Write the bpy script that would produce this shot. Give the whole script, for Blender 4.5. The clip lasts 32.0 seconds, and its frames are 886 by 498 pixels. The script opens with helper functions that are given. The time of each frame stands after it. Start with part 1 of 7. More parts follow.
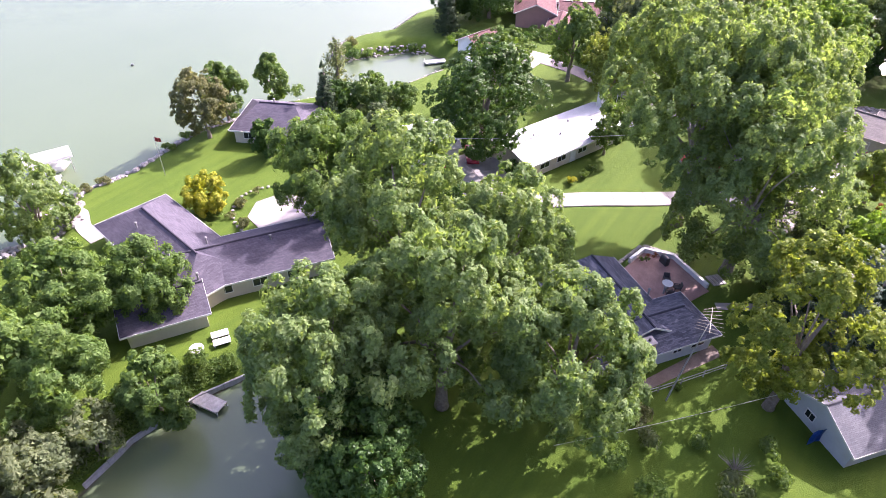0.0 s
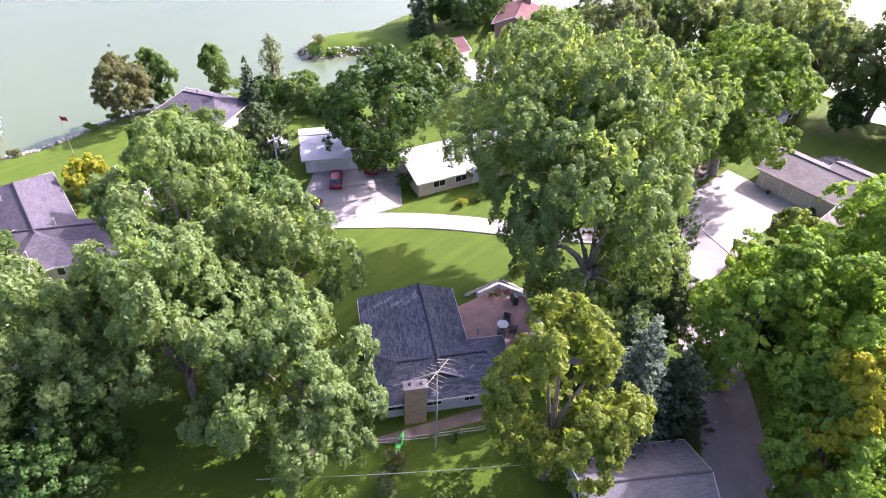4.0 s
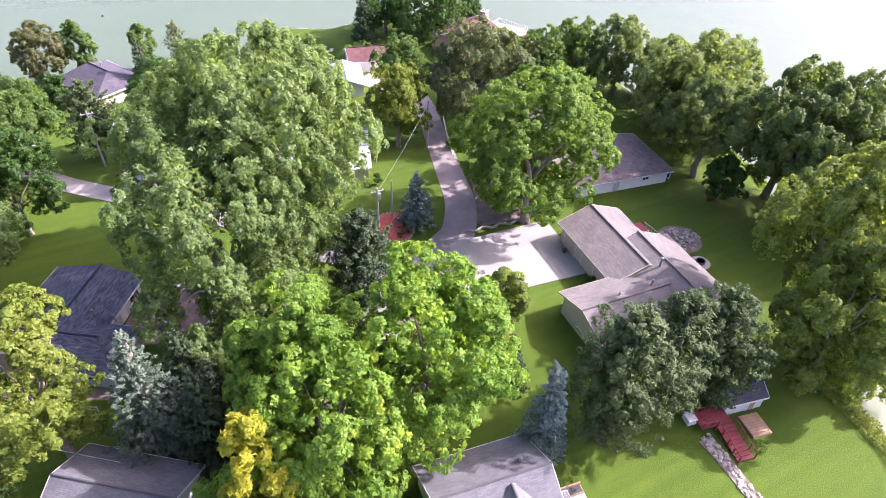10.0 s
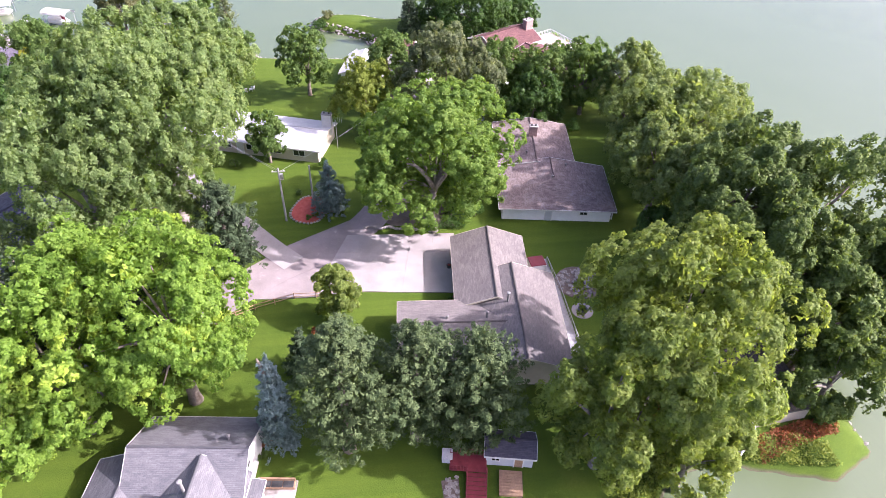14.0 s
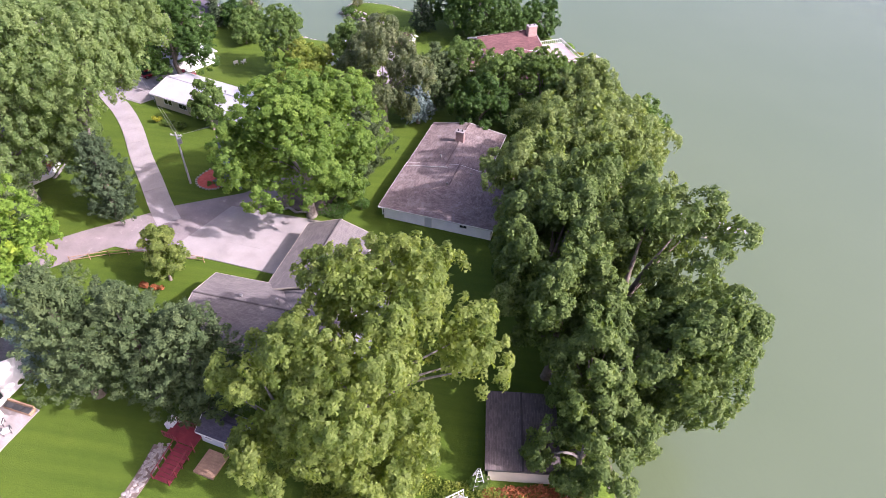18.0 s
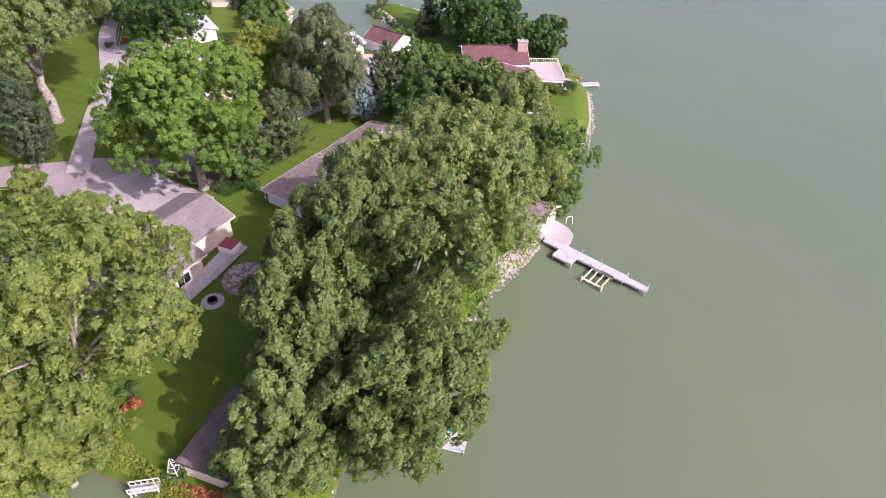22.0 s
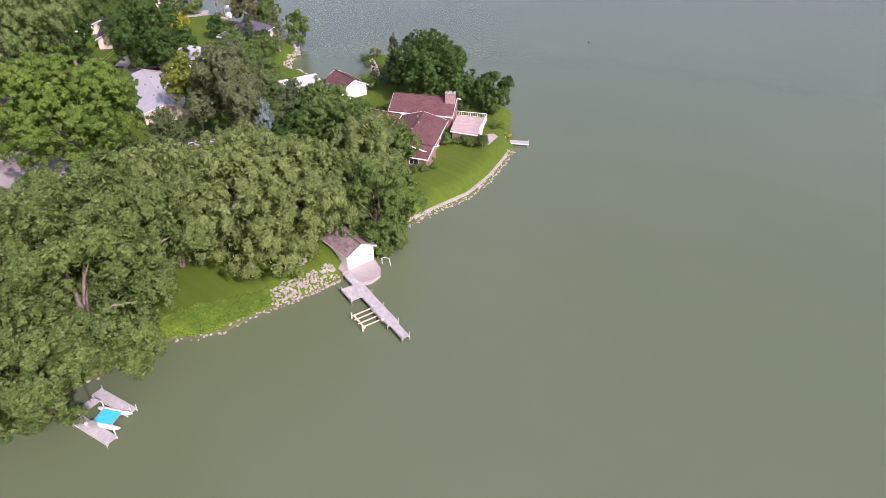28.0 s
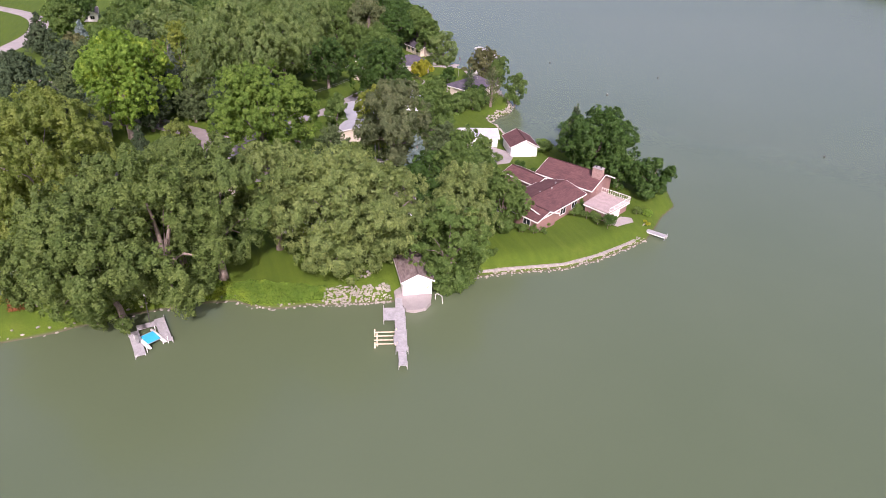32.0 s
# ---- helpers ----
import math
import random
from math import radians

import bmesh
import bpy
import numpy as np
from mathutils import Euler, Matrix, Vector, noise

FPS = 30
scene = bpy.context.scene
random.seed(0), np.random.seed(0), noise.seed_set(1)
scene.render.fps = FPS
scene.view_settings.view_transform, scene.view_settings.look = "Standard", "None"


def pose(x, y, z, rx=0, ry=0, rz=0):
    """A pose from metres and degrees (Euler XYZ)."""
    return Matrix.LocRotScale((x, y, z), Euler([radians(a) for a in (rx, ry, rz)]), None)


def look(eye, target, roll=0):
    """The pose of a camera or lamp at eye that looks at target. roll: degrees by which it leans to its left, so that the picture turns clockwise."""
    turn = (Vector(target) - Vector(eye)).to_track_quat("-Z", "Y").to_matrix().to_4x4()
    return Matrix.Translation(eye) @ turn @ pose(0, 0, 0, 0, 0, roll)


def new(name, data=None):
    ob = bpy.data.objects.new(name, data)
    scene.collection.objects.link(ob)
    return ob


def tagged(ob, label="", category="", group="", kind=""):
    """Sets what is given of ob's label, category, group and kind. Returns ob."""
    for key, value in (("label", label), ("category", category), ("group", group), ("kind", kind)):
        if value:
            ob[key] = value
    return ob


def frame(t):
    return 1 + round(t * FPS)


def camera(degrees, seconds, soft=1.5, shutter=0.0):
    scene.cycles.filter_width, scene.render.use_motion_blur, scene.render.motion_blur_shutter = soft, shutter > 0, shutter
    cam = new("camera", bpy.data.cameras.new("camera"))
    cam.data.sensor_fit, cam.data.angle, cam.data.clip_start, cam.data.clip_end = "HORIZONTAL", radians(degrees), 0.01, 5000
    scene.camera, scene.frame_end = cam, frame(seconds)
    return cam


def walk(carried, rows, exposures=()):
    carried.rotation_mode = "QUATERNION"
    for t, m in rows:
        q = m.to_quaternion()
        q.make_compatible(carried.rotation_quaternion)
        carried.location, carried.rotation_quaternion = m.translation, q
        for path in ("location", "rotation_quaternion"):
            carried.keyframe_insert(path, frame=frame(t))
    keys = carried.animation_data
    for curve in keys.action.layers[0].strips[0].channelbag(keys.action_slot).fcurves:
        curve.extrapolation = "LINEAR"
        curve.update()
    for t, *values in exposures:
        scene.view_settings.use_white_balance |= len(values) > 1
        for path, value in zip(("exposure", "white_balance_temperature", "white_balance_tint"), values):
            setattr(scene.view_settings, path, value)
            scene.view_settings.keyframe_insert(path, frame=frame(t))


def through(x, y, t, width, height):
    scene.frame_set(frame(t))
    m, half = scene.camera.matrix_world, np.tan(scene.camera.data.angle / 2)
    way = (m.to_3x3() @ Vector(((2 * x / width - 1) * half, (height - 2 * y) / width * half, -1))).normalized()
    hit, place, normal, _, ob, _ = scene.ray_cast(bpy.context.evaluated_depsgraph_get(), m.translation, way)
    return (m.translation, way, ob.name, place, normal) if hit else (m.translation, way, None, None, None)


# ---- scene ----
cam = camera(70.0, 32.0, soft=0.7)
PATH = [
    (0, pose(-118.88, 63.13, 53.37, 50.55, -1.21, -55.37)),
    (0.5, pose(-116.58, 60.59, 53.48, 50.52, -1.34, -54.13)),
    (1, pose(-114.23, 58.06, 53.60, 50.49, -1.52, -53.07)),
    (1.5, pose(-111.82, 55.59, 53.69, 50.50, -1.68, -52.04)),
    (2, pose(-109.31, 53.20, 53.75, 50.54, -1.81, -51.08)),
    (2.5, pose(-106.73, 50.89, 53.78, 50.51, -1.91, -49.83)),
    (4.5, pose(-94.81, 41.08, 53.86, 50.46, -1.98, -44.21)),
    (5, pose(-91.65, 38.51, 54.02, 50.61, -1.96, -43.24)),
    (5.5, pose(-88.48, 35.95, 54.20, 50.60, -1.89, -42.09)),
    (6, pose(-85.20, 33.38, 54.40, 50.55, -1.80, -41.02)),
    (6.5, pose(-81.80, 30.80, 54.62, 50.59, -1.71, -39.78)),
    (7, pose(-78.27, 28.21, 54.89, 50.62, -1.63, -38.46)),
    (7.5, pose(-74.63, 25.60, 55.20, 50.52, -1.58, -37.14)),
    (8, pose(-70.89, 22.98, 55.56, 50.37, -1.60, -35.77)),
    (8.5, pose(-67.05, 20.42, 55.96, 50.22, -1.72, -34.04)),
    (9, pose(-63.12, 17.96, 56.37, 50.09, -1.89, -32.16)),
    (9.5, pose(-59.11, 15.66, 56.77, 50.00, -2.03, -30.12)),
    (10, pose(-55.02, 13.53, 57.16, 49.83, -2.11, -27.96)),
    (10.5, pose(-50.85, 11.56, 57.54, 49.63, -2.16, -25.64)),
    (11, pose(-46.61, 9.71, 57.90, 49.52, -2.19, -23.13)),
    (11.5, pose(-42.29, 8.01, 58.23, 49.45, -2.17, -20.55)),
    (12, pose(-37.86, 6.45, 58.53, 49.36, -2.11, -17.98)),
    (12.5, pose(-33.36, 5.02, 58.81, 49.20, -2.03, -15.48)),
    (13, pose(-28.81, 3.71, 59.08, 49.04, -1.91, -12.98)),
    (13.5, pose(-24.20, 2.52, 59.33, 48.95, -1.77, -10.60)),
    (15.5, pose(-4.92, -0.11, 59.97, 48.77, -1.15, -1.38)),
    (16, pose(0.00, 0.00, 59.98, 48.71, -1.12, 0.98)),
    (16.5, pose(4.92, 0.28, 59.94, 48.67, -1.06, 3.19)),
    (17, pose(9.83, 0.79, 59.84, 48.68, -1.00, 5.20)),
    (17.5, pose(14.71, 1.55, 59.65, 48.63, -0.96, 7.06)),
    (18, pose(19.50, 2.55, 59.38, 48.53, -0.92, 8.83)),
    (18.5, pose(24.16, 3.75, 59.04, 48.39, -0.86, 10.50)),
    (19, pose(28.66, 5.10, 58.62, 48.36, -0.72, 12.12)),
    (19.5, pose(32.96, 6.53, 58.16, 48.36, -0.50, 13.72)),
    (20, pose(37.10, 8.02, 57.68, 48.46, -0.34, 15.55)),
    (20.5, pose(41.12, 9.56, 57.18, 48.67, -0.38, 17.58)),
    (21, pose(45.01, 11.19, 56.69, 49.15, -0.67, 19.80)),
    (21.5, pose(48.79, 12.94, 56.20, 49.55, -1.13, 22.06)),
    (22, pose(52.43, 14.81, 55.74, 49.97, -1.69, 24.34)),
    (22.5, pose(55.97, 16.80, 55.31, 50.35, -2.22, 26.54)),
    (23, pose(59.42, 18.82, 54.93, 50.58, -2.59, 28.56)),
    (23.5, pose(62.81, 20.85, 54.61, 50.66, -2.76, 30.43)),
    (24, pose(66.17, 22.83, 54.34, 50.63, -2.71, 32.14)),
    (24.5, pose(69.54, 24.74, 54.11, 50.47, -2.52, 33.57)),
    (25, pose(72.94, 26.59, 53.93, 50.40, -2.24, 34.87)),
    (25.5, pose(76.35, 28.42, 53.78, 50.52, -1.94, 36.01)),
    (27.5, pose(90.31, 35.88, 53.67, 53.67, -0.81, 39.67)),
    (28, pose(93.62, 37.84, 53.63, 55.39, -0.76, 40.18)),
    (28.5, pose(96.87, 39.87, 53.59, 57.62, -0.76, 40.51)),
    (29, pose(100.01, 42.06, 53.53, 59.79, -0.87, 40.79)),
    (29.5, pose(102.95, 44.40, 53.43, 60.61, -1.07, 42.22)),
    (30, pose(105.56, 46.93, 53.29, 60.36, -1.37, 46.25)),
    (30.5, pose(107.76, 49.70, 53.14, 60.12, -1.70, 52.75)),
    (31, pose(109.67, 52.76, 52.98, 59.99, -2.07, 59.65)),
    (31.5, pose(111.42, 56.01, 52.82, 60.23, -2.40, 65.39)),
    (32, pose(113.12, 59.40, 52.68, 60.91, -2.63, 69.05)),
]
EXPOSURES = [(0.0, 2.03, 6000, 38), (8.0, 1.93, 5950, 35), (13.0, 1.76, 5950, 33), (19.0, 1.26, 5950, 36), (25.0, 0.76, 6050, 39), (32.0, 0.62, 6200, 36)]
walk(cam, PATH, EXPOSURES)

# ---- daylight: a sun about 39 degrees up in the east, and a hazy sky ----
SUN_DIR = Vector((1.0, -0.25, 0.83)).normalized()
world = bpy.data.worlds.new("sky")
scene.world = world
world.use_nodes = True
wn = world.node_tree.nodes
sky = wn.new("ShaderNodeTexSky")
sky.sky_type = "NISHITA"
sky.sun_disc = False
sky.sun_elevation = math.asin(SUN_DIR.z)
sky.sun_rotation = math.atan2(SUN_DIR.x, SUN_DIR.y)
sky.air_density, sky.dust_density, sky.ozone_density = 1.0, 6.0, 1.0
wn["Background"].inputs["Strength"].default_value = 0.15
world.node_tree.links.new(sky.outputs["Color"], wn["Background"].inputs["Color"])
sun_data = bpy.data.lights.new("sun", "SUN")
sun_data.energy, sun_data.angle, sun_data.color = 3.8, radians(0.6), (1.0, 0.95, 0.86)
sun = new("sun", sun_data)
sun.matrix_world = look((0, 0, 100), Vector((0, 0, 100)) - SUN_DIR)

# ---- materials ----
def mat_new(name):
    m = bpy.data.materials.new(name)
    m.use_nodes = True
    nt = m.node_tree
    return m, nt, nt.nodes["Principled BSDF"]


def ramp(nt, fac, stops):
    r = nt.nodes.new("ShaderNodeValToRGB")
    el = r.color_ramp.elements
    while len(el) < len(stops):
        el.new(0.5)
    for e, (p, c) in zip(el, stops):
        e.position, e.color = p, (*c, 1)
    nt.links.new(fac, r.inputs["Fac"])
    return r.outputs["Color"]


def noise_fac(nt, scale, detail=4.0, rough=0.6, coords="Object", stretch=None, turn=0.0):
    tc = nt.nodes.new("ShaderNodeTexCoord")
    n = nt.nodes.new("ShaderNodeTexNoise")
    n.inputs["Scale"].default_value, n.inputs["Detail"].default_value, n.inputs["Roughness"].default_value = scale, detail, rough
    out = tc.outputs[coords]
    if stretch:
        mp = nt.nodes.new("ShaderNodeMapping")
        mp.inputs["Scale"].default_value = stretch
        mp.inputs["Rotation"].default_value = (0, 0, turn)
        nt.links.new(out, mp.inputs["Vector"])
        out = mp.outputs["Vector"]
    nt.links.new(out, n.inputs["Vector"])
    return n.outputs["Fac"]


def mixc(nt, fac, a, b, mode="MIX"):
    x = nt.nodes.new("ShaderNodeMix")
    x.data_type, x.blend_type = "RGBA", mode
    for sock, v in ((x.inputs["Factor"], fac), (x.inputs["A"], a), (x.inputs["B"], b)):
        if isinstance(v, (int, float)):
            sock.default_value = v
        elif isinstance(v, tuple):
            sock.default_value = (*v, 1)
        else:
            nt.links.new(v, sock)
    return x.outputs["Result"]


def bump(nt, bsdf, fac, strength, dist):
    b = nt.nodes.new("ShaderNodeBump")
    b.inputs["Strength"].default_value, b.inputs["Distance"].default_value = strength, dist
    nt.links.new(fac, b.inputs["Height"])
    nt.links.new(b.outputs["Normal"], bsdf.inputs["Normal"])


def surface(name, lo, hi, scale=3.0, fine=25.0, rough=0.8, bump_h=0.01, metal=0.0, coords="Object", dirt=None):
    """Two-scale mottled surface between two colours, with fine relief."""
    m, nt, b = mat_new(name)
    big, small = noise_fac(nt, scale, 4, coords=coords), noise_fac(nt, fine, 3, coords=coords)
    col = mixc(nt, ramp_val(nt, big, 0.3, 0.7), lo, hi)
    dark = mixc(nt, 1.0, col, ramp(nt, small, [(0.25, (0.72, 0.72, 0.72)), (0.7, (1.12, 1.12, 1.12))]), "MULTIPLY")
    if dirt:
        dark = mixc(nt, ramp_val(nt, noise_fac(nt, dirt[0], 6, 0.7, coords=coords), dirt[1], dirt[1] + 0.12), dark, dirt[2])
    nt.links.new(dark, b.inputs["Base Color"])
    b.inputs["Roughness"].default_value, b.inputs["Metallic"].default_value = rough, metal
    if bump_h:
        bump(nt, b, small, 0.6, bump_h)
    return m


def ramp_val(nt, fac, lo, hi):
    r = nt.nodes.new("ShaderNodeMapRange")
    r.inputs["From Min"].default_value, r.inputs["From Max"].default_value = lo, hi
    nt.links.new(fac, r.inputs["Value"])
    return r.outputs["Result"]


def leaf_mat(name, lo, hi, accent=None, through=0.5, rough=0.55):
    """Leaves: colour differs from leaf to leaf and from limb to limb, and some light passes through."""
    m, nt, b = mat_new(name)
    geo = nt.nodes.new("ShaderNodeNewGeometry")
    info = nt.nodes.new("ShaderNodeObjectInfo")
    limb = ramp_val(nt, noise_fac(nt, 0.32, 2), 0.35, 0.65)
    col = mixc(nt, ramp_val(nt, geo.outputs["Random Per Island"], -0.4, 1.4), lo, hi)
    col = mixc(nt, limb, mixc(nt, 1.0, col, (0.72, 0.8, 0.78), "MULTIPLY"), col)
    if accent:
        col = mixc(nt, ramp_val(nt, noise_fac(nt, 0.22, 2), 0.56, 0.66), col, accent)
    col = mixc(nt, ramp_val(nt, info.outputs["Random"], -0.6, 1.6), mixc(nt, 1.0, col, (0.82, 0.86, 0.9), "MULTIPLY"), col)
    nt.links.new(col, b.inputs["Base Color"])
    b.inputs["Roughness"].default_value = rough
    b.inputs["Specular IOR Level"].default_value = 0.18
    tr = nt.nodes.new("ShaderNodeBsdfTranslucent")
    nt.links.new(mixc(nt, 1.0, col, (1.65, 1.6, 0.65), "MULTIPLY"), tr.inputs["Color"])
    mx = nt.nodes.new("ShaderNodeMixShader")
    mx.inputs["Fac"].default_value = through
    nt.links.new(b.outputs["BSDF"], mx.inputs[1])
    nt.links.new(tr.outputs["BSDF"], mx.inputs[2])
    nt.links.new(mx.outputs["Shader"], nt.nodes["Material Output"].inputs["Surface"])
    return m


def grass_mat():
    m, nt, b = mat_new("mown_grass")
    big = ramp_val(nt, noise_fac(nt, 0.06, 5, 0.6, "Object"), 0.32, 0.68)
    mid = ramp_val(nt, noise_fac(nt, 0.7, 5, 0.7, "Object"), 0.3, 0.7)
    fine = noise_fac(nt, 9.0, 3, 0.7, "Object")
    stripes = noise_fac(nt, 1.0, 2, 0.5, "Object", (0.04, 0.9, 1), 0.35)
    col = mixc(nt, big, (0.052, 0.094, 0.008), (0.071, 0.113, 0.010))
    col = mixc(nt, mid, mixc(nt, 1.0, col, (0.78, 0.84, 0.85), "MULTIPLY"), col)
    col = mixc(nt, ramp_val(nt, noise_fac(nt, 0.16, 6, 0.65), 0.6, 0.78), col, (0.1, 0.125, 0.02))
    col = mixc(nt, 0.5, col, ramp(nt, stripes, [(0.35, (0.05, 0.09, 0.0075)), (0.65, (0.077, 0.12, 0.011))]))
    col = mixc(nt, 1.0, col, ramp(nt, fine, [(0.25, (0.6, 0.66, 0.6)), (0.75, (1.25, 1.2, 1.1))]), "MULTIPLY")
    # bare soil and lake bed below the turf
    tc = nt.nodes.new("ShaderNodeTexCoord")
    sep = nt.nodes.new("ShaderNodeSeparateXYZ")
    nt.links.new(tc.outputs["Object"], sep.inputs["Vector"])
    col = mixc(nt, ramp_val(nt, sep.outputs["Z"], 0.05, 0.3), mixc(nt, mid, (0.06, 0.057, 0.038), (0.1, 0.092, 0.064)), col)
    nt.links.new(col, b.inputs["Base Color"])
    b.inputs["Roughness"].default_value = 0.9
    b.inputs["Specular IOR Level"].default_value = 0.2
    bump(nt, b, fine, 0.9, 0.08)
    return m


def water_mat():
    m, nt, b = mat_new("silty_lake_water")
    big = ramp_val(nt, noise_fac(nt, 0.012, 4, 0.6), 0.3, 0.7)
    nt.links.new(mixc(nt, big, (0.073, 0.101, 0.052), (0.088, 0.115, 0.063)), b.inputs["Base Color"])
    b.inputs["Roughness"].default_value = 0.24
    b.inputs["IOR"].default_value = 1.33
    b.inputs["Specular IOR Level"].default_value = 1.0
    bump(nt, b, noise_fac(nt, 1.6, 3, 0.6, "Object", (1, 0.55, 1), 0.5), 0.12, 0.12)
    return m


def shingle_mat(name, lo, hi, worn=None, course=0.16):
    """Asphalt shingles in courses, mottled tab by tab."""
    m, nt, b = mat_new(name)
    tc = nt.nodes.new("ShaderNodeTexCoord")
    br = nt.nodes.new("ShaderNodeTexBrick")
    br.inputs["Scale"].default_value = 1.0
    br.inputs["Brick Width"].default_value, br.inputs["Row Height"].default_value = 0.55, course
    br.inputs["Mortar Size"].default_value = 0.009
    br.inputs["Color1"].default_value, br.inputs["Color2"].default_value = (*lo, 1), (*hi, 1)
    br.inputs["Mortar"].default_value = (*(c * 0.72 for c in lo), 1)
    nt.links.new(tc.outputs["UV"], br.inputs["Vector"])
    stain = noise_fac(nt, 0.5, 5, 0.65)
    col = mixc(nt, 1.0, br.outputs["Color"], ramp(nt, stain, [(0.3, (0.8, 0.8, 0.8)), (0.7, (1.15, 1.13, 1.1))]), "MULTIPLY")
    if worn:
        col = mixc(nt, ramp_val(nt, noise_fac(nt, 1.1, 6, 0.75), 0.5, 0.66), col, worn)
    col = mixc(nt, 1.0, col, ramp(nt, noise_fac(nt, 14, 3, 0.7), [(0.3, (0.75, 0.75, 0.75)), (0.7, (1.2, 1.2, 1.2))]), "MULTIPLY")
    nt.links.new(col, b.inputs["Base Color"])
    b.inputs["Roughness"].default_value = 0.9
    b.inputs["Specular IOR Level"].default_value = 0.2
    bump(nt, b, br.outputs["Fac"], 0.5, -0.012)
    return m


def siding_mat(name, colour, row=0.18):
    """Painted lap siding: fine horizontal laps, slight weathering."""
    m, nt, b = mat_new(name)
    tc = nt.nodes.new("ShaderNodeTexCoord")
    sep = nt.nodes.new("ShaderNodeSeparateXYZ")
    nt.links.new(tc.outputs["Object"], sep.inputs["Vector"])
    md = nt.nodes.new("ShaderNodeMath")
    md.operation = "PINGPONG"
    md.inputs[1].default_value = row
    nt.links.new(sep.outputs["Z"], md.inputs[0])
    w = ramp_val(nt, noise_fac(nt, 0.8, 5, 0.7), 0.3, 0.75)
    nt.links.new(mixc(nt, w, tuple(c * 0.84 for c in colour), colour), b.inputs["Base Color"])
    b.inputs["Roughness"].default_value = 0.6
    bump(nt, b, md.outputs[0], 0.6, 0.05)
    return m


def glass_mat():
    m, nt, b = mat_new("window_glass")
    b.inputs["Base Color"].default_value = (0.02, 0.025, 0.03, 1)
    b.inputs["Roughness"].default_value = 0.04
    b.inputs["IOR"].default_value = 1.5
    return m


GRASS, WATER, GLASS = grass_mat(), water_mat(), glass_mat()
CONCRETE = surface("pale_concrete", (0.232, 0.212, 0.205), (0.310, 0.283, 0.272), 0.35, 12, 0.85, 0.004, dirt=(0.6, 0.62, (0.261, 0.226, 0.217)))
ASPHALT = surface("worn_asphalt", (0.17, 0.145, 0.14), (0.25, 0.215, 0.21), 0.3, 14, 0.9, 0.006, dirt=(0.9, 0.6, (0.34, 0.3, 0.29)))
SOIL = surface("bare_soil", (0.11, 0.082, 0.066), (0.19, 0.15, 0.125), 0.8, 8, 0.95, 0.03)
MULCH = surface("red_mulch", (0.3, 0.05, 0.035), (0.42, 0.1, 0.07), 2, 12, 0.95, 0.03)
ROCK_PALE = surface("pale_shore_rock", (0.145, 0.132, 0.119), (0.363, 0.337, 0.317), 1.2, 9, 0.85, 0.02)
STAMPED = surface("stamped_concrete", (0.24, 0.215, 0.2), (0.32, 0.29, 0.275), 0.8, 12, 0.85, 0.006)
ROCK = surface("shore_rock", (0.17, 0.155, 0.14), (0.36, 0.33, 0.3), 1.2, 9, 0.85, 0.02)
BARK = surface("grey_bark", (0.14, 0.11, 0.085), (0.27, 0.225, 0.19), 2.2, 9, 0.95, 0.03)
BARK_PALE = surface("pale_bark", (0.13, 0.112, 0.098), (0.36, 0.32, 0.285), 2.6, 8, 0.9, 0.03)
WOOD_GREY = surface("weathered_wood", (0.25, 0.245, 0.25), (0.37, 0.365, 0.375), 2, 18, 0.85, 0.004)
WOOD_RED = surface("red_stained_wood", (0.15, 0.017, 0.024), (0.22, 0.034, 0.042), 2, 18, 0.6, 0.004)
WOOD_BROWN = surface("brown_wood", (0.25, 0.15, 0.09), (0.36, 0.23, 0.14), 2, 16, 0.75, 0.004)
WHITE = surface("white_paint", (0.6, 0.59, 0.57), (0.7, 0.69, 0.67), 1.5, 20, 0.5, 0.001)
VENT = surface("dull_grey_vent_metal", (0.17, 0.165, 0.16), (0.26, 0.255, 0.25), 3, 20, 0.6, 0.001)
METAL = surface("galvanised_metal", (0.4, 0.4, 0.4), (0.55, 0.55, 0.55), 2, 20, 0.4, 0.001, 0.7)
DARK = surface("dark_metal", (0.03, 0.03, 0.03), (0.06, 0.06, 0.06), 2, 20, 0.5, 0.001)
BRICK_RED = surface("red_brick", (0.2, 0.125, 0.11), (0.33, 0.225, 0.205), 3, 9, 0.85, 0.006)
BRICK_TAN = surface("tan_brick", (0.36, 0.24, 0.15), (0.46, 0.33, 0.22), 3, 9, 0.85, 0.006)
SID_WHITE = siding_mat("white_siding", (0.8, 0.8, 0.8))
SID_GREY = siding_mat("grey_siding", (0.5, 0.52, 0.54))
SID_TAN = siding_mat("tan_siding", (0.5, 0.45, 0.36))
SID_RED = siding_mat("brick_red_siding", (0.234, 0.137, 0.123), 0.1)
ROOF_A = shingle_mat("purple_grey_shingles", (0.061, 0.056, 0.074), (0.090, 0.082, 0.102))
ROOF_B = shingle_mat("blue_black_shingles", (0.05, 0.055, 0.075), (0.13, 0.135, 0.17))
ROOF_C = shingle_mat("taupe_shingles", (0.131, 0.119, 0.116), (0.172, 0.156, 0.153))
ROOF_D = shingle_mat("weathered_brown_shingles", (0.13, 0.1, 0.095), (0.2, 0.162, 0.155), (0.235, 0.2, 0.195))
ROOF_E = shingle_mat("slate_blue_shingles", (0.105, 0.106, 0.118), (0.138, 0.139, 0.152))
ROOF_F = shingle_mat("dark_brown_shingles", (0.085, 0.07, 0.07), (0.13, 0.11, 0.105))
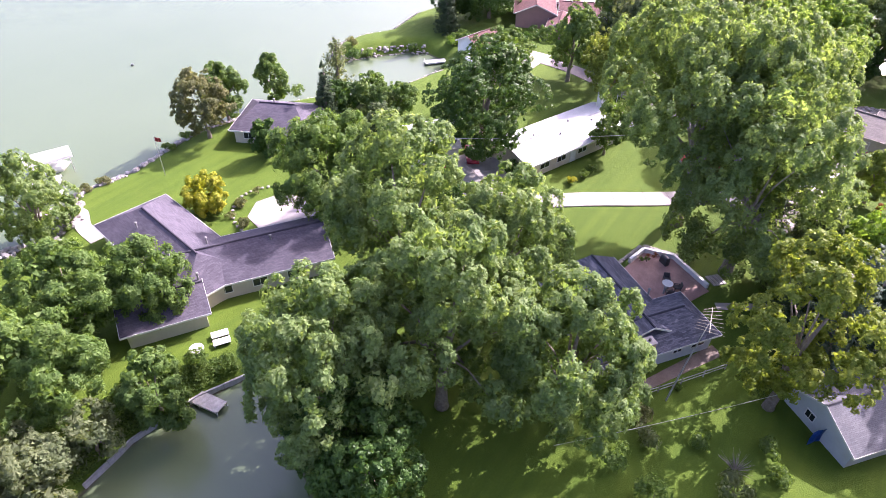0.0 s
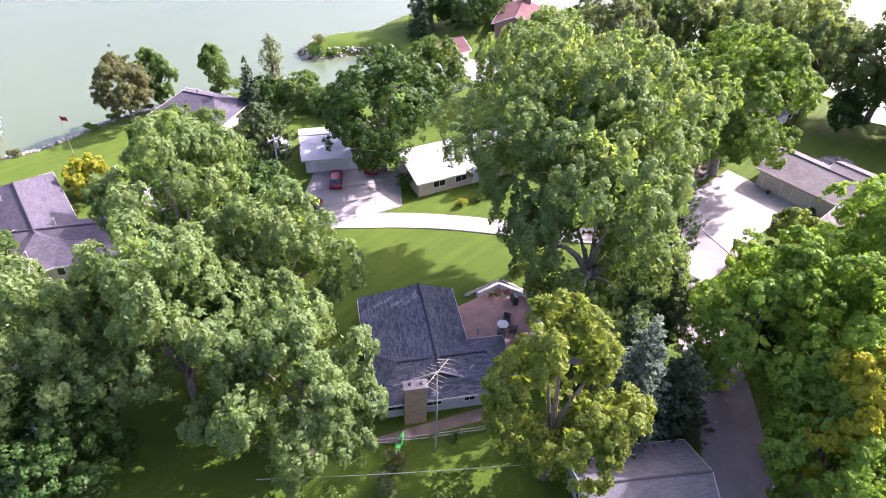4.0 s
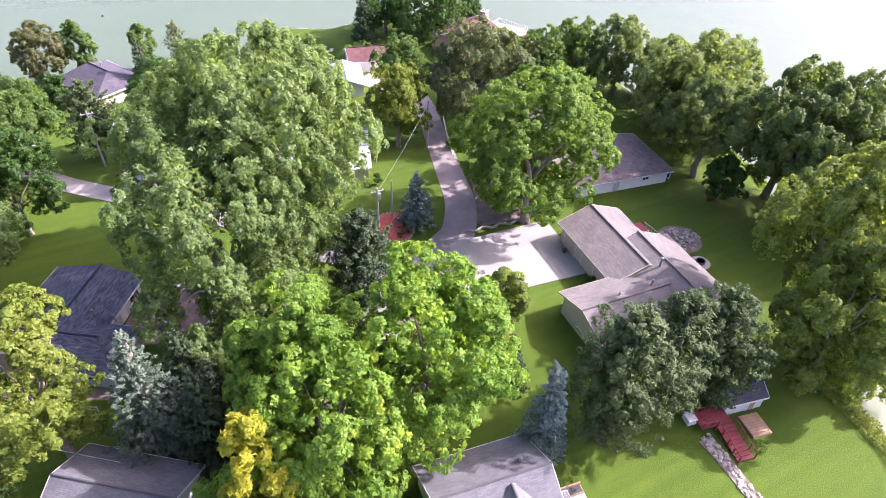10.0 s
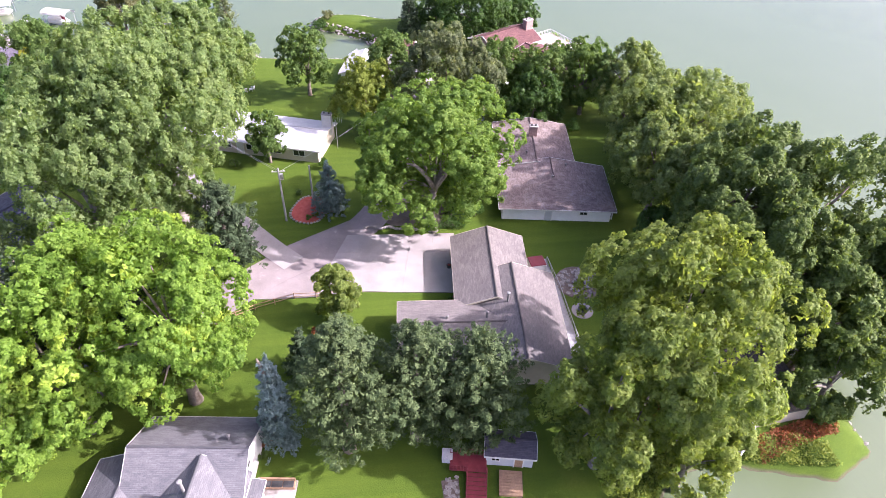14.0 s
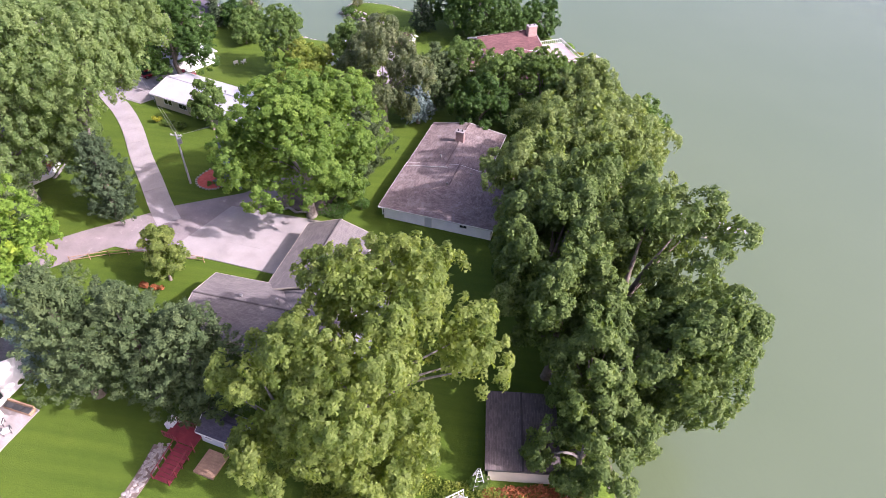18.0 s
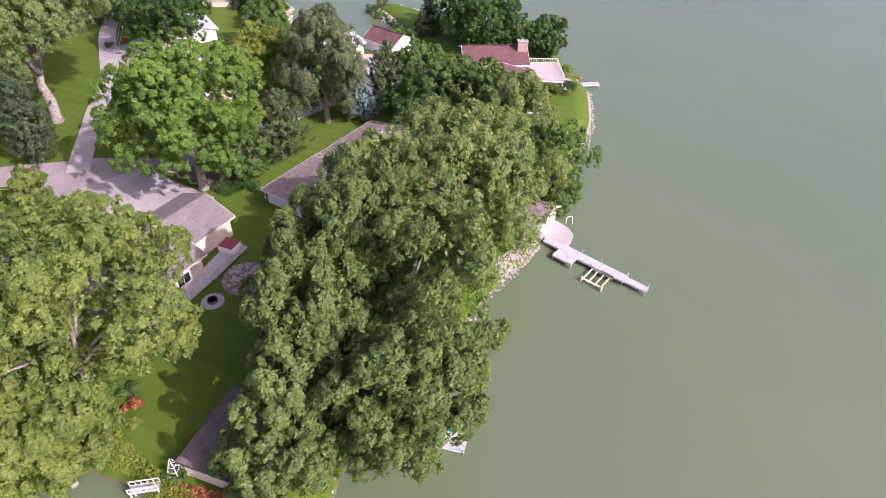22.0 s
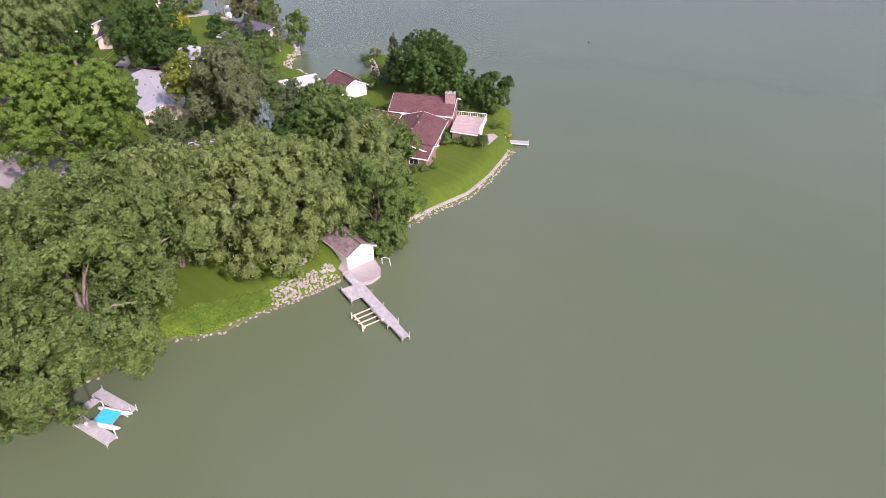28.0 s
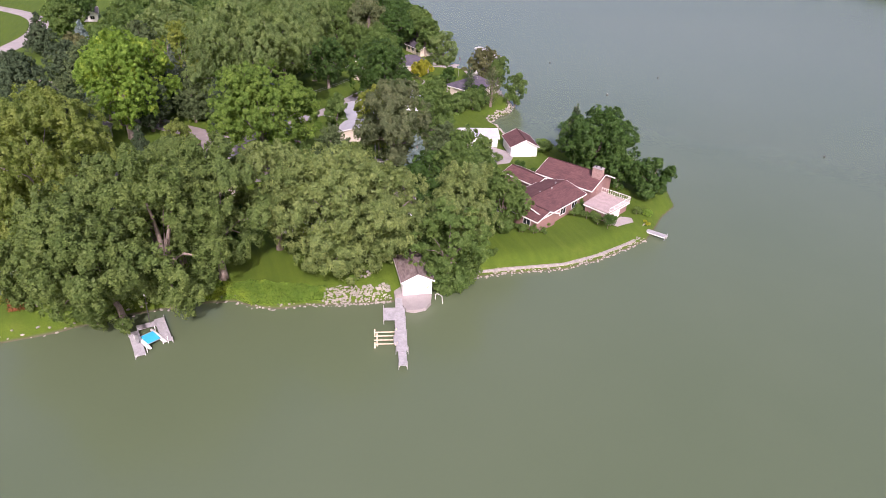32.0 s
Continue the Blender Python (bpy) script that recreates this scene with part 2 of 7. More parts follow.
ROOF_RED = shingle_mat("maroon_shingles", (0.085, 0.042, 0.043), (0.125, 0.064, 0.064))
ROOF_W = surface("white_metal_roof", (0.32, 0.327, 0.352), (0.385, 0.392, 0.412), 0.6, 10, 0.45, 0.002)
RED_CAR = surface("dark_red_car_paint", (0.22, 0.012, 0.02), (0.25, 0.02, 0.03), 1, 30, 0.22, 0.0)
RUBBER = surface("black_rubber", (0.015, 0.015, 0.015), (0.03, 0.03, 0.03), 3, 30, 0.8, 0.0)
BLUE = surface("turquoise_cover", (0.02, 0.36, 0.62), (0.03, 0.45, 0.72), 2, 20, 0.55, 0.001)
GREEN_PLASTIC = surface("lime_plastic", (0.05, 0.5, 0.06), (0.08, 0.6, 0.1), 2, 20, 0.4, 0.0)
L_COT = leaf_mat("cottonwood_leaves", (0.112, 0.165, 0.053), (0.277, 0.358, 0.140), through=0.56)
L_COT2 = leaf_mat("olive_cottonwood_leaves", (0.066, 0.106, 0.026), (0.194, 0.256, 0.074), through=0.42)
L_COT3 = leaf_mat("yellowish_cottonwood_leaves", (0.124, 0.168, 0.041), (0.335, 0.392, 0.108), through=0.6)
L_MAP = leaf_mat("bright_maple_leaves", (0.100, 0.175, 0.023), (0.255, 0.388, 0.061), (0.300, 0.400, 0.056))
L_YEL = leaf_mat("yellowing_maple_leaves", (0.210, 0.243, 0.020), (0.458, 0.414, 0.041))
L_WAL = leaf_mat("yellow_green_walnut_leaves", (0.109, 0.157, 0.023), (0.298, 0.333, 0.066))
L_DARK = leaf_mat("dark_maple_leaves", (0.029, 0.068, 0.013), (0.094, 0.170, 0.038), through=0.42, rough=0.45)
L_FRESH = leaf_mat("fresh_cottonwood_leaves", (0.092, 0.170, 0.030), (0.226, 0.320, 0.063), through=0.52)
L_MID = leaf_mat("mid_green_leaves", (0.067, 0.121, 0.028), (0.186, 0.268, 0.074))
L_WIL = leaf_mat("willow_leaves", (0.098, 0.140, 0.041), (0.272, 0.332, 0.115), through=0.46)
L_GREY = leaf_mat("grey_green_leaves", (0.087, 0.106, 0.049), (0.228, 0.259, 0.130))
L_PINE = leaf_mat("pine_needles", (0.039, 0.064, 0.023), (0.132, 0.173, 0.068), through=0.2, rough=0.7)
L_SPR = leaf_mat("blue_spruce_needles", (0.097, 0.139, 0.134), (0.274, 0.346, 0.322), through=0.15, rough=0.7)
L_SPRG = leaf_mat("grey_spruce_needles", (0.082, 0.114, 0.076), (0.179, 0.217, 0.150), through=0.15, rough=0.7)
L_SPRD = leaf_mat("dark_spruce_needles", (0.030, 0.050, 0.023), (0.092, 0.129, 0.062), through=0.15, rough=0.7)
L_SHRUB = leaf_mat("shrub_leaves", (0.058, 0.101, 0.024), (0.180, 0.255, 0.063))
L_REED = leaf_mat("reed_leaves", (0.094, 0.130, 0.015), (0.258, 0.296, 0.043), through=0.2)
L_RED = leaf_mat("red_shrub_leaves", (0.183, 0.050, 0.022), (0.427, 0.158, 0.062), through=0.2)
L_BROWN = leaf_mat("bronze_leaves", (0.090, 0.096, 0.043), (0.210, 0.211, 0.095))

# ---- building helpers ----
LAND = 2.2


def part(name, bm, material, parent, label=""):
    me = bpy.data.meshes.new(name)
    bm.to_mesh(me)
    bm.free()
    me.materials.append(material)
    ob = new(name, me)
    ob.parent = parent
    if label:
        tagged(ob, label)
    return ob


def thing(name, x, y, z, ang, label, category, group="", kind=""):
    ob = new(name)
    ob.empty_display_size = 0.3
    ob.matrix_world = pose(x, y, z, 0, 0, ang)
    return tagged(ob, label, category, group, kind)


def box(bm, x0, y0, z0, x1, y1, z1, bevel=0.0):
    m = Matrix.LocRotScale(((x0 + x1) / 2, (y0 + y1) / 2, (z0 + z1) / 2), None, (abs(x1 - x0), abs(y1 - y0), abs(z1 - z0)))
    r = bmesh.ops.create_cube(bm, size=1, matrix=m)
    if bevel:
        es = list({e for v in r["verts"] for e in v.link_edges})
        bmesh.ops.bevel(bm, geom=es, offset=bevel, segments=1, affect="EDGES")
    return bm


def boxm(x0, y0, z0, x1, y1, z1, bevel=0.0):
    return box(bmesh.new(), x0, y0, z0, x1, y1, z1, bevel)


def prism(bm, pts, z0, z1):
    lo = [bm.verts.new((x, y, z0)) for x, y in pts]
    hi = [bm.verts.new((x, y, z1)) for x, y in pts]
    bm.faces.new(hi)
    bm.faces.new(lo[::-1])
    n = len(pts)
    for i in range(n):
        bm.faces.new((lo[i], lo[(i + 1) % n], hi[(i + 1) % n], hi[i]))
    bmesh.ops.recalc_face_normals(bm, faces=bm.faces)
    return bm


def prismm(pts, z0, z1):
    return prism(bmesh.new(), pts, z0, z1)


def tube(bm, pts, radii, sides=7):
    """A tapered round limb along a line of points."""
    rings = []
    pts = [Vector(p) for p in pts]
    for i, p in enumerate(pts):
        d = (pts[min(i + 1, len(pts) - 1)] - pts[max(i - 1, 0)]).normalized()
        a = d.orthogonal().normalized() if abs(d.z) < 0.9 else d.cross(Vector((0, 1, 0))).normalized()
        b = d.cross(a)
        rings.append([bm.verts.new(p + radii[i] * (math.cos(k * math.tau / sides) * a + math.sin(k * math.tau / sides) * b)) for k in range(sides)])
    for r0, r1 in zip(rings, rings[1:]):
        for k in range(sides):
            bm.faces.new((r0[k], r0[(k + 1) % sides], r1[(k + 1) % sides], r1[k]))
    bm.faces.new(rings[-1])
    bm.faces.new(rings[0][::-1])
    return bm


def cyl(bm, x, y, z0, z1, r0, r1=None, sides=12):
    return tube(bm, [(x, y, z0), (x, y, z1)], [r0, r0 if r1 is None else r1], sides)


def slab(bm, corners, thick, uv=True):
    """A sloping slab: a flat polygon given by its top corners, with thickness and roof-wise texture coordinates."""
    cs = [Vector(c) for c in corners]
    n = (cs[1] - cs[0]).cross(cs[2] - cs[0]).normalized()
    if n.z < 0:
        cs.reverse()
        n = -n
    top = [bm.verts.new(c) for c in cs]
    low = [bm.verts.new(c - n * thick) for c in cs]
    f = bm.faces.new(top)
    bm.faces.new(low[::-1])
    k = len(cs)
    for i in range(k):
        bm.faces.new((top[(i + 1) % k], top[i], low[i], low[(i + 1) % k]))
    if uv:
        lay = bm.loops.layers.uv.verify()
        along = n.cross(Vector((0, 0, 1)))
        along = along.normalized() if along.length > 1e-4 else Vector((1, 0, 0))
        up = along.cross(n)
        for face in bm.faces:
            for lp in face.loops:
                lp[lay].uv = (lp.vert.co.dot(along), lp.vert.co.dot(up))
    return bm


def slabm(corners, thick):
    return slab(bmesh.new(), corners, thick)


def smooth(ob):
    for p in ob.data.polygons:
        p.use_smooth = True
    return ob


def quads_mesh(name, v, material):
    """A mesh of many loose leaves: v is (n, corners, 3)."""
    n, k = v.shape[:2]
    me = bpy.data.meshes.new(name)
    me.vertices.add(k * n)
    me.vertices.foreach_set("co", v.astype(np.float32).ravel())
    me.loops.add(k * n)
    me.loops.foreach_set("vertex_index", np.arange(k * n, dtype=np.int32))
    me.polygons.add(n)
    me.polygons.foreach_set("loop_start", np.arange(0, k * n, k, dtype=np.int32))
    me.update(calc_edges=True)
    me.materials.append(material)
    return me


def leaves(centres, normals, size, rng, narrow=0.62):
    """Pointed leaves at the given places, lying across the given normals."""
    n = len(centres)
    nn = normals / np.linalg.norm(normals, axis=1, keepdims=True)
    a = np.cross(nn, rng.normal(size=(n, 3)))
    a /= np.linalg.norm(a, axis=1, keepdims=True) + 1e-9
    b = np.cross(nn, a)
    s = size * rng.uniform(0.65, 1.3, (n, 1)) / 2
    return np.stack([centres - a * s - b * s * narrow, centres - a * s + b * s * narrow, centres + a * s * 1.1], 1)


def unit(rng, n):
    d = rng.normal(size=(n, 3))
    return d / np.linalg.norm(d, axis=1, keepdims=True)

# ---- the ground: one sheet with the lake's shores, and the water ----
SHORE = [(60, -4500), (34, -30), (32.5, 12), (32.7, 24), (32.7, 31.8), (32.5, 35), (32.2, 38.4), (31, 46), (30.5, 54), (31.4, 60.7), (33.7, 63.1), (35.2, 66.1),
         (35.3, 69.4), (36.5, 73.9), (37.5, 78.8), (38.3, 82.9), (36.5, 86), (35, 90), (35.4, 96.2), (36, 102.9), (37.4, 112.6),
         (36.4, 119.8), (34.4, 127), (32.6, 132.3), (29, 137), (25.8, 140.7), (22, 147), (12.5, 152), (2, 154), (-9.5, 152),
         (-15.4, 155), (-21.8, 156), (-27, 153.7), (-27.5, 150), (-23, 148), (-15.4, 142.6), (-13.2, 138.2), (-14.5, 133.5), (-20, 131),
         (-30.4, 133), (-33, 132.3), (-37, 133), (-41, 138), (-43, 142), (-48, 145), (-51, 146.5), (-57, 147), (-65, 149), (-70, 148.7),
         (-75, 147.6), (-80, 147), (-87, 148.2), (-91, 145), (-93.9, 140.6), (-99.4, 144.2), (-125, 152), (-150, 163), (-175, 168),
         (-240, 180), (-4500, 260), (-4500, -4500)]
CHANNEL = [(40, 31), (32, 30.6), (27, 28.4), (19.2, 30.7), (14.5, 31.9), (10, 31), (7.2, 28), (6, 23), (4.5, 15), (2, 5), (-2, -12), (1, -14), (6, 3), (8, 13),
           (8.4, 21.5), (9.4, 25), (12.4, 26.7), (20, 26), (28, 24.5), (40, 24)]
LAGOON = [(-140, 104), (-111.7, 105.7), (-106.4, 106.4), (-102.6, 106), (-99.4, 105.4), (-94.6, 103.5), (-94.2, 100), (-97, 96.5), (-98.6, 92), (-100.8, 88.3),
          (-105, 82), (-115, 78), (-140, 76)]
FAR_SHORE = [(-4500, 640), (-600, 612), (-300, 596), (-120, 592), (60, 594), (300, 600), (4500, 900), (4500, 4500), (-4500, 4500)]


def inside(px, py, poly):
    res = np.zeros(px.shape, bool)
    for (x0, y0), (x1, y1) in zip(poly, poly[1:] + poly[:1]):
        if y0 != y1:
            res ^= ((y0 > py) != (y1 > py)) & (px < (x1 - x0) * (py - y0) / (y1 - y0) + x0)
    return res


def edge_dist(px, py, poly):
    """Distance to a polygon's edge, positive inside."""
    d = np.full(px.shape, 1e9)
    for (x0, y0), (x1, y1) in zip(poly, poly[1:] + poly[:1]):
        dx, dy = x1 - x0, y1 - y0
        s = np.clip(((px - x0) * dx + (py - y0) * dy) / (dx * dx + dy * dy), 0, 1)
        d = np.minimum(d, np.hypot(px - x0 - s * dx, py - y0 - s * dy))
    return np.where(inside(px, py, poly), d, -d)


def shore_dist(px, py):
    d = edge_dist(px, py, SHORE)
    d = np.minimum(d, -edge_dist(px, py, CHANNEL))
    d = np.minimum(d, -edge_dist(px, py, LAGOON))
    return np.maximum(d, edge_dist(px, py, FAR_SHORE))


def ground_z(px, py):
    px, py = np.asarray(px, float), np.asarray(py, float)
    d = shore_dist(px, py)
    t = np.clip(d / 3.6, 0, 1)
    up = LAND * np.sin(t * np.pi / 2) ** 0.8
    return np.where(d > 0, up, np.maximum(-1.8, d * 0.5))


def gz(x, y):
    return float(ground_z(np.array([x]), np.array([y]))[0])


def build_ground():
    xs = np.concatenate([[-4400, -2000, -900, -500, -340, -280], np.arange(-240, 60.1, 1.0), [75, 110, 200, 500, 1500, 4400]])
    ys = np.concatenate([[-4400, -1500, -500, -200, -110], np.arange(-60, 172.1, 1.0), [185, 230, 330, 480, 560, 575, 585, 592, 600, 610, 640, 700, 1500, 4400]])
    gx, gy = np.meshgrid(xs, ys)
    z = ground_z(gx, gy)
    rng = np.random.default_rng(4)
    z = z + np.where(z > 0.3, rng.uniform(-0.02, 0.02, z.shape), 0)
    nx, ny = len(xs), len(ys)
    co = np.stack([gx, gy, z], -1).reshape(-1, 3).astype(np.float32)
    i = (np.arange(ny - 1)[:, None] * nx + np.arange(nx - 1)[None, :]).ravel()
    f = np.stack([i, i + 1, i + 1 + nx, i + nx], 1).astype(np.int32)
    me = bpy.data.meshes.new("ground")
    me.vertices.add(len(co))
    me.vertices.foreach_set("co", co.ravel())
    me.loops.add(f.size)
    me.loops.foreach_set("vertex_index", f.ravel())
    me.polygons.add(len(f))
    me.polygons.foreach_set("loop_start", np.arange(0, f.size, 4, dtype=np.int32))
    me.update(calc_edges=True)
    me.polygons.foreach_set("use_smooth", np.ones(len(f), bool))
    me.materials.append(GRASS)
    tagged(new("ground", me), "mown green lawns sloping down to a lake shore", "ground", kind="structure")
    bm = bmesh.new()
    bmesh.ops.create_grid(bm, x_segments=8, y_segments=8, size=4300)
    w = part("water", bm, WATER, None)
    tagged(w, "calm silty green lake water with faint ripples", "water", kind="structure")


build_ground()


# ---- roads, drives and paths ----
def sheet(name, pts, material, label, category="road", top=0.07, kind="structure"):
    bm = prismm(pts, LAND - 0.25, LAND + top)
    return tagged(part(name, bm, material, None), label, category, kind=kind)


def strip(pts, w0, w1=None):
    """Outline of a band along a bending line, width from w0 to w1."""
    w1 = w0 if w1 is None else w1
    left, right = [], []
    for i, p in enumerate(pts):
        a, b = Vector(pts[max(i - 1, 0)]), Vector(pts[min(i + 1, len(pts) - 1)])
        d = (b - a).normalized()
        n = Vector((-d.y, d.x)) * (w0 + (w1 - w0) * i / (len(pts) - 1)) / 2
        left.append(tuple(Vector(p) + n))
        right.append(tuple(Vector(p) - n))
    return left + right[::-1]


def bend(pts, k=4):
    """A smooth line through the given points."""
    out, n = [], len(pts)
    for i in range(n - 1):
        p0, p1, p2, p3 = (Vector(pts[max(0, min(n - 1, j))]) for j in (i - 1, i, i + 1, i + 2))
        for s in range(k):
            t = s / k
            out.append(tuple(0.5 * (2 * p1 + (p2 - p0) * t + (2 * p0 - 5 * p1 + 4 * p2 - p3) * t * t + (3 * p1 - p0 - 3 * p2 + p3) * t ** 3)))
    return out + [tuple(pts[-1])]


sheet("road", strip(bend([(-68, 38), (-55, 45.5), (-47, 51), (-41, 56.5), (-36.5, 60.5), (-31, 64.5), (-25.5, 67.5), (-19.5, 72), (-15.6, 78), (-13.5, 84.5), (-11, 93), (-8.6, 101), (-6.4, 109), (-6, 116)]), 6.4, 3.4),
      ASPHALT, "winding lane of worn grey-brown asphalt")
sheet("driveway", strip(bend([(-28.6, 65.6), (-31.8, 69.2), (-36, 74.5), (-41, 80.6), (-46.5, 88), (-51.5, 93.6), (-57, 98.6), (-66, 107), (-74, 117)]), 3.3),
      CONCRETE, "pale concrete driveway between lawns", top=0.1)
sheet("driveway", [(-59.5, 99.5), (-49.8, 96.5), (-44, 103.5), (-46, 108), (-53, 112), (-58, 108)], CONCRETE, "broad concrete parking court with dark joints", top=0.09)
sheet("driveway", [(-12, 115), (-3, 115), (-3, 122), (-8, 126), (-14, 122)], CONCRETE, "pale concrete forecourt before the garages", top=0.09)
sheet("driveway", [(-78, 119), (-77, 122.6), (-74, 124.2), (-70.5, 123), (-68.4, 117.5), (-70, 113.6), (-74, 113.5), (-77, 116.5)], CONCRETE, "white concrete turning circle beside the house", top=0.09)
sheet("path", strip(bend([(-91.5, 134), (-91, 138), (-89.5, 142), (-93, 146)]), 1.9), CONCRETE, "curved pale concrete garden path", "path", top=0.05)
sheet("path", strip([(-57, 66), (-53, 60), (-50.5, 57)], 1.1), CONCRETE, "narrow concrete garden path", "path", top=0.05)
sheet("road", [(-37, 60), (-31, 59.2), (-21.8, 58.9), (-18.6, 71.4), (-21, 74), (-29.5, 69.4), (-35, 65)], ASPHALT, "broad asphalt junction before the forecourt", top=0.05)
sheet("flower_bed", [(-16.0, 73.2), (-13.0, 78), (-11.0, 83), (-7.5, 81.5), (-5.8, 76), (-6.2, 71.2), (-9, 70.9), (-15, 72.2)], SOIL, "bare brown soil bed below the tree", "flower bed", top=0.06)

# ---- houses ----
def window(parent, block, side, along, z, w, h, mat_frame=None):
    """A window set in one wall of a block (cx, cy, ang, L, W): side is one of '+x -x +y -y', along is metres from the wall's middle."""
    cx, cy, ang, L, W = block
    off = {"+x": (L / 2, 0, -90), "-x": (-L / 2, 0, 90), "+y": (0, W / 2, 0), "-y": (0, -W / 2, 180)}[side]
    m = pose(cx, cy, 0, 0, 0, ang) @ pose(off[0], off[1], 0, 0, 0, off[2]) @ pose(along, 0, z)
    bm = bmesh.new()
    t = 0.09
    for x0, z0, x1, z1 in ((-w / 2 - t, -t, w / 2 + t, 0), (-w / 2 - t, h, w / 2 + t, h + t), (-w / 2 - t, 0, -w / 2, h), (w / 2, 0, w / 2 + t, h), (-0.025, 0, 0.025, h)):
        box(bm, x0, -0.04, z0, x1, 0.07, z1)
    fr = part("window", bm, mat_frame or WHITE, parent)
    fr.matrix_basis = m
    pn = part("pane", boxm(-w / 2, -0.02, 0, w / 2, 0.03, h), GLASS, fr)
    return fr


def door(parent, block, side, along, w, h, material, z=LAND, name="door", panels=0):
    cx, cy, ang, L, W = block
    off = {"+x": (L / 2, 0, -90), "-x": (-L / 2, 0, 90), "+y": (0, W / 2, 0), "-y": (0, -W / 2, 180)}[side]
    m = pose(cx, cy, 0, 0, 0, ang) @ pose(off[0], off[1], 0, 0, 0, off[2]) @ pose(along, 0, z)
    d = part(name, boxm(-w / 2, -0.03, 0, w / 2, 0.06, h, 0.01), material, parent)
    d.matrix_basis = m
    bm = bmesh.new()
    t = 0.1
    for x0, z0, x1, z1 in ((-w / 2 - t, h, w / 2 + t, h + t), (-w / 2 - t, 0, -w / 2, h), (w / 2, 0, w / 2 + t, h)):
        box(bm, x0, -0.03, z0, x1, 0.09, z1)
    part("door_frame", bm, WHITE, d)
    if panels:
        for r in range(panels):
            part("panel", boxm(-w / 2 + 0.1, 0.06, (r + 0.12) * h / panels, w / 2 - 0.1, 0.085, (r + 0.88) * h / panels, 0.01), material, d)
    return d


def block(parent, cx, cy, ang, L, W, eave, ridge, roof, wall, over=0.55, hip=(0.0, 0.0), base=LAND, shift=0.0, trim=None):
    """One wing of a house: walls with gables, and a pitched roof whose ridge runs along the wing. hip: how far each ridge end is drawn in."""
    m = pose(cx, cy, 0, 0, 0, ang)
    h0, h1 = hip
    l, w = L / 2, W / 2
    bm = bmesh.new()
    box(bm, -l, -w, base - 0.2, l, w, eave)
    for s, h in ((-1, h0), (1, h1)):
        if h <= 0:
            a = [bm.verts.new((s * l, -w, eave)), bm.verts.new((s * l, w, eave)), bm.verts.new((s * l, shift, ridge - 0.12))]
            b = [bm.verts.new((s * (l - 0.2), v.co.y, v.co.z)) for v in a]
            bm.faces.new(a), bm.faces.new(b[::-1])
            for i in range(3):
                bm.faces.new((a[i], a[(i + 1) % 3], b[(i + 1) % 3], b[i]))
    bmesh.ops.recalc_face_normals(bm, faces=bm.faces)
    o = part("wall", bm, wall, parent)
    o.matrix_basis = m
    # roof: eaves hang over the walls and drop along the slope
    k0 = (ridge - eave) / (w + shift)
    k1 = (ridge - eave) / (w - shift)
    e0, e1 = eave - k0 * over + 0.12, eave - k1 * over + 0.12
    lo = l + over
    r0, r1 = -(lo - h0 * (1 if h0 > 0 else 0)), lo - h1 * (1 if h1 > 0 else 0)
    R = ridge + 0.12
    faces = [[(-lo, -w - over, e0), (lo, -w - over, e0), (r1, shift, R), (r0, shift, R)],
             [(lo, w + over, e1), (-lo, w + over, e1), (r0, shift, R), (r1, shift, R)]]
    if h1 > 0:
        faces.append([(lo, -w - over, e0), (lo, w + over, e1), (r1, shift, R)])
    if h0 > 0:
        faces.append([(-lo, w + over, e1), (-lo, -w - over, e0), (r0, shift, R)])
    for f in faces:
        s = part("roof", slabm(f, 0.12), roof, parent)
        s.matrix_basis = m
    bm = bmesh.new()
    for a, b in ((r0, r1),):
        tube(bm, [(a, shift, R + 0.01), (b, shift, R + 0.01)], [0.12, 0.12], 6)
    c = part("ridge_cap", bm, roof, parent)
    c.matrix_basis = m
    boards = [boxm(-lo, -w - over - 0.03, e0 - 0.22, lo, -w - over, e0 + 0.02), boxm(-lo, w + over, e1 - 0.22, lo, w + over + 0.03, e1 + 0.02)]
    for s, h in ((-1, h0), (1, h1)):
        x = s * lo
        if h > 0:
            boards.append(boxm(x, -w - over, min(e0, e1) - 0.22, x + s * 0.03, w + over, min(e0, e1) + 0.02))
        else:
            for y0, z0 in ((-w - over, e0), (w + over, e1)):
                bm = bmesh.new()
                v = [bm.verts.new((x + d, yy, zz)) for d in (0, s * 0.04) for yy, zz in ((y0, z0 + 0.03), (shift, R + 0.03), (shift, R - 0.2), (y0, z0 - 0.2))]
                for q in ((0, 1, 2, 3), (7, 6, 5, 4), (0, 4, 5, 1), (1, 5, 6, 2), (2, 6, 7, 3), (3, 7, 4, 0)):
                    bm.faces.new([v[i] for i in q])
                bmesh.ops.recalc_face_normals(bm, faces=bm.faces)
                boards.append(bm)
    for bm in boards:
        part("fascia", bm, trim or WHITE, parent).matrix_basis = m
    return (cx, cy, ang, L, W)


def chimney(parent, x, y, z0, z1, w, d, ang, material, cap=True):
    bm = boxm(-w / 2, -d / 2, z0, w / 2, d / 2, z1, 0.02)
    c = part("chimney", bm, material, parent)
    c.matrix_basis = pose(x, y, 0, 0, 0, ang)
    part("chimney_cap", boxm(-w / 2 - 0.08, -d / 2 - 0.08, z1, w / 2 + 0.08, d / 2 + 0.08, z1 + 0.12, 0.02), CONCRETE, c)
    for s in (-0.25, 0.25):
        part("flue", cyl(bmesh.new(), s * w, 0, z1 + 0.1, z1 + 0.4, 0.13), DARK, c)
    return c


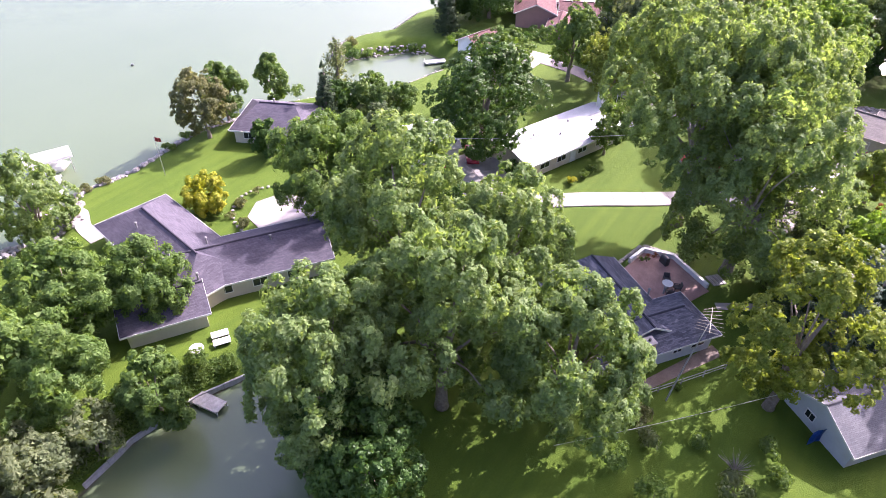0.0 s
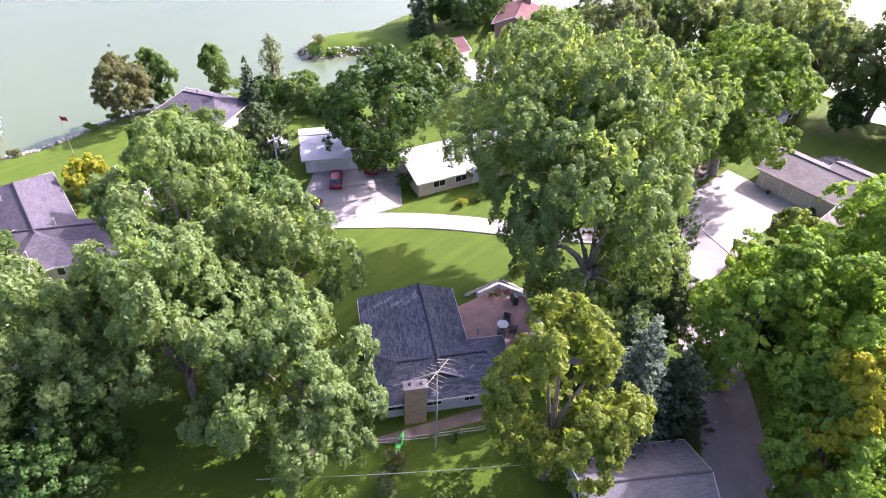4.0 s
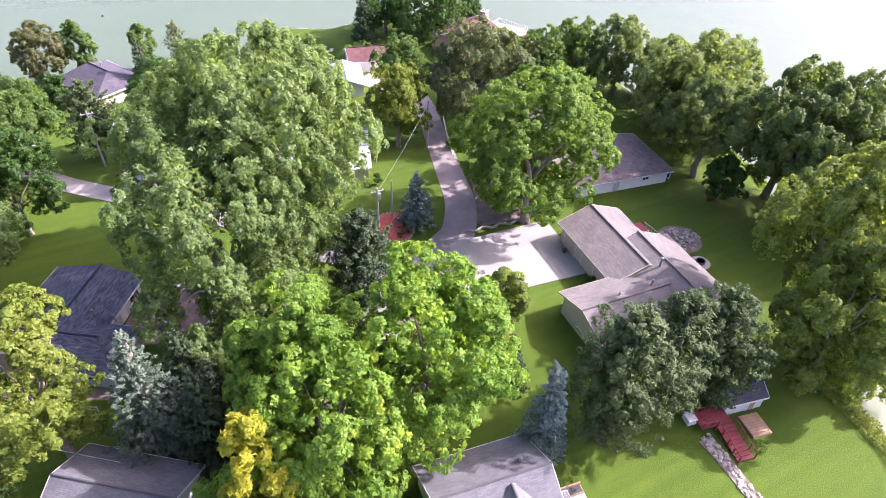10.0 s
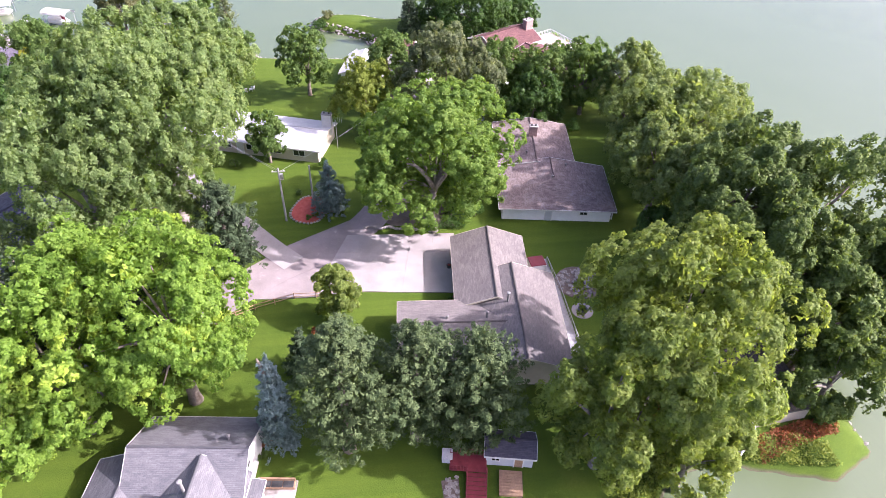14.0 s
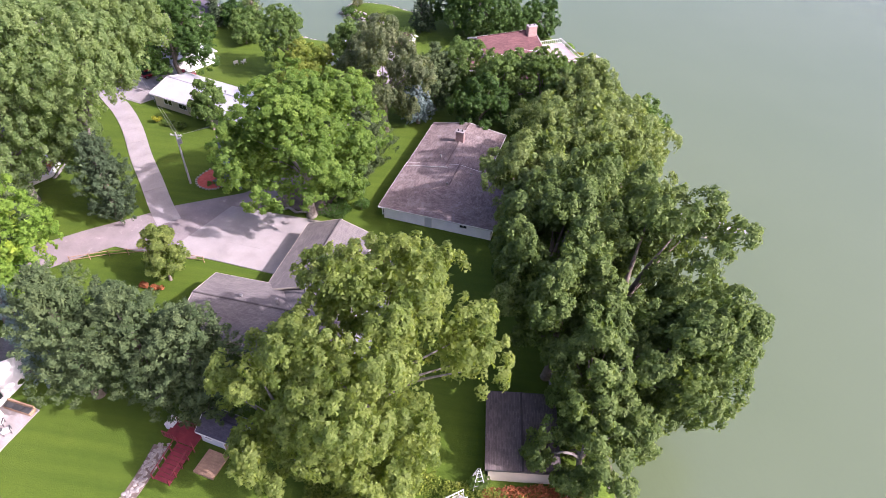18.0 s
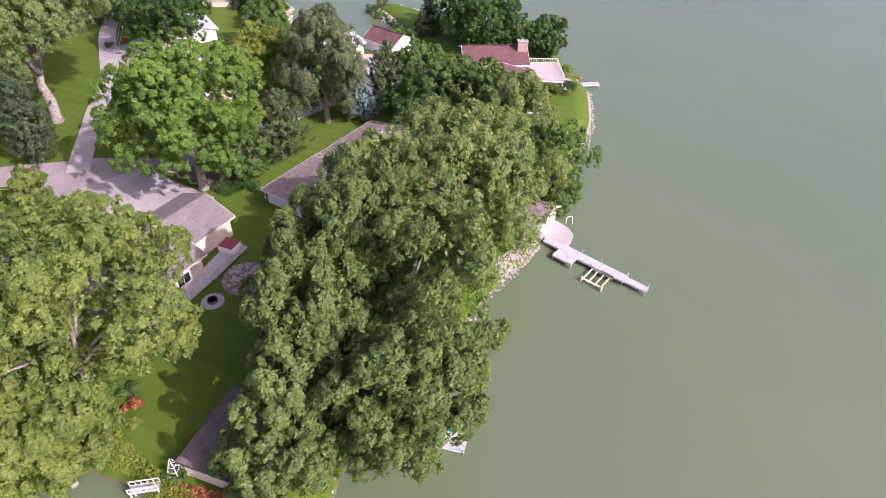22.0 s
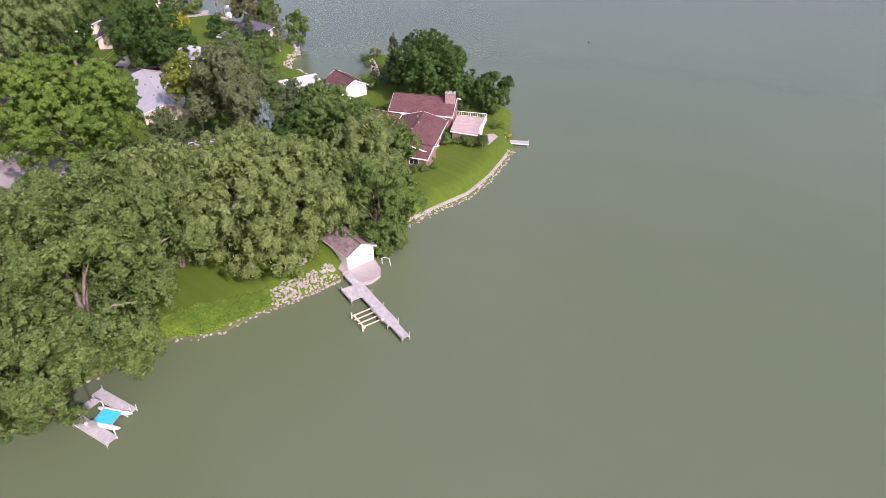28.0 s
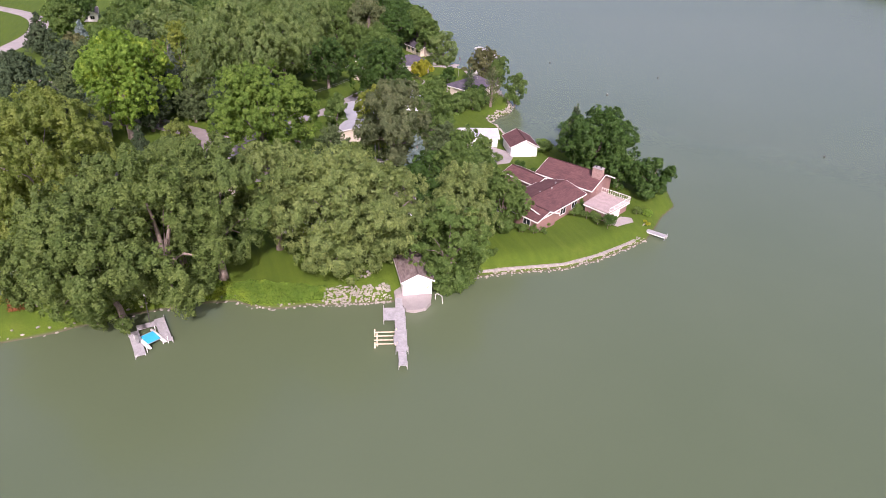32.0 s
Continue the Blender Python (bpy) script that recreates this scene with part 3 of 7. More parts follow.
def roof_vent(parent, x, y, z, h=0.7, r=0.1, hood=True):
    bm = cyl(bmesh.new(), 0, 0, -0.4, h, r)
    v = part("vent_pipe", bm, VENT, parent)
    v.matrix_basis = pose(x, y, z)
    if hood:
        part("vent_hood", tube(bmesh.new(), [(0, 0, h), (0, 0, h + 0.12), (0, 0, h + 0.2)], [r * 1.7, r * 1.7, r * 0.6], 12), VENT, v)
    return v


def house_thing(name, label):
    return thing(name, 0, 0, 0, 0, label, "house")


# dark purple-grey house by the west shore
hA = house_thing("house", "low house with a dark purple-grey shingle roof by the lake")
A1 = block(hA, -88.2, 122.5, 82, 20, 8.6, 4.9, 7.0, ROOF_A, SID_TAN, hip=(4.2, 4.2))
A2 = block(hA, -83.6, 113.8, -32, 16.5, 8.0, 4.9, 6.9, ROOF_A, SID_TAN, hip=(0, 0))
A3 = block(hA, -95, 115.5, -30, 8, 6.4, 4.6, 5.9, ROOF_A, SID_TAN)
for s in (-6, -2, 3, 7):
    window(hA, A1, "-y", s, 3.1, 1.6, 1.2)
    window(hA, A1, "+y", s, 3.1, 1.6, 1.2)
for s in (-4, 0, 4):
    window(hA, A2, "-y", s, 3.1, 1.6, 1.2)
door(hA, A2, "-y", 6.2, 1.0, 2.05, WOOD_BROWN)
for p in ((-89.5, 127, 6.4), (-86.5, 118, 6.4), (-91, 114, 6.2), (-82, 112, 6.7)):
    roof_vent(hA, *p, 0.45)

# blue-black shingled cottage with a patio
hB = house_thing("house", "grey cottage with a blue-black shingle roof and a tan chimney")
B1 = block(hB, -66.9, 76.0, 55.7, 12.0, 9.6, 4.9, 6.8, ROOF_B, SID_GREY, hip=(0, 0.9), shift=-1.3)
B2 = block(hB, -67.9, 71.0, -34.4, 13.2, 5.9, 4.9, 6.5, ROOF_B, SID_GREY, hip=(2.8, 2.8))
for s, w in ((-5, 1.5), (-1.4, 1.6), (2.2, 1.0), (4.8, 1.6)):
    window(hB, B2, "-y", -s, 3.3, w, 0.95)
for s in (-4, 0, 4):
    window(hB, B1, "+y", s, 3.2, 1.4, 1.1)
window(hB, B1, "-y", -4.4, 3.1, 1.8, 1.2)
door(hB, B1, "-y", -1.8, 0.95, 2.05, WHITE)
chimney(hB, -72.6, 69.9, LAND - 0.2, 7.4, 2.1, 0.95, -34.4, BRICK_TAN)
for p in ((-64.4, 72.4, 6.5), (-62.5, 71.2, 6.0)):
    roof_vent(hB, *p, 0.45)

# taupe-roofed house with the garage and forecourt
hC = house_thing("house", "long ranch house with a taupe shingle roof and two garage doors")
C1 = block(hC, -3.6, 58.3, 84, 12.0, 8.6, 5.3, 6.9, ROOF_C, SID_TAN, trim=SID_TAN)
C2 = block(hC, -2.2, 49.6, 84, 14.0, 9.6, 5.45, 7.25, ROOF_C, SID_TAN, trim=SID_TAN)
C3 = block(hC, -8.6, 48.6, -5, 14.2, 8.4, 5.4, 6.6, ROOF_C, SID_TAN, trim=SID_TAN)
for s in (-3.7, 0.7):
    door(hC, C1, "+y", -s, 2.7, 2.2, SID_TAN, name="garage_door", panels=4)
window(hC, C1, "+x", -2, 3.2, 1.0, 1.0)
for s in (-4, -0.5, 3):
    window(hC, C2, "-y", s, 3.0, 1.8, 1.4)
for s in (-5, -1, 3):
    window(hC, C3, "-y", s, 3.2, 1.6, 1.1)
    window(hC, C3, "+y", s, 3.2, 1.4, 1.1)
door(hC, C2, "-y", 5.5, 1.8, 2.1, GLASS)
roof_vent(hC, -3.2, 51.0, 7.2, 1.0, 0.13)
for p in ((-6, 49.2, 6.9), (0.2, 56.0, 6.1), (-10.5, 49.6, 6.4)):
    roof_vent(hC, *p, 0.35, 0.12)

# brown-roofed white house
hD = house_thing("house", "white house under a wide weathered brown shingle roof")
D1 = block(hD, 9.7, 76.0, 81, 10.6, 15.8, 4.5, 5.75, ROOF_D, SID_WHITE, over=0.6, hip=(6.5, 0), base=1.6)
D2 = block(hD, 9.5, 88.0, 81, 12.4, 11.4, 4.52, 5.55, ROOF_D, SID_WHITE, over=0.6, base=1.6)
window(hD, D1, "-x", -3.9, 3.4, 1.0, 0.5)
door(hD, D1, "-x", 1.2, 0.95, 2.05, SID_GREY)
for s in (-5, 0, 5):
    window(hD, D1, "+y", s, 3.2, 1.4, 1.0)
    window(hD, D1, "-y", s, 3.2, 1.6, 1.2)
chimney(hD, 9.7, 89.0, 4.0, 7.3, 1.3, 0.8, -10, BRICK_RED)
for p in ((9.5, 76.5, 5.7), (12.6, 79.8, 5.4), (7.4, 84, 5.4)):
    roof_vent(hD, *p, 0.4)

# slate-roofed house with a terrace
hE = house_thing("house", "white house with a slate-blue shingle roof and a terrace")
E1 = block(hE, -36.4, 35.6, -8, 10.2, 9.5, 5.0, 7.7, ROOF_E, SID_WHITE, over=0.4)
E2 = block(hE, -36.6, 26.5, 80, 16, 7.6, 5.2, 7.6, ROOF_E, SID_WHITE, over=0.4)
E3 = block(hE, -33.8, 28.5, 80, 10, 5.4, 4.6, 5.4, ROOF_E, SID_WHITE, over=0.4, shift=2.2)
E4 = block(hE, -42.6, 32.0, 80, 9, 6.5, 4.6, 6.0, ROOF_E, SID_WHITE, over=0.4)
window(hE, E1, "+x", 0.6, 5.2, 1.4, 1.3)
window(hE, E1, "+x", 1.0, 3.0, 1.6, 1.2)
door(hE, E3, "-y", -1.5, 1.8, 2.1, GLASS)
for s in (-3.5, 1.5, 3.6):
    window(hE, E3, "-y", s, 3.0, 1.4, 1.2)
roof_vent(hE, -36.2, 31.5, 7.6, 1.4, 0.14)
for p in ((-33.0, 36.5, 7.2), (-37.5, 27, 7.4)):
    roof_vent(hE, *p, 0.3)

# small dark-roofed cabin close to the water
hF = house_thing("cabin", "small cabin with a nearly flat dark brown roof")
F1 = block(hF, 22.7, 38.4, 95, 8.2, 6.4, 4.6, 4.66, ROOF_F, SID_TAN, over=0.35, trim=DARK)
for s in (-2.5, 1.5):
    window(hF, F1, "-y", s, 3.0, 1.6, 1.1)
door(hF, F1, "+x", 0.5, 0.95, 2.05, WHITE)

# long white-roofed ranch house
hW = house_thing("house", "long ranch house with a white metal roof")
W1 = block(hW, -34.6, 97.0, -18.5, 22.4, 8.4, 4.7, 5.8, ROOF_W, SID_TAN, over=0.5)
W2 = block(hW, -49.0, 113.6, -33, 7.8, 8.4, 4.7, 6.0, ROOF_W, SID_WHITE, over=0.5)
for s in (-8, -4.5, 0, 4, 8):
    window(hW, W1, "-y", -s, 3.2, 1.8, 1.1)
    window(hW, W1, "+y", -s, 3.2, 1.6, 1.1)
door(hW, W1, "-y", 2.0, 1.0, 2.05, WHITE)
door(hW, W2, "-y", 0, 4.6, 2.2, WHITE, name="garage_door", panels=4)
chimney(hW, -23.6, 95.6, 4, 7.6, 1.6, 0.9, -17, WHITE)
for p in ((-37, 96.5, 5.4), (-30, 94.5, 5.4), (-33, 97.2, 5.6), (-40, 99.5, 5.4)):
    roof_vent(hW, *p, 0.35, 0.12)

# grey hip-roofed house on the north shore
hG = house_thing("house", "small house with a dark grey hip roof on the shore")
G1 = block(hG, -57.6, 136.2, -62, 11.5, 9.5, 4.8, 6.9, ROOF_A, SID_TAN, over=0.6, hip=(3.5, 3.5))
for s in (-3.5, 0, 3.5):
    window(hG, G1, "-y", s, 3.1, 1.5, 1.1)
    window(hG, G1, "+y", s, 3.1, 1.5, 1.1)
roof_vent(hG, -57, 137.5, 6.6, 0.5, 0.12)

# brick house with maroon roofs on the point
hR = house_thing("house", "brick house with stepped maroon roofs on the point")
R1 = block(hR, 13.7, 128.0, 29, 11.6, 8.4, 5.6, 7.4, ROOF_RED, SID_RED, over=0.6)
R2 = block(hR, 20.4, 117.3, -62, 13.5, 8.6, 5.0, 6.2, ROOF_RED, SID_RED, over=0.6)
R3 = block(hR, 9.6, 119.6, 20, 8.0, 4.6, 4.6, 5.5, ROOF_RED, SID_RED, over=0.4)
R4 = block(hR, 22.4, 112.2, 22, 10.5, 5.2, 4.6, 5.6, ROOF_RED, SID_RED, over=0.5)
for s in (-3, 0.5, 4):
    window(hR, R4, "-y", s, 3.0, 1.5, 1.2)
for s in (-4, 0, 4):
    window(hR, R2, "+y", -s, 3.0, 1.8, 1.4)
for s in (-3.6, 0, 3.4):
    window(hR, R1, "-y", s, 3.4, 1.6, 1.2)
chimney(hR, 18.8, 129.6, LAND - 0.2, 8.8, 1.9, 1.2, 29, BRICK_RED)
for p in ((20, 119, 6.0), (21, 116, 6.0), (18, 121, 6.0)):
    roof_vent(hR, *p, 0.4, 0.1)

gR = house_thing("garage", "white garage with a maroon shingle roof")
g1 = block(gR, -9.6, 127.8, -12, 7.5, 6.0, 4.6, 6.1, ROOF_RED, SID_WHITE, over=0.4)
door(gR, g1, "-y", 0, 4.2, 2.2, WHITE, name="garage_door", panels=4)
gW = house_thing("garage", "low building with a bright white metal roof")
g2 = block(gW, -17.0, 120.4, 75, 8.5, 6.0, 4.5, 5.6, ROOF_W, SID_WHITE, over=0.4)
door(gW, g2, "-y", 1, 2.6, 2.1, WHITE, name="garage_door", panels=4)

gG = house_thing("garage", "pale blue garage with a grey shingle roof")
g3 = block(gG, -64.9, 50.2, -38, 10.4, 7.8, 4.7, 6.5, ROOF_E, SID_GREY, over=0.5)
window(gG, g3, "-x", 1.0, 3.2, 1.0, 0.8)
window(gG, g3, "-y", 2.0, 3.2, 1.2, 0.8)

hBoat = house_thing("boathouse", "small white boathouse with a grey-brown shingle roof")
b1 = block(hBoat, 34.8, 87.0, -8.5, 7.0, 4.4, 2.95, 4.05, ROOF_D, SID_WHITE, over=0.35, base=0.6)
door(hBoat, b1, "+x", 0, 2.6, 1.9, WHITE, z=0.95, name="boat_door", panels=4)
window(hBoat, b1, "-y", 1.0, 2.2, 0.9, 0.6)

# ---- trees ----
def crown_leaves(rng, kind, h, R, base, n_leaf, leaf, clump):
    """Leaves of one crown: limbs spread into lobes, lobes into leafy sprays, and sprays into leaves, with gaps between."""
    ph = rng.uniform(0, math.tau, 4)
    lop = rng.uniform(0.05, 0.15, 3)

    def lobe(a, z):
        return 1 + lop[0] * np.sin(2 * a + ph[0] + 2 * z) + lop[1] * np.sin(3 * a + ph[1] - 3 * z) + lop[2] * np.sin(5 * a + ph[2] + 5 * z)

    H = h - base
    if kind in ("spruce", "pine"):
        ns = max(120, int(2.6 * H * R / clump ** 2))
        z = 1 - np.sqrt(rng.uniform(0.0, 1, ns)) if kind == "spruce" else rng.beta(1.4, 1.5, ns)
        prof = (1 - z) ** 0.85 + 0.03 if kind == "spruce" else np.clip(1.05 * np.sin(np.pi * np.clip(z * 0.82 + 0.18, 0, 1)) ** 0.65, 0.12, 1)
        a = rng.uniform(0, math.tau, ns)
        rr = R * prof * lobe(a, z) * rng.uniform(0.3, 1.0, ns) ** 0.5
        L = clump * rng.uniform(0.8, 1.7, ns) * (0.5 + 0.6 * prof)
        rr = np.maximum(rr - L * 0.5, 0)
        start = np.stack([rr * np.cos(a), rr * np.sin(a), base + z * (H - clump * 0.5)], 1)
        axis = np.stack([np.cos(a), np.sin(a), 0.15 + 0.9 * z ** 3 if kind == "spruce" else 0.55 + 0.5 * z], 1) + rng.normal(size=(ns, 3)) * 0.28
        hub = start * np.array([0.6, 0.6, 1.0])
        thin = 0.2 if kind == "spruce" else 0.27
    else:
        cot = kind == "cottonwood"
        nl = int(22 + R * 4.4) if cot else int(22 + R * 4.2)
        full = base < 0.085 * h
        zl = (rng.permutation(nl) + rng.uniform(0, 1, nl)) / nl
        zl = zl if full else zl ** 0.82
        al = np.arange(nl) * 2.4 + rng.uniform(-0.5, 0.5, nl)
        prof = np.clip(np.sin(np.pi * np.clip(0.1 + 0.86 * zl, 0, 1)), 0.08, 1) ** (0.4 if full else 0.58 if cot else 0.5)
        rl = R * (rng.uniform(0.14, 0.27, nl) if cot else rng.uniform(0.22, 0.36, nl)) * (0.55 + 0.45 * prof)
        rad = np.maximum(R * prof * lobe(al, zl) * rng.uniform(0.78 if cot else 0.86, 1.0, nl) - rl * 0.8, 0)
        inner = rng.uniform(0, 1, nl) < 0.14
        rad[inner] *= 0.35
        hub = np.stack([rad * np.cos(al), rad * np.sin(al), base + rl * 0.7 + zl * (H - rl * 1.65)], 1)
        outward = np.stack([np.cos(al), np.sin(al), 0.15 + 0.8 * zl], 1)
        w = rl ** 2 / np.sum(rl ** 2)
        # each lobe carries leafy billows, each billow a skin of leaves turned outward
        tall = {"cottonwood": 1.6, "maple": 1.0, "willow": 0.75}[kind]
        nb = max(60, int(2.7 * (R * H * 0.9 + R * R) / clump ** 2))
        own = rng.choice(nl, nb, p=w)
        d = unit(rng, nb) + outward[own] * 0.75
        d /= np.linalg.norm(d, axis=1, keepdims=True)
        rb = clump * rng.uniform(0.32, 0.7, nb)
        centre = hub[own] + d * (np.maximum(rl[own] * rng.uniform(0.72, 1.04, nb), 0.1))[:, None] * np.array([1, 1, 0.5 + 0.5 * tall])
        k = rng.choice(nb, n_leaf, p=rb ** 2 / np.sum(rb ** 2))
        e = unit(rng, n_leaf) + (d[k] + np.array([0, 0, 0.5])) * 0.7
        e /= np.linalg.norm(e, axis=1, keepdims=True)
        p = centre[k] + e * (rb[k] * (0.5 + 0.75 * rng.beta(2, 1.6, n_leaf)))[:, None] * np.array([1, 1, tall])
        if kind == "willow":
            p[:, 2] -= rb[k] * np.abs(rng.normal(0, 0.8, n_leaf))
        p[:, 2] = np.maximum(p[:, 2], 0.25)
        nrm = e * 0.8 + d[k] * 0.35 + rng.normal(size=p.shape) * 0.42 + np.array([0, 0, 0.15])
        return leaves(p, nrm, leaf, rng, 0.5 if kind == "willow" else 0.72), hub
    axis /= np.linalg.norm(axis, axis=1, keepdims=True)
    per = max(6, n_leaf // ns)
    k = rng.integers(0, ns, ns * per)
    s = rng.uniform(0, 1, (ns * per, 1)) ** 0.8
    off = rng.normal(size=(ns * per, 3)) * (clump * thin) * (1.15 - 0.8 * s)
    p = start[k] + axis[k] * L[k][:, None] * s + off
    mid = np.array([0, 0, base + 0.4 * H])
    out = p - mid
    out /= np.linalg.norm(out, axis=1, keepdims=True) + 1e-6
    nrm = out * 0.6 + off / (clump * thin) * 0.35 + rng.normal(size=p.shape) * 0.35
    nrm[:, 2] += 0.3
    p[:, 2] = np.maximum(p[:, 2], 0.25)
    return leaves(p, nrm, leaf, rng, 0.4), hub


def tree(x, y, top, R, kind="cottonwood", leafm=None, bark=None, label="", name="tree", n=None, lean=(0, 0), bare=0.13, leaf=None, clump=None, seed=None, z=None, group="", oval=1.0):
    zb = gz(x, y) if z is None else z
    h = top - zb
    rng = np.random.default_rng(seed if seed is not None else int(abs(x * 31 + y * 17) * 10) + 7)
    t = thing(name, x, y, zb - 0.1, 0, label, "tree", group)
    base = h * bare
    leaf = leaf or {"spruce": 0.31, "pine": 0.33, "willow": 0.4, "maple": 0.32}.get(kind, 0.33)
    clump = clump or {"spruce": 0.62, "pine": 0.85, "willow": 0.95, "maple": 0.78, "cottonwood": 0.82}[kind] * (0.8 + 0.02 * R)
    n = n or int(min(86000, 3500 + 134 * R * (R + h)))
    v, c = crown_leaves(rng, kind, h, R, base, n, leaf, clump)
    v[..., 0] += lean[0] * (v[..., 2] / h)
    v[..., 1] += lean[1] * (v[..., 2] / h)
    # the shaded heart of the crown: fewer, larger sprays
    k = len(v) // 5
    deep = c[rng.integers(0, len(c), k)] * np.array([0.85, 0.85, 0.97]) + rng.normal(0, max(0.3, 0.06 * R) if kind not in ("spruce", "pine") else clump * 0.4, (k, 3))
    deep[:, 2] = np.maximum(deep[:, 2], 0.5)
    w = leaves(deep, unit(rng, k), leaf * 1.5, rng, 0.8)
    w[..., 0] += lean[0] * (w[..., 2] / h)
    w[..., 1] += lean[1] * (w[..., 2] / h)
    v[..., 0] *= oval
    w[..., 0] *= oval
    me = quads_mesh("crown", np.concatenate([v, w]), leafm)
    cr = new("crown", me)
    cr.parent = t
    bm = bmesh.new()
    r0 = 0.03 * h if kind in ("spruce", "pine") else 0.019 * h + 0.024 * R
    knee = h * (0.9 if kind in ("spruce", "pine") else 0.32)
    ks = [0, 0.12, 0.4, 0.75, 1.0]
    jit = [rng.normal(0, 0.012 * h, 2) * k for k in ks]
    pts = [(lean[0] * k * knee / h + j[0], lean[1] * k * knee / h + j[1], k * knee - (0.3 if k == 0 else 0)) for k, j in zip(ks, jit)]
    tube(bm, pts, [r0 * 1.35, r0, r0 * 0.86, r0 * 0.72, r0 * (0.15 if kind in ("spruce", "pine") else 0.6)], 9)
    tr = smooth(part("trunk", bm, bark or BARK, t))
    if kind not in ("spruce", "pine"):
        order = rng.permutation(len(c))[: int(5 + R * 0.7)]
        for i in order:
            e = Vector((c[i][0] * oval, c[i][1], c[i][2])) * 0.93 + Vector((lean[0], lean[1], 0)) * (c[i][2] / h)
            s = Vector(pts[-1]).lerp(Vector(pts[-2]), rng.uniform(0, 0.9))
            mid = s.lerp(e, 0.5) + Vector((0, 0, 0.06 * h))
            rb = r0 * (0.62 if i in order[:3] else rng.uniform(0.25, 0.42))
            smooth(part("limb", tube(bmesh.new(), [s, s.lerp(mid, 0.5) + Vector((0, 0, 0.02 * h)), mid, e], [rb, rb * 0.75, rb * 0.5, rb * 0.12], 6), bark or BARK, t))
    return t


def bush(x, y, w, h, leafm, label, name="shrub", n=500, leaf=0.28, group="", z=None, flat=1.0):
    zb = gz(x, y) if z is None else z
    rng = np.random.default_rng(int(abs(x * 13 + y * 29) * 10) + 3)
    t = thing(name, x, y, zb, 0, label, "shrub", group)
    k = max(4, int(w * 3))
    c = unit(rng, k) * np.array([w * 0.32, w * 0.32 * flat, h * 0.25]) + np.array([0, 0, h * 0.5])
    d = unit(rng, n)
    d[:, 2] = np.abs(d[:, 2]) * 0.9 + d[:, 2] * 0.1
    p = c[rng.integers(0, k, n)] + d * np.array([w * 0.24, w * 0.24 * flat, h * 0.32]) * rng.uniform(0.6, 1.05, (n, 1))
    p[:, 2] = np.clip(p[:, 2], 0.06, h)
    ob = new("foliage", quads_mesh("foliage", leaves(p, d + rng.normal(size=d.shape) * 0.4, leaf, rng), leafm))
    ob.parent = t
    smooth(part("stem", tube(bmesh.new(), [(0, 0, -0.15), (0.02, 0, h * 0.3), (0, 0.03, h * 0.6)], [0.06, 0.05, 0.02], 5), BARK, t))
    return t


COT = "tall cottonwood with a ragged olive-green crown"
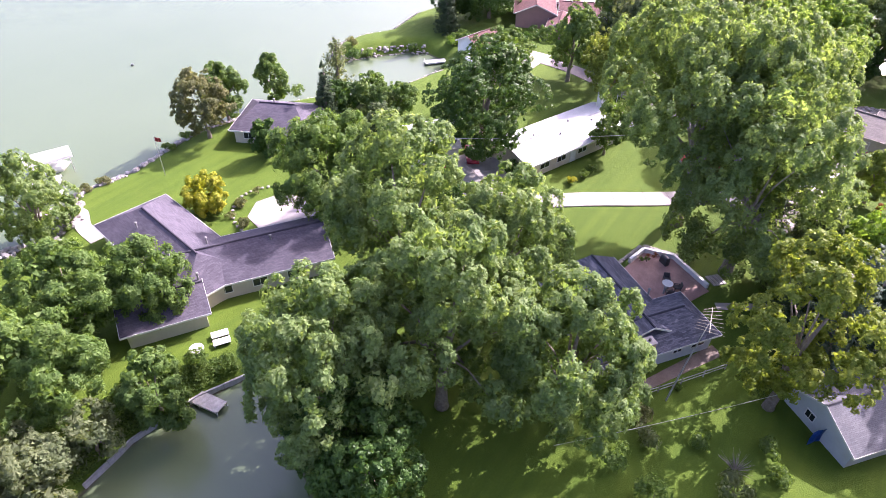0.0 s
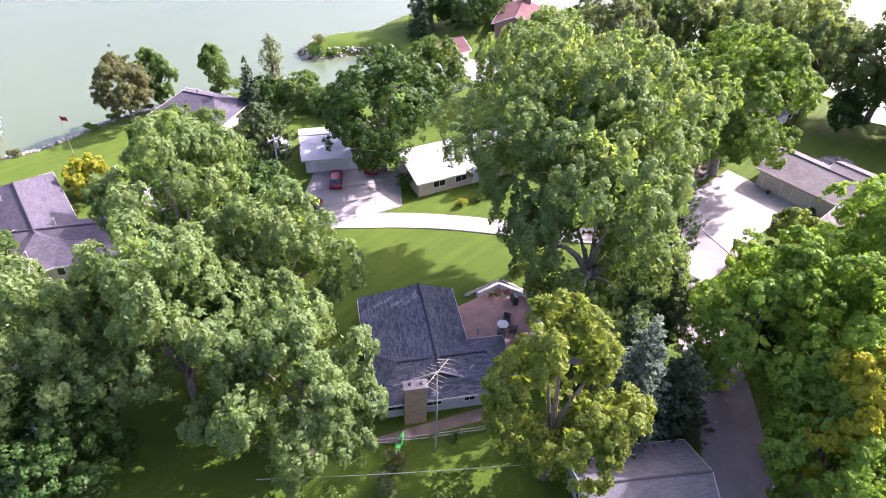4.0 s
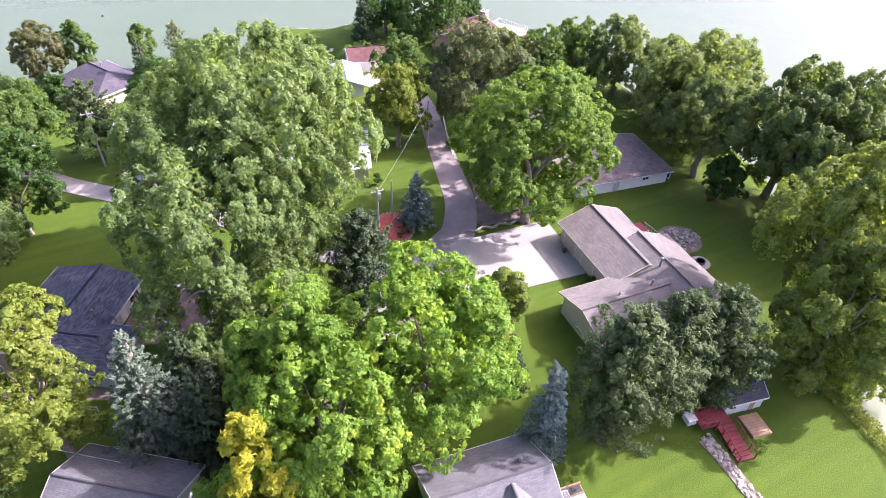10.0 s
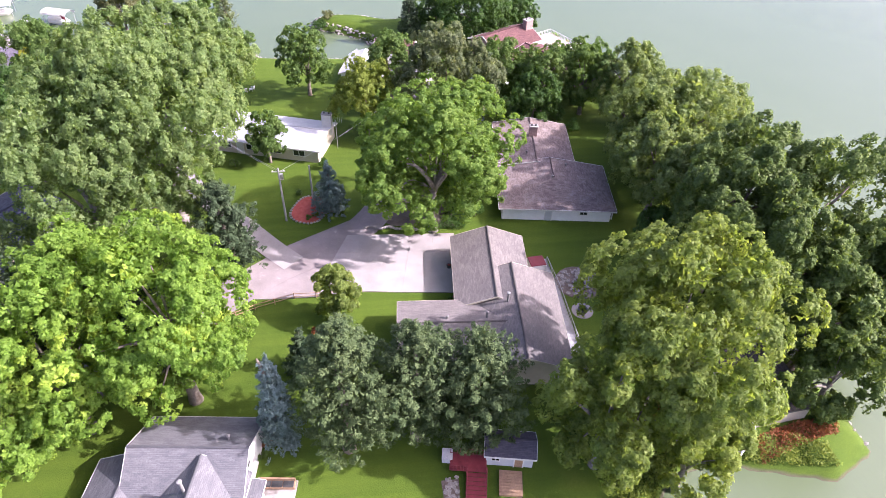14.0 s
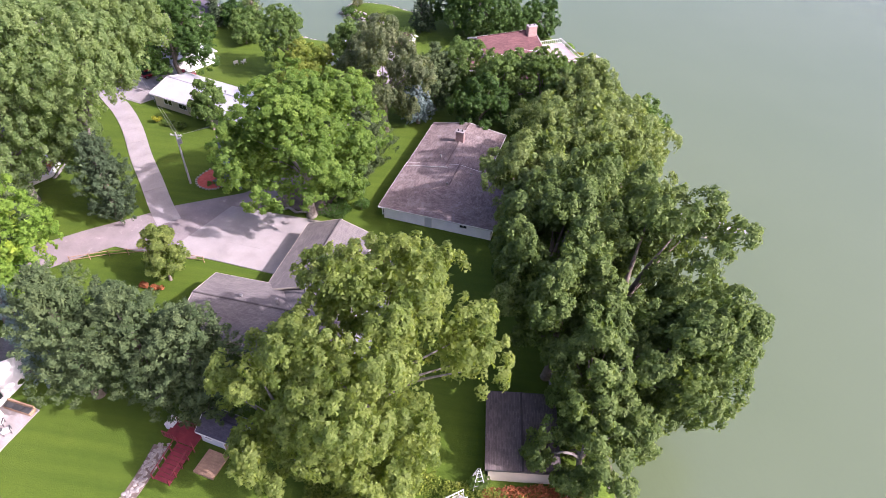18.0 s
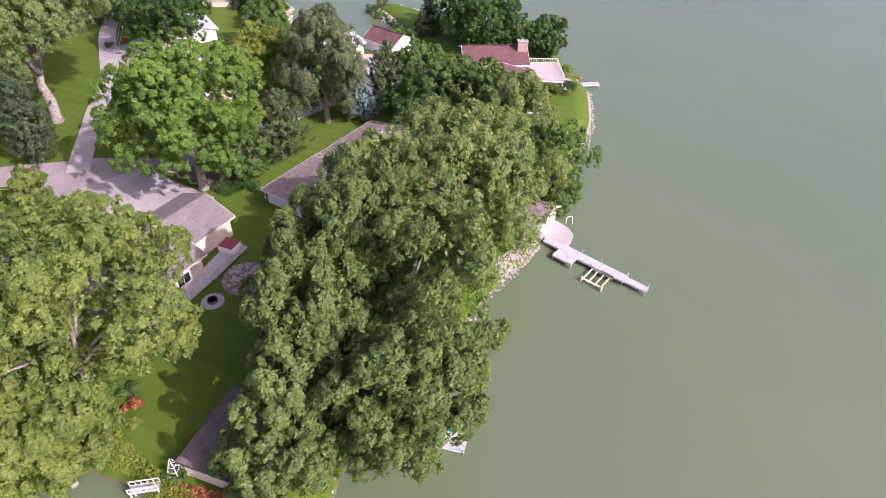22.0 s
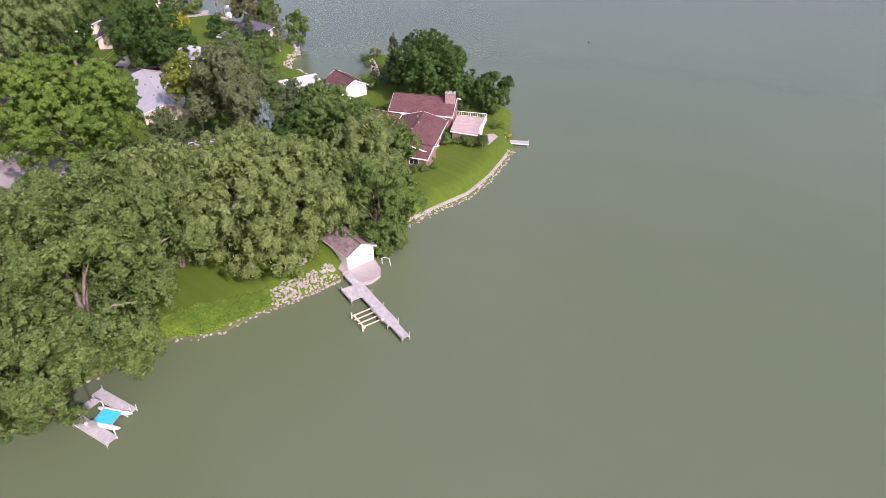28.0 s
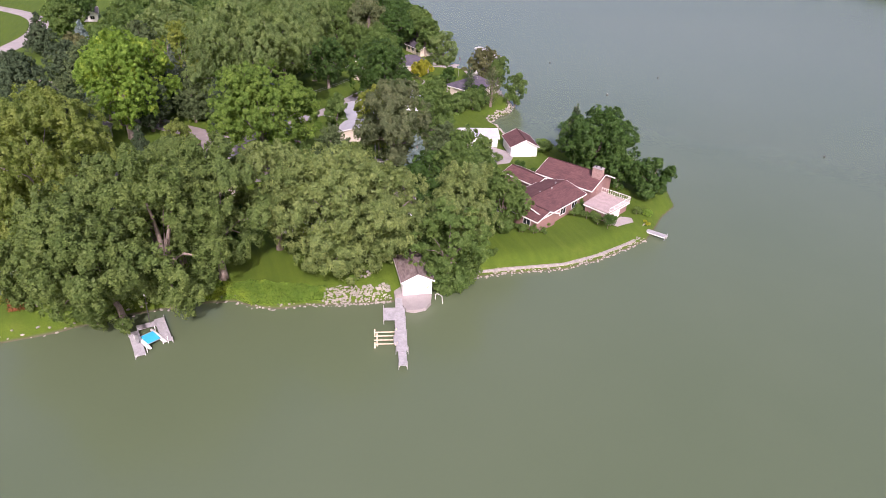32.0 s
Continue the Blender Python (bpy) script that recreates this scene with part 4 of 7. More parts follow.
# (x, y, top, crown radius, kind, leaves, label)
TREES = [
    (-43.9, 75.3, 31.5, 14.4, "cottonwood", L_COT, "huge cottonwood with a pale forked trunk beside the drive", dict(bark=BARK_PALE, bare=0.46)),
    (-50.2, 66.8, 28.2, 10.7, "cottonwood", L_COT, "huge cottonwood leaning over the lawn", dict(bark=BARK_PALE, bare=0.07)),
    (-80, 94, 27, 8.4, "cottonwood", L_COT, COT, {}),
    (-87, 84, 25, 8.2, "cottonwood", L_COT, COT, {}),
    (-95.5, 90.5, 22, 7.6, "cottonwood", L_COT, COT, {}),
    (-82, 74, 20, 7.6, "cottonwood", L_COT, COT, {}),
    (-76, 85, 23, 7, "cottonwood", L_COT, COT, {}),
    (-98, 84.5, 14.5, 6, "maple", L_DARK, "dense dark tree beside the lagoon", {}),
    (-68.4, 57.6, 22.8, 5.7, "maple", L_WAL, "yellow-green walnut tree beside the cottage", dict(bare=0.12)),
    (-60.6, 54.9, 19.6, 4.4, "spruce", L_SPRG, "tall grey-blue spruce beside the garage", dict(bare=0.03)),
    (-56.6, 52.6, 15, 3.8, "spruce", L_SPRD, "dark green spruce in the shade", dict(bare=0.04)),
    (-38.2, 45.0, 26.2, 8.4, "maple", L_MAP, "broad bright green maple beside the lane", {}),
    (-47.8, 51.0, 22.6, 6.0, "maple", L_MAP, "bright green maple beside the lane", {}),
    (-48, 42.6, 24, 6.6, "maple", L_MAP, "bright green maple beside the lane", {}),
    (-53, 40.0, 15.5, 7.0, "maple", L_MAP, "yellowing bright green maple beside the lane", {}),
    (-54.0, 41.2, 21.0, 2.8, "maple", L_YEL, "maple with yellow upper leaves", {}),
    (-9.3, 70.6, 25, 10.2, "maple", L_FRESH, "wide cottonwood over the forecourt bed", dict(bark=BARK_PALE, bare=0.2, oval=1.15, n=62000)),
    (-22.2, 37.1, 21, 5, "pine", L_PINE, "bushy grey-green pine behind the ranch house", dict(bare=0.1)),
    (-15.4, 37.6, 19.5, 4.8, "pine", L_PINE, "bushy grey-green pine behind the ranch house", dict(bare=0.1)),
    (-9.6, 37.2, 18, 5.2, "pine", L_PINE, "bushy grey-green pine behind the ranch house", dict(bare=0.1)),
    (-28.8, 38.6, 17.5, 2.4, "spruce", L_SPR, "slender silver-blue spruce at the lawn edge", dict(bare=0.02)),
    (-23.5, 76.7, 11.2, 2.9, "spruce", L_SPR, "blue spruce in the lawn island", dict(bare=0.02)),
    (-36, 65.4, 16.5, 4.0, "pine", L_SPRD, "dark bushy pine beside the drive", dict(bare=0.05)),
    (-23, 54.8, 10.6, 2.7, "maple", L_COT3, "small round tree beside the rail fence", {}),
    (7.2, 36, 26.5, 10.8, "cottonwood", L_COT3, "big cottonwood with a pale leaning trunk", dict(bark=BARK_PALE, bare=0.25, lean=(2.5, 1.0))),
    (1.8, 32.2, 21, 6.8, "cottonwood", L_COT3, "smaller cottonwood beside the marsh bank", dict(bark=BARK_PALE, bare=0.12)),
    (9.8, 29.6, 14.5, 5.0, "cottonwood", L_COT3, "low cottonwood over the channel bank", dict(bark=BARK_PALE, bare=0.12)),
    (-45.8, 105.0, 21, 8.2, "maple", L_DARK, "round dark green maple at the parking court", dict(oval=1.18)),
    (-71, 96.5, 17, 6, "maple", L_DARK, "dark green tree behind the cottonwoods", {}),
    (-70.7, 112.4, 18.5, 7, "willow", L_MID, "feathery locust tree beside the drive", dict(clump=1.2)),
    (-60.2, 113, 15.5, 4.2, "pine", L_PINE, "dark pine beside the utility pole", {}),
    (-50.6, 132.4, 13, 2.4, "spruce", L_SPRD, "narrow dark spruce near the shore", dict(bare=0.04)),
    (-43.5, 136, 13.5, 2.4, "pine", L_GREY, "thin open pine near the shore", dict(n=2600)),
    (-66, 143.5, 13.5, 4.8, "maple", L_BROWN, "bronze-green tree on the shore lawn", {}),
    (-60, 146, 12, 3.2, "maple", L_MID, "small green tree on the shore", {}),
    (-33, 90.5, 11.5, 2.8, "maple", L_MID, "small tree in front of the white-roofed house", {}),
    (-17.0, 96.6, 17, 5.8, "maple", L_WAL, "yellow-green tree beside the lane", {}),
    (-27, 113, 16, 5, "maple", L_MID, "round green tree on the far lawn", {}),
    (-4, 95.5, 21.5, 8, "cottonwood", L_GREY, "grey-green tree with thin open branches", {}),
    (3, 104, 15, 4.5, "pine", L_PINE, "grey pine in the hedge row", {}),
    (1, 99, 13, 3.2, "spruce", L_SPR, "grey spruce in the hedge row", {}),
    (8, 107, 15, 5.2, "maple", L_MID, "green tree screening the brick house", {}),
    (15, 103, 15.5, 5.5, "maple", L_MID, "green tree screening the brick house", {}),
    (22, 101, 16.5, 6, "maple", L_MID, "green tree near the shore", {}),
    (29, 97.5, 17.5, 6, "willow", L_WIL, "willow with drooping branches on the shore", {}),
    (36.2, 92, 14.7, 5.8, "maple", L_MID, "round green tree behind the boathouse", dict(bare=0.02)),
    (28.5, 77, 22, 11.5, "willow", L_WIL, "big weeping willow over the shore lawn", dict(bark=BARK_PALE, bare=0.03)),
    (28.0, 59.8, 23.6, 8.6, "cottonwood", L_COT2, COT, dict(bare=0.18)),
    (23.5, 54.5, 23, 7, "cottonwood", L_COT2, COT, dict(bare=0.25, lean=(1.5, 0))),
    (25, 47.3, 21.5, 6.6, "cottonwood", L_COT2, COT, dict(bare=0.28, lean=(1, 0))),
    (30.3, 52.5, 24.6, 8.9, "cottonwood", L_COT2, COT + " leaning out over the water", dict(bare=0.07, lean=(5.5, 0))),
    (32.0, 43.5, 20.6, 7.9, "cottonwood", L_COT2, COT + " leaning out over the water", dict(bare=0.12, lean=(6, 0))),
    (32.4, 46.5, 18.8, 7.2, "cottonwood", L_COT2, COT + " leaning out over the water", dict(bare=0.1, lean=(7, -1))),
    (28.6, 41.2, 19, 5.2, "cottonwood", L_COT2, COT, dict(bare=0.2)),
    (28.4, 36.0, 14.5, 5.0, "cottonwood", L_COT2, "lower cottonwood beside the cabin", dict(bark=BARK_PALE, bare=0.06, n=17000)),
    (21.8, 68.8, 20.5, 7.2, "willow", L_WIL, "willow beside the shore lawn", dict(bare=0.3)),
    (29.5, 84.5, 18.5, 6.4, "willow", L_WIL, "willow behind the boathouse", dict(bare=0.1)),
    (20, 62, 10, 3, "maple", L_DARK, "small dark tree on the lawn", {}),
    (8, 136.6, 16.5, 8.4, "maple", L_DARK, "round dark tree on the point", dict(bare=0.06)),
    (1, 142, 15, 6, "maple", L_DARK, "round dark tree on the point", dict(bare=0.06)),
    (20.4, 141.4, 10.4, 4.3, "maple", L_DARK, "dense rounded evergreen on the point", dict(bare=0.03)),
    (-102, 119, 15.5, 5.4, "willow", L_MID, "feathery ash tree beside the dark-roofed house", dict(clump=1.1, bare=0.1)),
    (-96, 116.5, 13.5, 4.4, "willow", L_MID, "feathery ash tree beside the dark-roofed house", dict(clump=1.1, bare=0.1)),
    (-108.5, 113.5, 14, 5.6, "willow", L_MID, "feathery ash tree over the lagoon bank", dict(clump=1.1, bare=0.1)),
    (-103, 105.8, 9.5, 3.4, "maple", L_MID, "small bright maple on the lagoon bank", dict(bare=0.08)),
    (-115, 107.6, 9, 4.2, "willow", L_GREY, "grey-green willow on the lagoon bank", dict(bare=0.05)),
    (-109, 107, 7.5, 2.8, "maple", L_GREY, "thin open tree on the lagoon bank", dict(bare=0.05, n=2500)),
    (-94.5, 141.5, 13.5, 5, "maple", L_COT, "grey-green tree on the rocky point", dict(bare=0.08)),
    (-79, 128, 7.6, 3.1, "maple", L_YEL, "small tree with golden-yellow leaves", dict(bare=0.06)),
    (-64.5, 131.5, 8.6, 2.3, "maple", L_DARK, "small dark tree beside the hip-roofed house", dict(bare=0.08)),
    (-49, 146.5, 10, 2.8, "maple", L_MID, "small bright tree at the water's edge", {}),
    (-47, 133.5, 7.5, 3.4, "maple", L_DARK, "low dark tree in the shore planting", dict(bare=0.05)),
    (-42, 130, 8, 3.6, "maple", L_MID, "low round tree in the shore planting", dict(bare=0.05)),
    (-41, 125, 7.5, 3.2, "maple", L_MID, "low round tree in the shore planting", dict(bare=0.05)),
    (-12, 107, 17, 5, "maple", L_MID, "green tree beside the lane", {}),
    (-4.0, 83.0, 13.8, 3.9, "pine", L_PINE, "grey pine near the brown-roofed house", dict(bare=0.05)),
    (-6.4, 75.4, 10.5, 4.6, "maple", L_MID, "low tree beside the lane", dict(bare=0.08)),
    (-49.5, 61, 11, 3.2, "pine", L_GREY, "small grey pine under the maples", dict(bare=0.05)),
    (-46.8, 58.9, 13, 4.2, "pine", L_PINE, "grey-green pine beside the lane", dict(bare=0.08)),
    (-42.2, 49.4, 16.5, 4.6, "pine", L_SPRD, "dark pine between the maples", dict(bare=0.1)),
    (-57, 58, 15, 4, "spruce", L_SPRD, "dark spruce in the shade of maples", dict(bare=0.04)),
    (-26.8, 47.5, 9.5, 2.2, "spruce", L_SPRD, "small spruce on the side lawn", dict(bare=0.03)),
    (-8, 133.5, 4.6, 2.0, "maple", L_MID, "clipped round shrub beside the garage", dict(bare=0.02)),
    (12, 97.5, 13, 4.5, "maple", L_DARK, "dark tree behind the brown-roofed house", dict(bare=0.05)),
    (25, 106.5, 13, 4.6, "maple", L_MID, "green tree beside the shore lawn", dict(bare=0.05)),
    (14.5, 138, 10.5, 5, "maple", L_DARK, "dense evergreen beside the terrace", dict(bare=0.03)),
    (-5.5, 139, 14.5, 3, "spruce", L_SPRD, "dark pointed spruce on the point", dict(bare=0.02)),
]
for X, Y, TOP, RAD, KIND, LEAFM, LAB, KW in TREES:
    tree(X, Y, TOP, RAD, KIND, LEAFM, label=LAB, name={"spruce": "spruce_tree", "pine": "pine_tree", "willow": "willow_tree"}.get(KIND, "tree"), **KW)


# far woods and gardens to the west
FAR = [(-62, 22, 17, 6, "pine", L_SPRD), (-70, 36, 18, 6.5, "pine", L_PINE), (-76, 30, 17, 6, "pine", L_SPRD), (-90, 47, 19, 7, "pine", L_PINE), (-83, 40, 17, 6, "maple", L_DARK),
       (-100, 40, 18, 7, "maple", L_MID), (-110, 30, 16, 5, "spruce", L_SPR), (-104, 52, 20, 8, "maple", L_COT), (-118, 46, 19, 8, "maple", L_MID), (-128, 56, 20, 8, "cottonwood", L_COT),
       (-135, 70, 20, 8, "maple", L_MID), (-122, 122, 20, 8, "cottonwood", L_GREY), (-116, 101 + 30, 18, 7, "maple", L_DARK), (-128, 112, 19, 8, "maple", L_MID),
       (-118, 140, 18, 6.5, "maple", L_MID), (-106, 139, 16, 5, "maple", L_MID), (-134, 136, 19, 8, "maple", L_DARK), (-146, 126, 20, 8, "maple", L_MID), (-150, 105, 20, 9, "cottonwood", L_COT),
       (-142, 90, 20, 8, "maple", L_DARK), (-140, 40, 18, 7, "maple", L_MID), (-155, 60, 20, 9, "maple", L_DARK), (-160, 80, 20, 9, "cottonwood", L_COT), (-168, 110, 20, 9, "maple", L_MID),
       (-165, 140, 18, 8, "maple", L_DARK), (-128, 16, 16, 6, "spruce", L_SPRD), (-150, 20, 17, 7, "maple", L_MID), (-180, 50, 20, 9, "maple", L_MID),
       (-180, 90, 20, 9, "maple", L_DARK), (-190, 125, 20, 9, "maple", L_MID), (-185, 20, 18, 8, "maple", L_DARK), (-205, 60, 20, 9, "maple", L_COT), (-210, 100, 20, 9, "maple", L_MID),
       (-205, 140, 19, 9, "maple", L_DARK), (-95, 30, 15, 5, "maple", L_BROWN), (-75, 18, 15, 6, "pine", L_SPRD)]
for X, Y, TOP, RAD, KIND, LEAFM in FAR:
    tree(X, Y, TOP, RAD, KIND, LEAFM, label={"pine": "tall pine in the neighbouring gardens", "spruce": "pointed spruce in the neighbouring gardens"}.get(KIND, "broad leafy tree in the neighbouring gardens"),
         name={"spruce": "spruce_tree", "pine": "pine_tree"}.get(KIND, "tree"), group="trees of the neighbouring gardens", n=int(2000 + 48 * RAD * (RAD + TOP)), leaf=0.6)


def far_woods():
    rng = np.random.default_rng(77)
    n = 30000
    x = rng.uniform(-520, 420, n)
    c = np.stack([x, 598 + 0.00006 * x ** 2 + rng.uniform(-8, 26, n), 1 + 15 * rng.beta(1.3, 1.2, n) * (0.75 + 0.25 * np.sin(x * 0.13) * np.sin(x * 0.041))], 1)
    me = quads_mesh("far_woods", leaves(c, unit(rng, n), 2.6, rng, 0.7), L_DARK)
    tagged(new("far_woods", me), "dark band of trees on the far shore", "woods", kind="stuff")


far_woods()
# ---- shore stones ----
def rock_meshes(material):
    out = []
    for k in range(6):
        rng = np.random.default_rng(100 + k)
        bm = bmesh.new()
        bmesh.ops.create_icosphere(bm, subdivisions=1, radius=0.5)
        for v in bm.verts:
            v.co *= float(rng.uniform(0.75, 1.2))
            v.co.z *= 0.65
        me = bpy.data.meshes.new("rock")
        bm.to_mesh(me)
        bm.free()
        me.materials.append(material)
        out.append(me)
    return out


ROCKS = rock_meshes(ROCK)
PALE_ROCKS = rock_meshes(ROCK_PALE)


def line_points(pts, step):
    out = []
    for (x0, y0), (x1, y1) in zip(pts, pts[1:]):
        n = max(1, int(math.hypot(x1 - x0, y1 - y0) / step))
        out += [(x0 + (x1 - x0) * i / n, y0 + (y1 - y0) * i / n, math.atan2(y1 - y0, x1 - x0)) for i in range(n)]
    return out


def stone_bank(label, pts, step, width, size, seed, singles=0, inward=1, rocks=None):
    """Loose stones along a shore line. The first ones are single pieces, the rest are joined."""
    rng = np.random.default_rng(seed)
    spots = line_points(pts, step)
    bank = thing("stone_bank", pts[0][0], pts[0][1], 0, 0, label, "stone bank")
    at = Vector((pts[0][0], pts[0][1], 0))
    verts, faces, k = [], [], 0
    for x, y, a in spots:
        for _ in range(max(1, round(width / step * 1.3))):
            off = rng.uniform(-0.4, width)
            s = size * rng.uniform(0.55, 1.35)
            px, py = x - math.sin(a) * off * inward + rng.normal(0, 0.15), y + math.cos(a) * off * inward + rng.normal(0, 0.15)
            m = Matrix.LocRotScale(Vector((px, py, max(gz(px, py), -0.05) + s * 0.12)) - at, Euler((rng.normal(0, 0.3), rng.normal(0, 0.3), rng.uniform(0, 6.3))), (s * rng.uniform(0.9, 1.5), s, s))
            me = (rocks or ROCKS)[int(rng.integers(0, 6))]
            if k < singles:
                o = new("rock", me)
                o.parent = bank
                o.matrix_basis = m
            else:
                b = len(verts)
                verts += [tuple(m @ v.co) for v in me.vertices]
                faces += [tuple(b + i for i in p.vertices) for p in me.polygons]
            k += 1
    if verts:
        me = bpy.data.meshes.new("rubble")
        me.from_pydata(verts, [], faces)
        me.materials.append((rocks or ROCKS)[0].materials[0])
        o = new("rubble", me)
        o.parent = bank
        tagged(o, kind="stuff")
    return bank


stone_bank("bank of broken grey stones below the willow lawn", [(36.2, 73.0), (36.5, 73.9), (37.5, 78.8), (38.2, 82.6)], 0.24, 1.9, 0.34, 1, 300, rocks=PALE_ROCKS)
stone_bank("narrow line of pale stones below the ground cover", [(33.7, 63.1), (35.2, 66.1), (35.3, 69.4), (36.2, 73.0)], 0.35, 0.3, 0.34, 11, 40, rocks=PALE_ROCKS)
stone_bank("low grey stone sea wall below the lawn of the brick house", [(35, 91), (35.4, 96.2), (36, 102.9), (37.4, 112.6), (36.4, 119.8), (34.4, 127), (32.6, 132.3)], 0.3, 0.4, 0.34, 2, 300)
stone_bank("bank of pale stones along the west shore", [(-52, 146.6), (-57, 147), (-65, 149), (-70, 148.7), (-75, 147.6), (-80, 147), (-87, 148.2), (-91, 145)], 0.5, 2.6, 0.75, 3, 260, rocks=PALE_ROCKS)
stone_bank("heap of pale stones on the rocky point", [(-91, 145), (-93.9, 140.6), (-97, 141.5), (-99.4, 144.2)], 0.5, 3.5, 0.8, 4, 120, rocks=PALE_ROCKS)
stone_bank("stones round the tip of the islet", [(2, 154), (-9.5, 152), (-15.4, 155), (-21.8, 156), (-27, 153.7), (-27.5, 150), (-23, 148), (-15.4, 142.6), (-13.2, 138.2)], 0.6, 1.3, 0.65, 5, 160)
stone_bank("stone edging of the inlet", [(-20, 131), (-30.4, 133), (-33, 132.3), (-37, 133), (-41, 138), (-43, 142), (-48, 145), (-51, 146.5)], 0.6, 1.2, 0.6, 6, 120)
stone_bank("scattered stones along the shaded shore", [(32.7, 31.8), (32.2, 38.4), (31, 46), (30.5, 54), (31.4, 60.7), (33.7, 63.1)], 0.8, 0.9, 0.4, 7, 100)
stone_bank("stones along the channel bank", [(8.4, 21.5), (9.4, 25), (12.4, 26.7), (20, 26), (28, 24.5)], 0.6, 0.8, 0.4, 8, 80, inward=-1)


def patch(name, label, category, pts, n, leafm, size, h, seed):
    """A low bed of leaves or reeds over an outline."""
    rng = np.random.default_rng(seed)
    xs, ys = [p[0] for p in pts], [p[1] for p in pts]
    p = np.stack([rng.uniform(min(xs), max(xs), n * 3), rng.uniform(min(ys), max(ys), n * 3)], 1)
    p = p[inside(p[:, 0], p[:, 1], pts)][:n]
    z = np.maximum(ground_z(p[:, 0], p[:, 1]), 0.02)
    bumps = 0.55 + 0.45 * np.sin(p[:, 0] * 1.7 + seed) * np.sin(p[:, 1] * 1.9)
    c = np.column_stack([p, z + rng.uniform(0.03, 1, len(p)) * h * bumps])
    d = unit(rng, len(c))
    d[:, 2] = np.abs(d[:, 2]) + 0.3
    tagged(new(name, quads_mesh(name, leaves(c, d, size, rng, 0.45), leafm)), label, category, kind="stuff")


patch("ground_cover", "bright green ground cover on the bank", "plants", [(30.5, 56), (31.4, 60.7), (33.6, 63.1), (34.9, 66.3), (35.1, 69.2), (36.0, 73.2), (34.3, 73.6), (33.2, 70.3), (31.8, 66.5), (29.6, 62), (28.9, 57)], 9500, L_MAP, 0.3, 0.7, 1)
patch("reeds", "yellow-green reeds and marsh plants beside the channel", "reeds", [(3.4, 38), (6.5, 38.4), (11.5, 34.6), (15.5, 33.6), (21.5, 33), (27, 31.5), (27.5, 29.2), (19.2, 31), (14.5, 32.2), (10, 31.4), (6.8, 28.5), (5.6, 23.5), (4, 15), (1.6, 6), (-0.6, 8), (1.6, 20), (3, 28), (2.6, 34)], 32000, L_REED, 0.27, 1.2, 2)
# next patch: red leaves stand in for terracotta-coloured ground and rock, no plants there
patch("water_lilies", "red-brown leaves standing in for terracotta-coloured ground below the cabin", "plants", [(20, 30.8), (24, 31.6), (29, 32.5), (29.5, 34.5), (24, 34), (19.5, 33)], 2200, L_RED, 0.32, 0.8, 3)
patch("reeds", "low green plants along the lagoon bank", "plants", [(-112, 106.2), (-106.4, 106.9), (-99.4, 105.9), (-94.6, 104.2), (-94.2, 106), (-99, 108.2), (-106, 108.6), (-112, 108)], 4200, L_SHRUB, 0.35, 1.1, 4)
patch("ivy", "dark climbing plants over the soil bed", "plants", [(-8.5, 70.8), (-4.8, 70), (-3.8, 73), (-6.5, 75)], 1800, L_DARK, 0.3, 1.4, 5)


# ---- docks and boats ----
def dock_part(parent, x0, y0, x1, y1, z=0.75, name="deck"):
    """A decked section: planks across on two beams."""
    d = part(name, boxm(x0, y0, z - 0.06, x1, y1, z, 0.01), WOOD_GREY, parent)
    n = int((x1 - x0) / 0.3)
    bm = bmesh.new()
    for i in range(n):
        a = x0 + (x1 - x0) * i / n
        box(bm, a + 0.01, y0 - 0.03, z + 0.002, a + (x1 - x0) / n - 0.015, y1 + 0.03, z + 0.035)
    part("planks", bm, WOOD_GREY, d)
    part("beam", boxm(x0, y0, z - 0.24, x1, y0 + 0.08, z - 0.06), WHITE, d)
    part("beam", boxm(x0, y1 - 0.08, z - 0.24, x1, y1, z - 0.06), WHITE, d)
    return d


def post(parent, x, y, z0, z1, r=0.05, material=None, name="post"):
    return part(name, cyl(bmesh.new(), x, y, z0, z1, r, None, 8), material or METAL, parent)


dock = thing("dock", 38.7, 83.4, 0, -15.2, "long pale grey plank dock running out from the boathouse", "dock")
dock_part(dock, 0, -0.5, 2.8, 0.5)
dock_part(dock, 2.6, -2.3, 5.6, 0.75, 0.78)
dock_part(dock, 5.4, -0.72, 12.4, 0.72, 0.75)
dock_part(dock, 12.2, -0.5, 15.4, 0.5, 0.72)
for x, y in ((2.7, -2.25), (5.5, -2.25), (5.5, 0.8), (8.5, 0.8), (8.5, -0.8), (12.3, 0.8), (12.3, -0.8), (15.3, 0.55), (15.3, -0.55)):
    post(dock, x, y, -1.5, 1.25)
part("bench", boxm(9.6, -1.05, 0.78, 11.2, -0.55, 1.2, 0.03), WOOD_GREY, dock, "grey bench box on the dock")
ln = thing("boat_lift", 47.2, 79.1, 0, -15.2, "empty pale wooden boat lift frame in the water", "boat lift")
CREAM = surface("cream_timber", (0.5, 0.43, 0.3), (0.62, 0.55, 0.4), 2, 16, 0.7, 0.003)
for y in (-1.3, 1.2):
    part("side_beam", boxm(-1.5, y - 0.1, 0.3, 1.5, y + 0.1, 0.48), CREAM, ln)
for x in (-1.3, -0.45, 0.45, 1.3):
    part("cross_beam", boxm(x - 0.06, -1.7, 0.48, x + 0.06, 1.5, 0.6), CREAM, ln)
for x in (-1.45, 1.45):
    for y in (-1.6, 1.35):
        part("post", boxm(x - 0.08, y - 0.08, -1.6, x + 0.08, y + 0.08, 0.95), CREAM, ln)
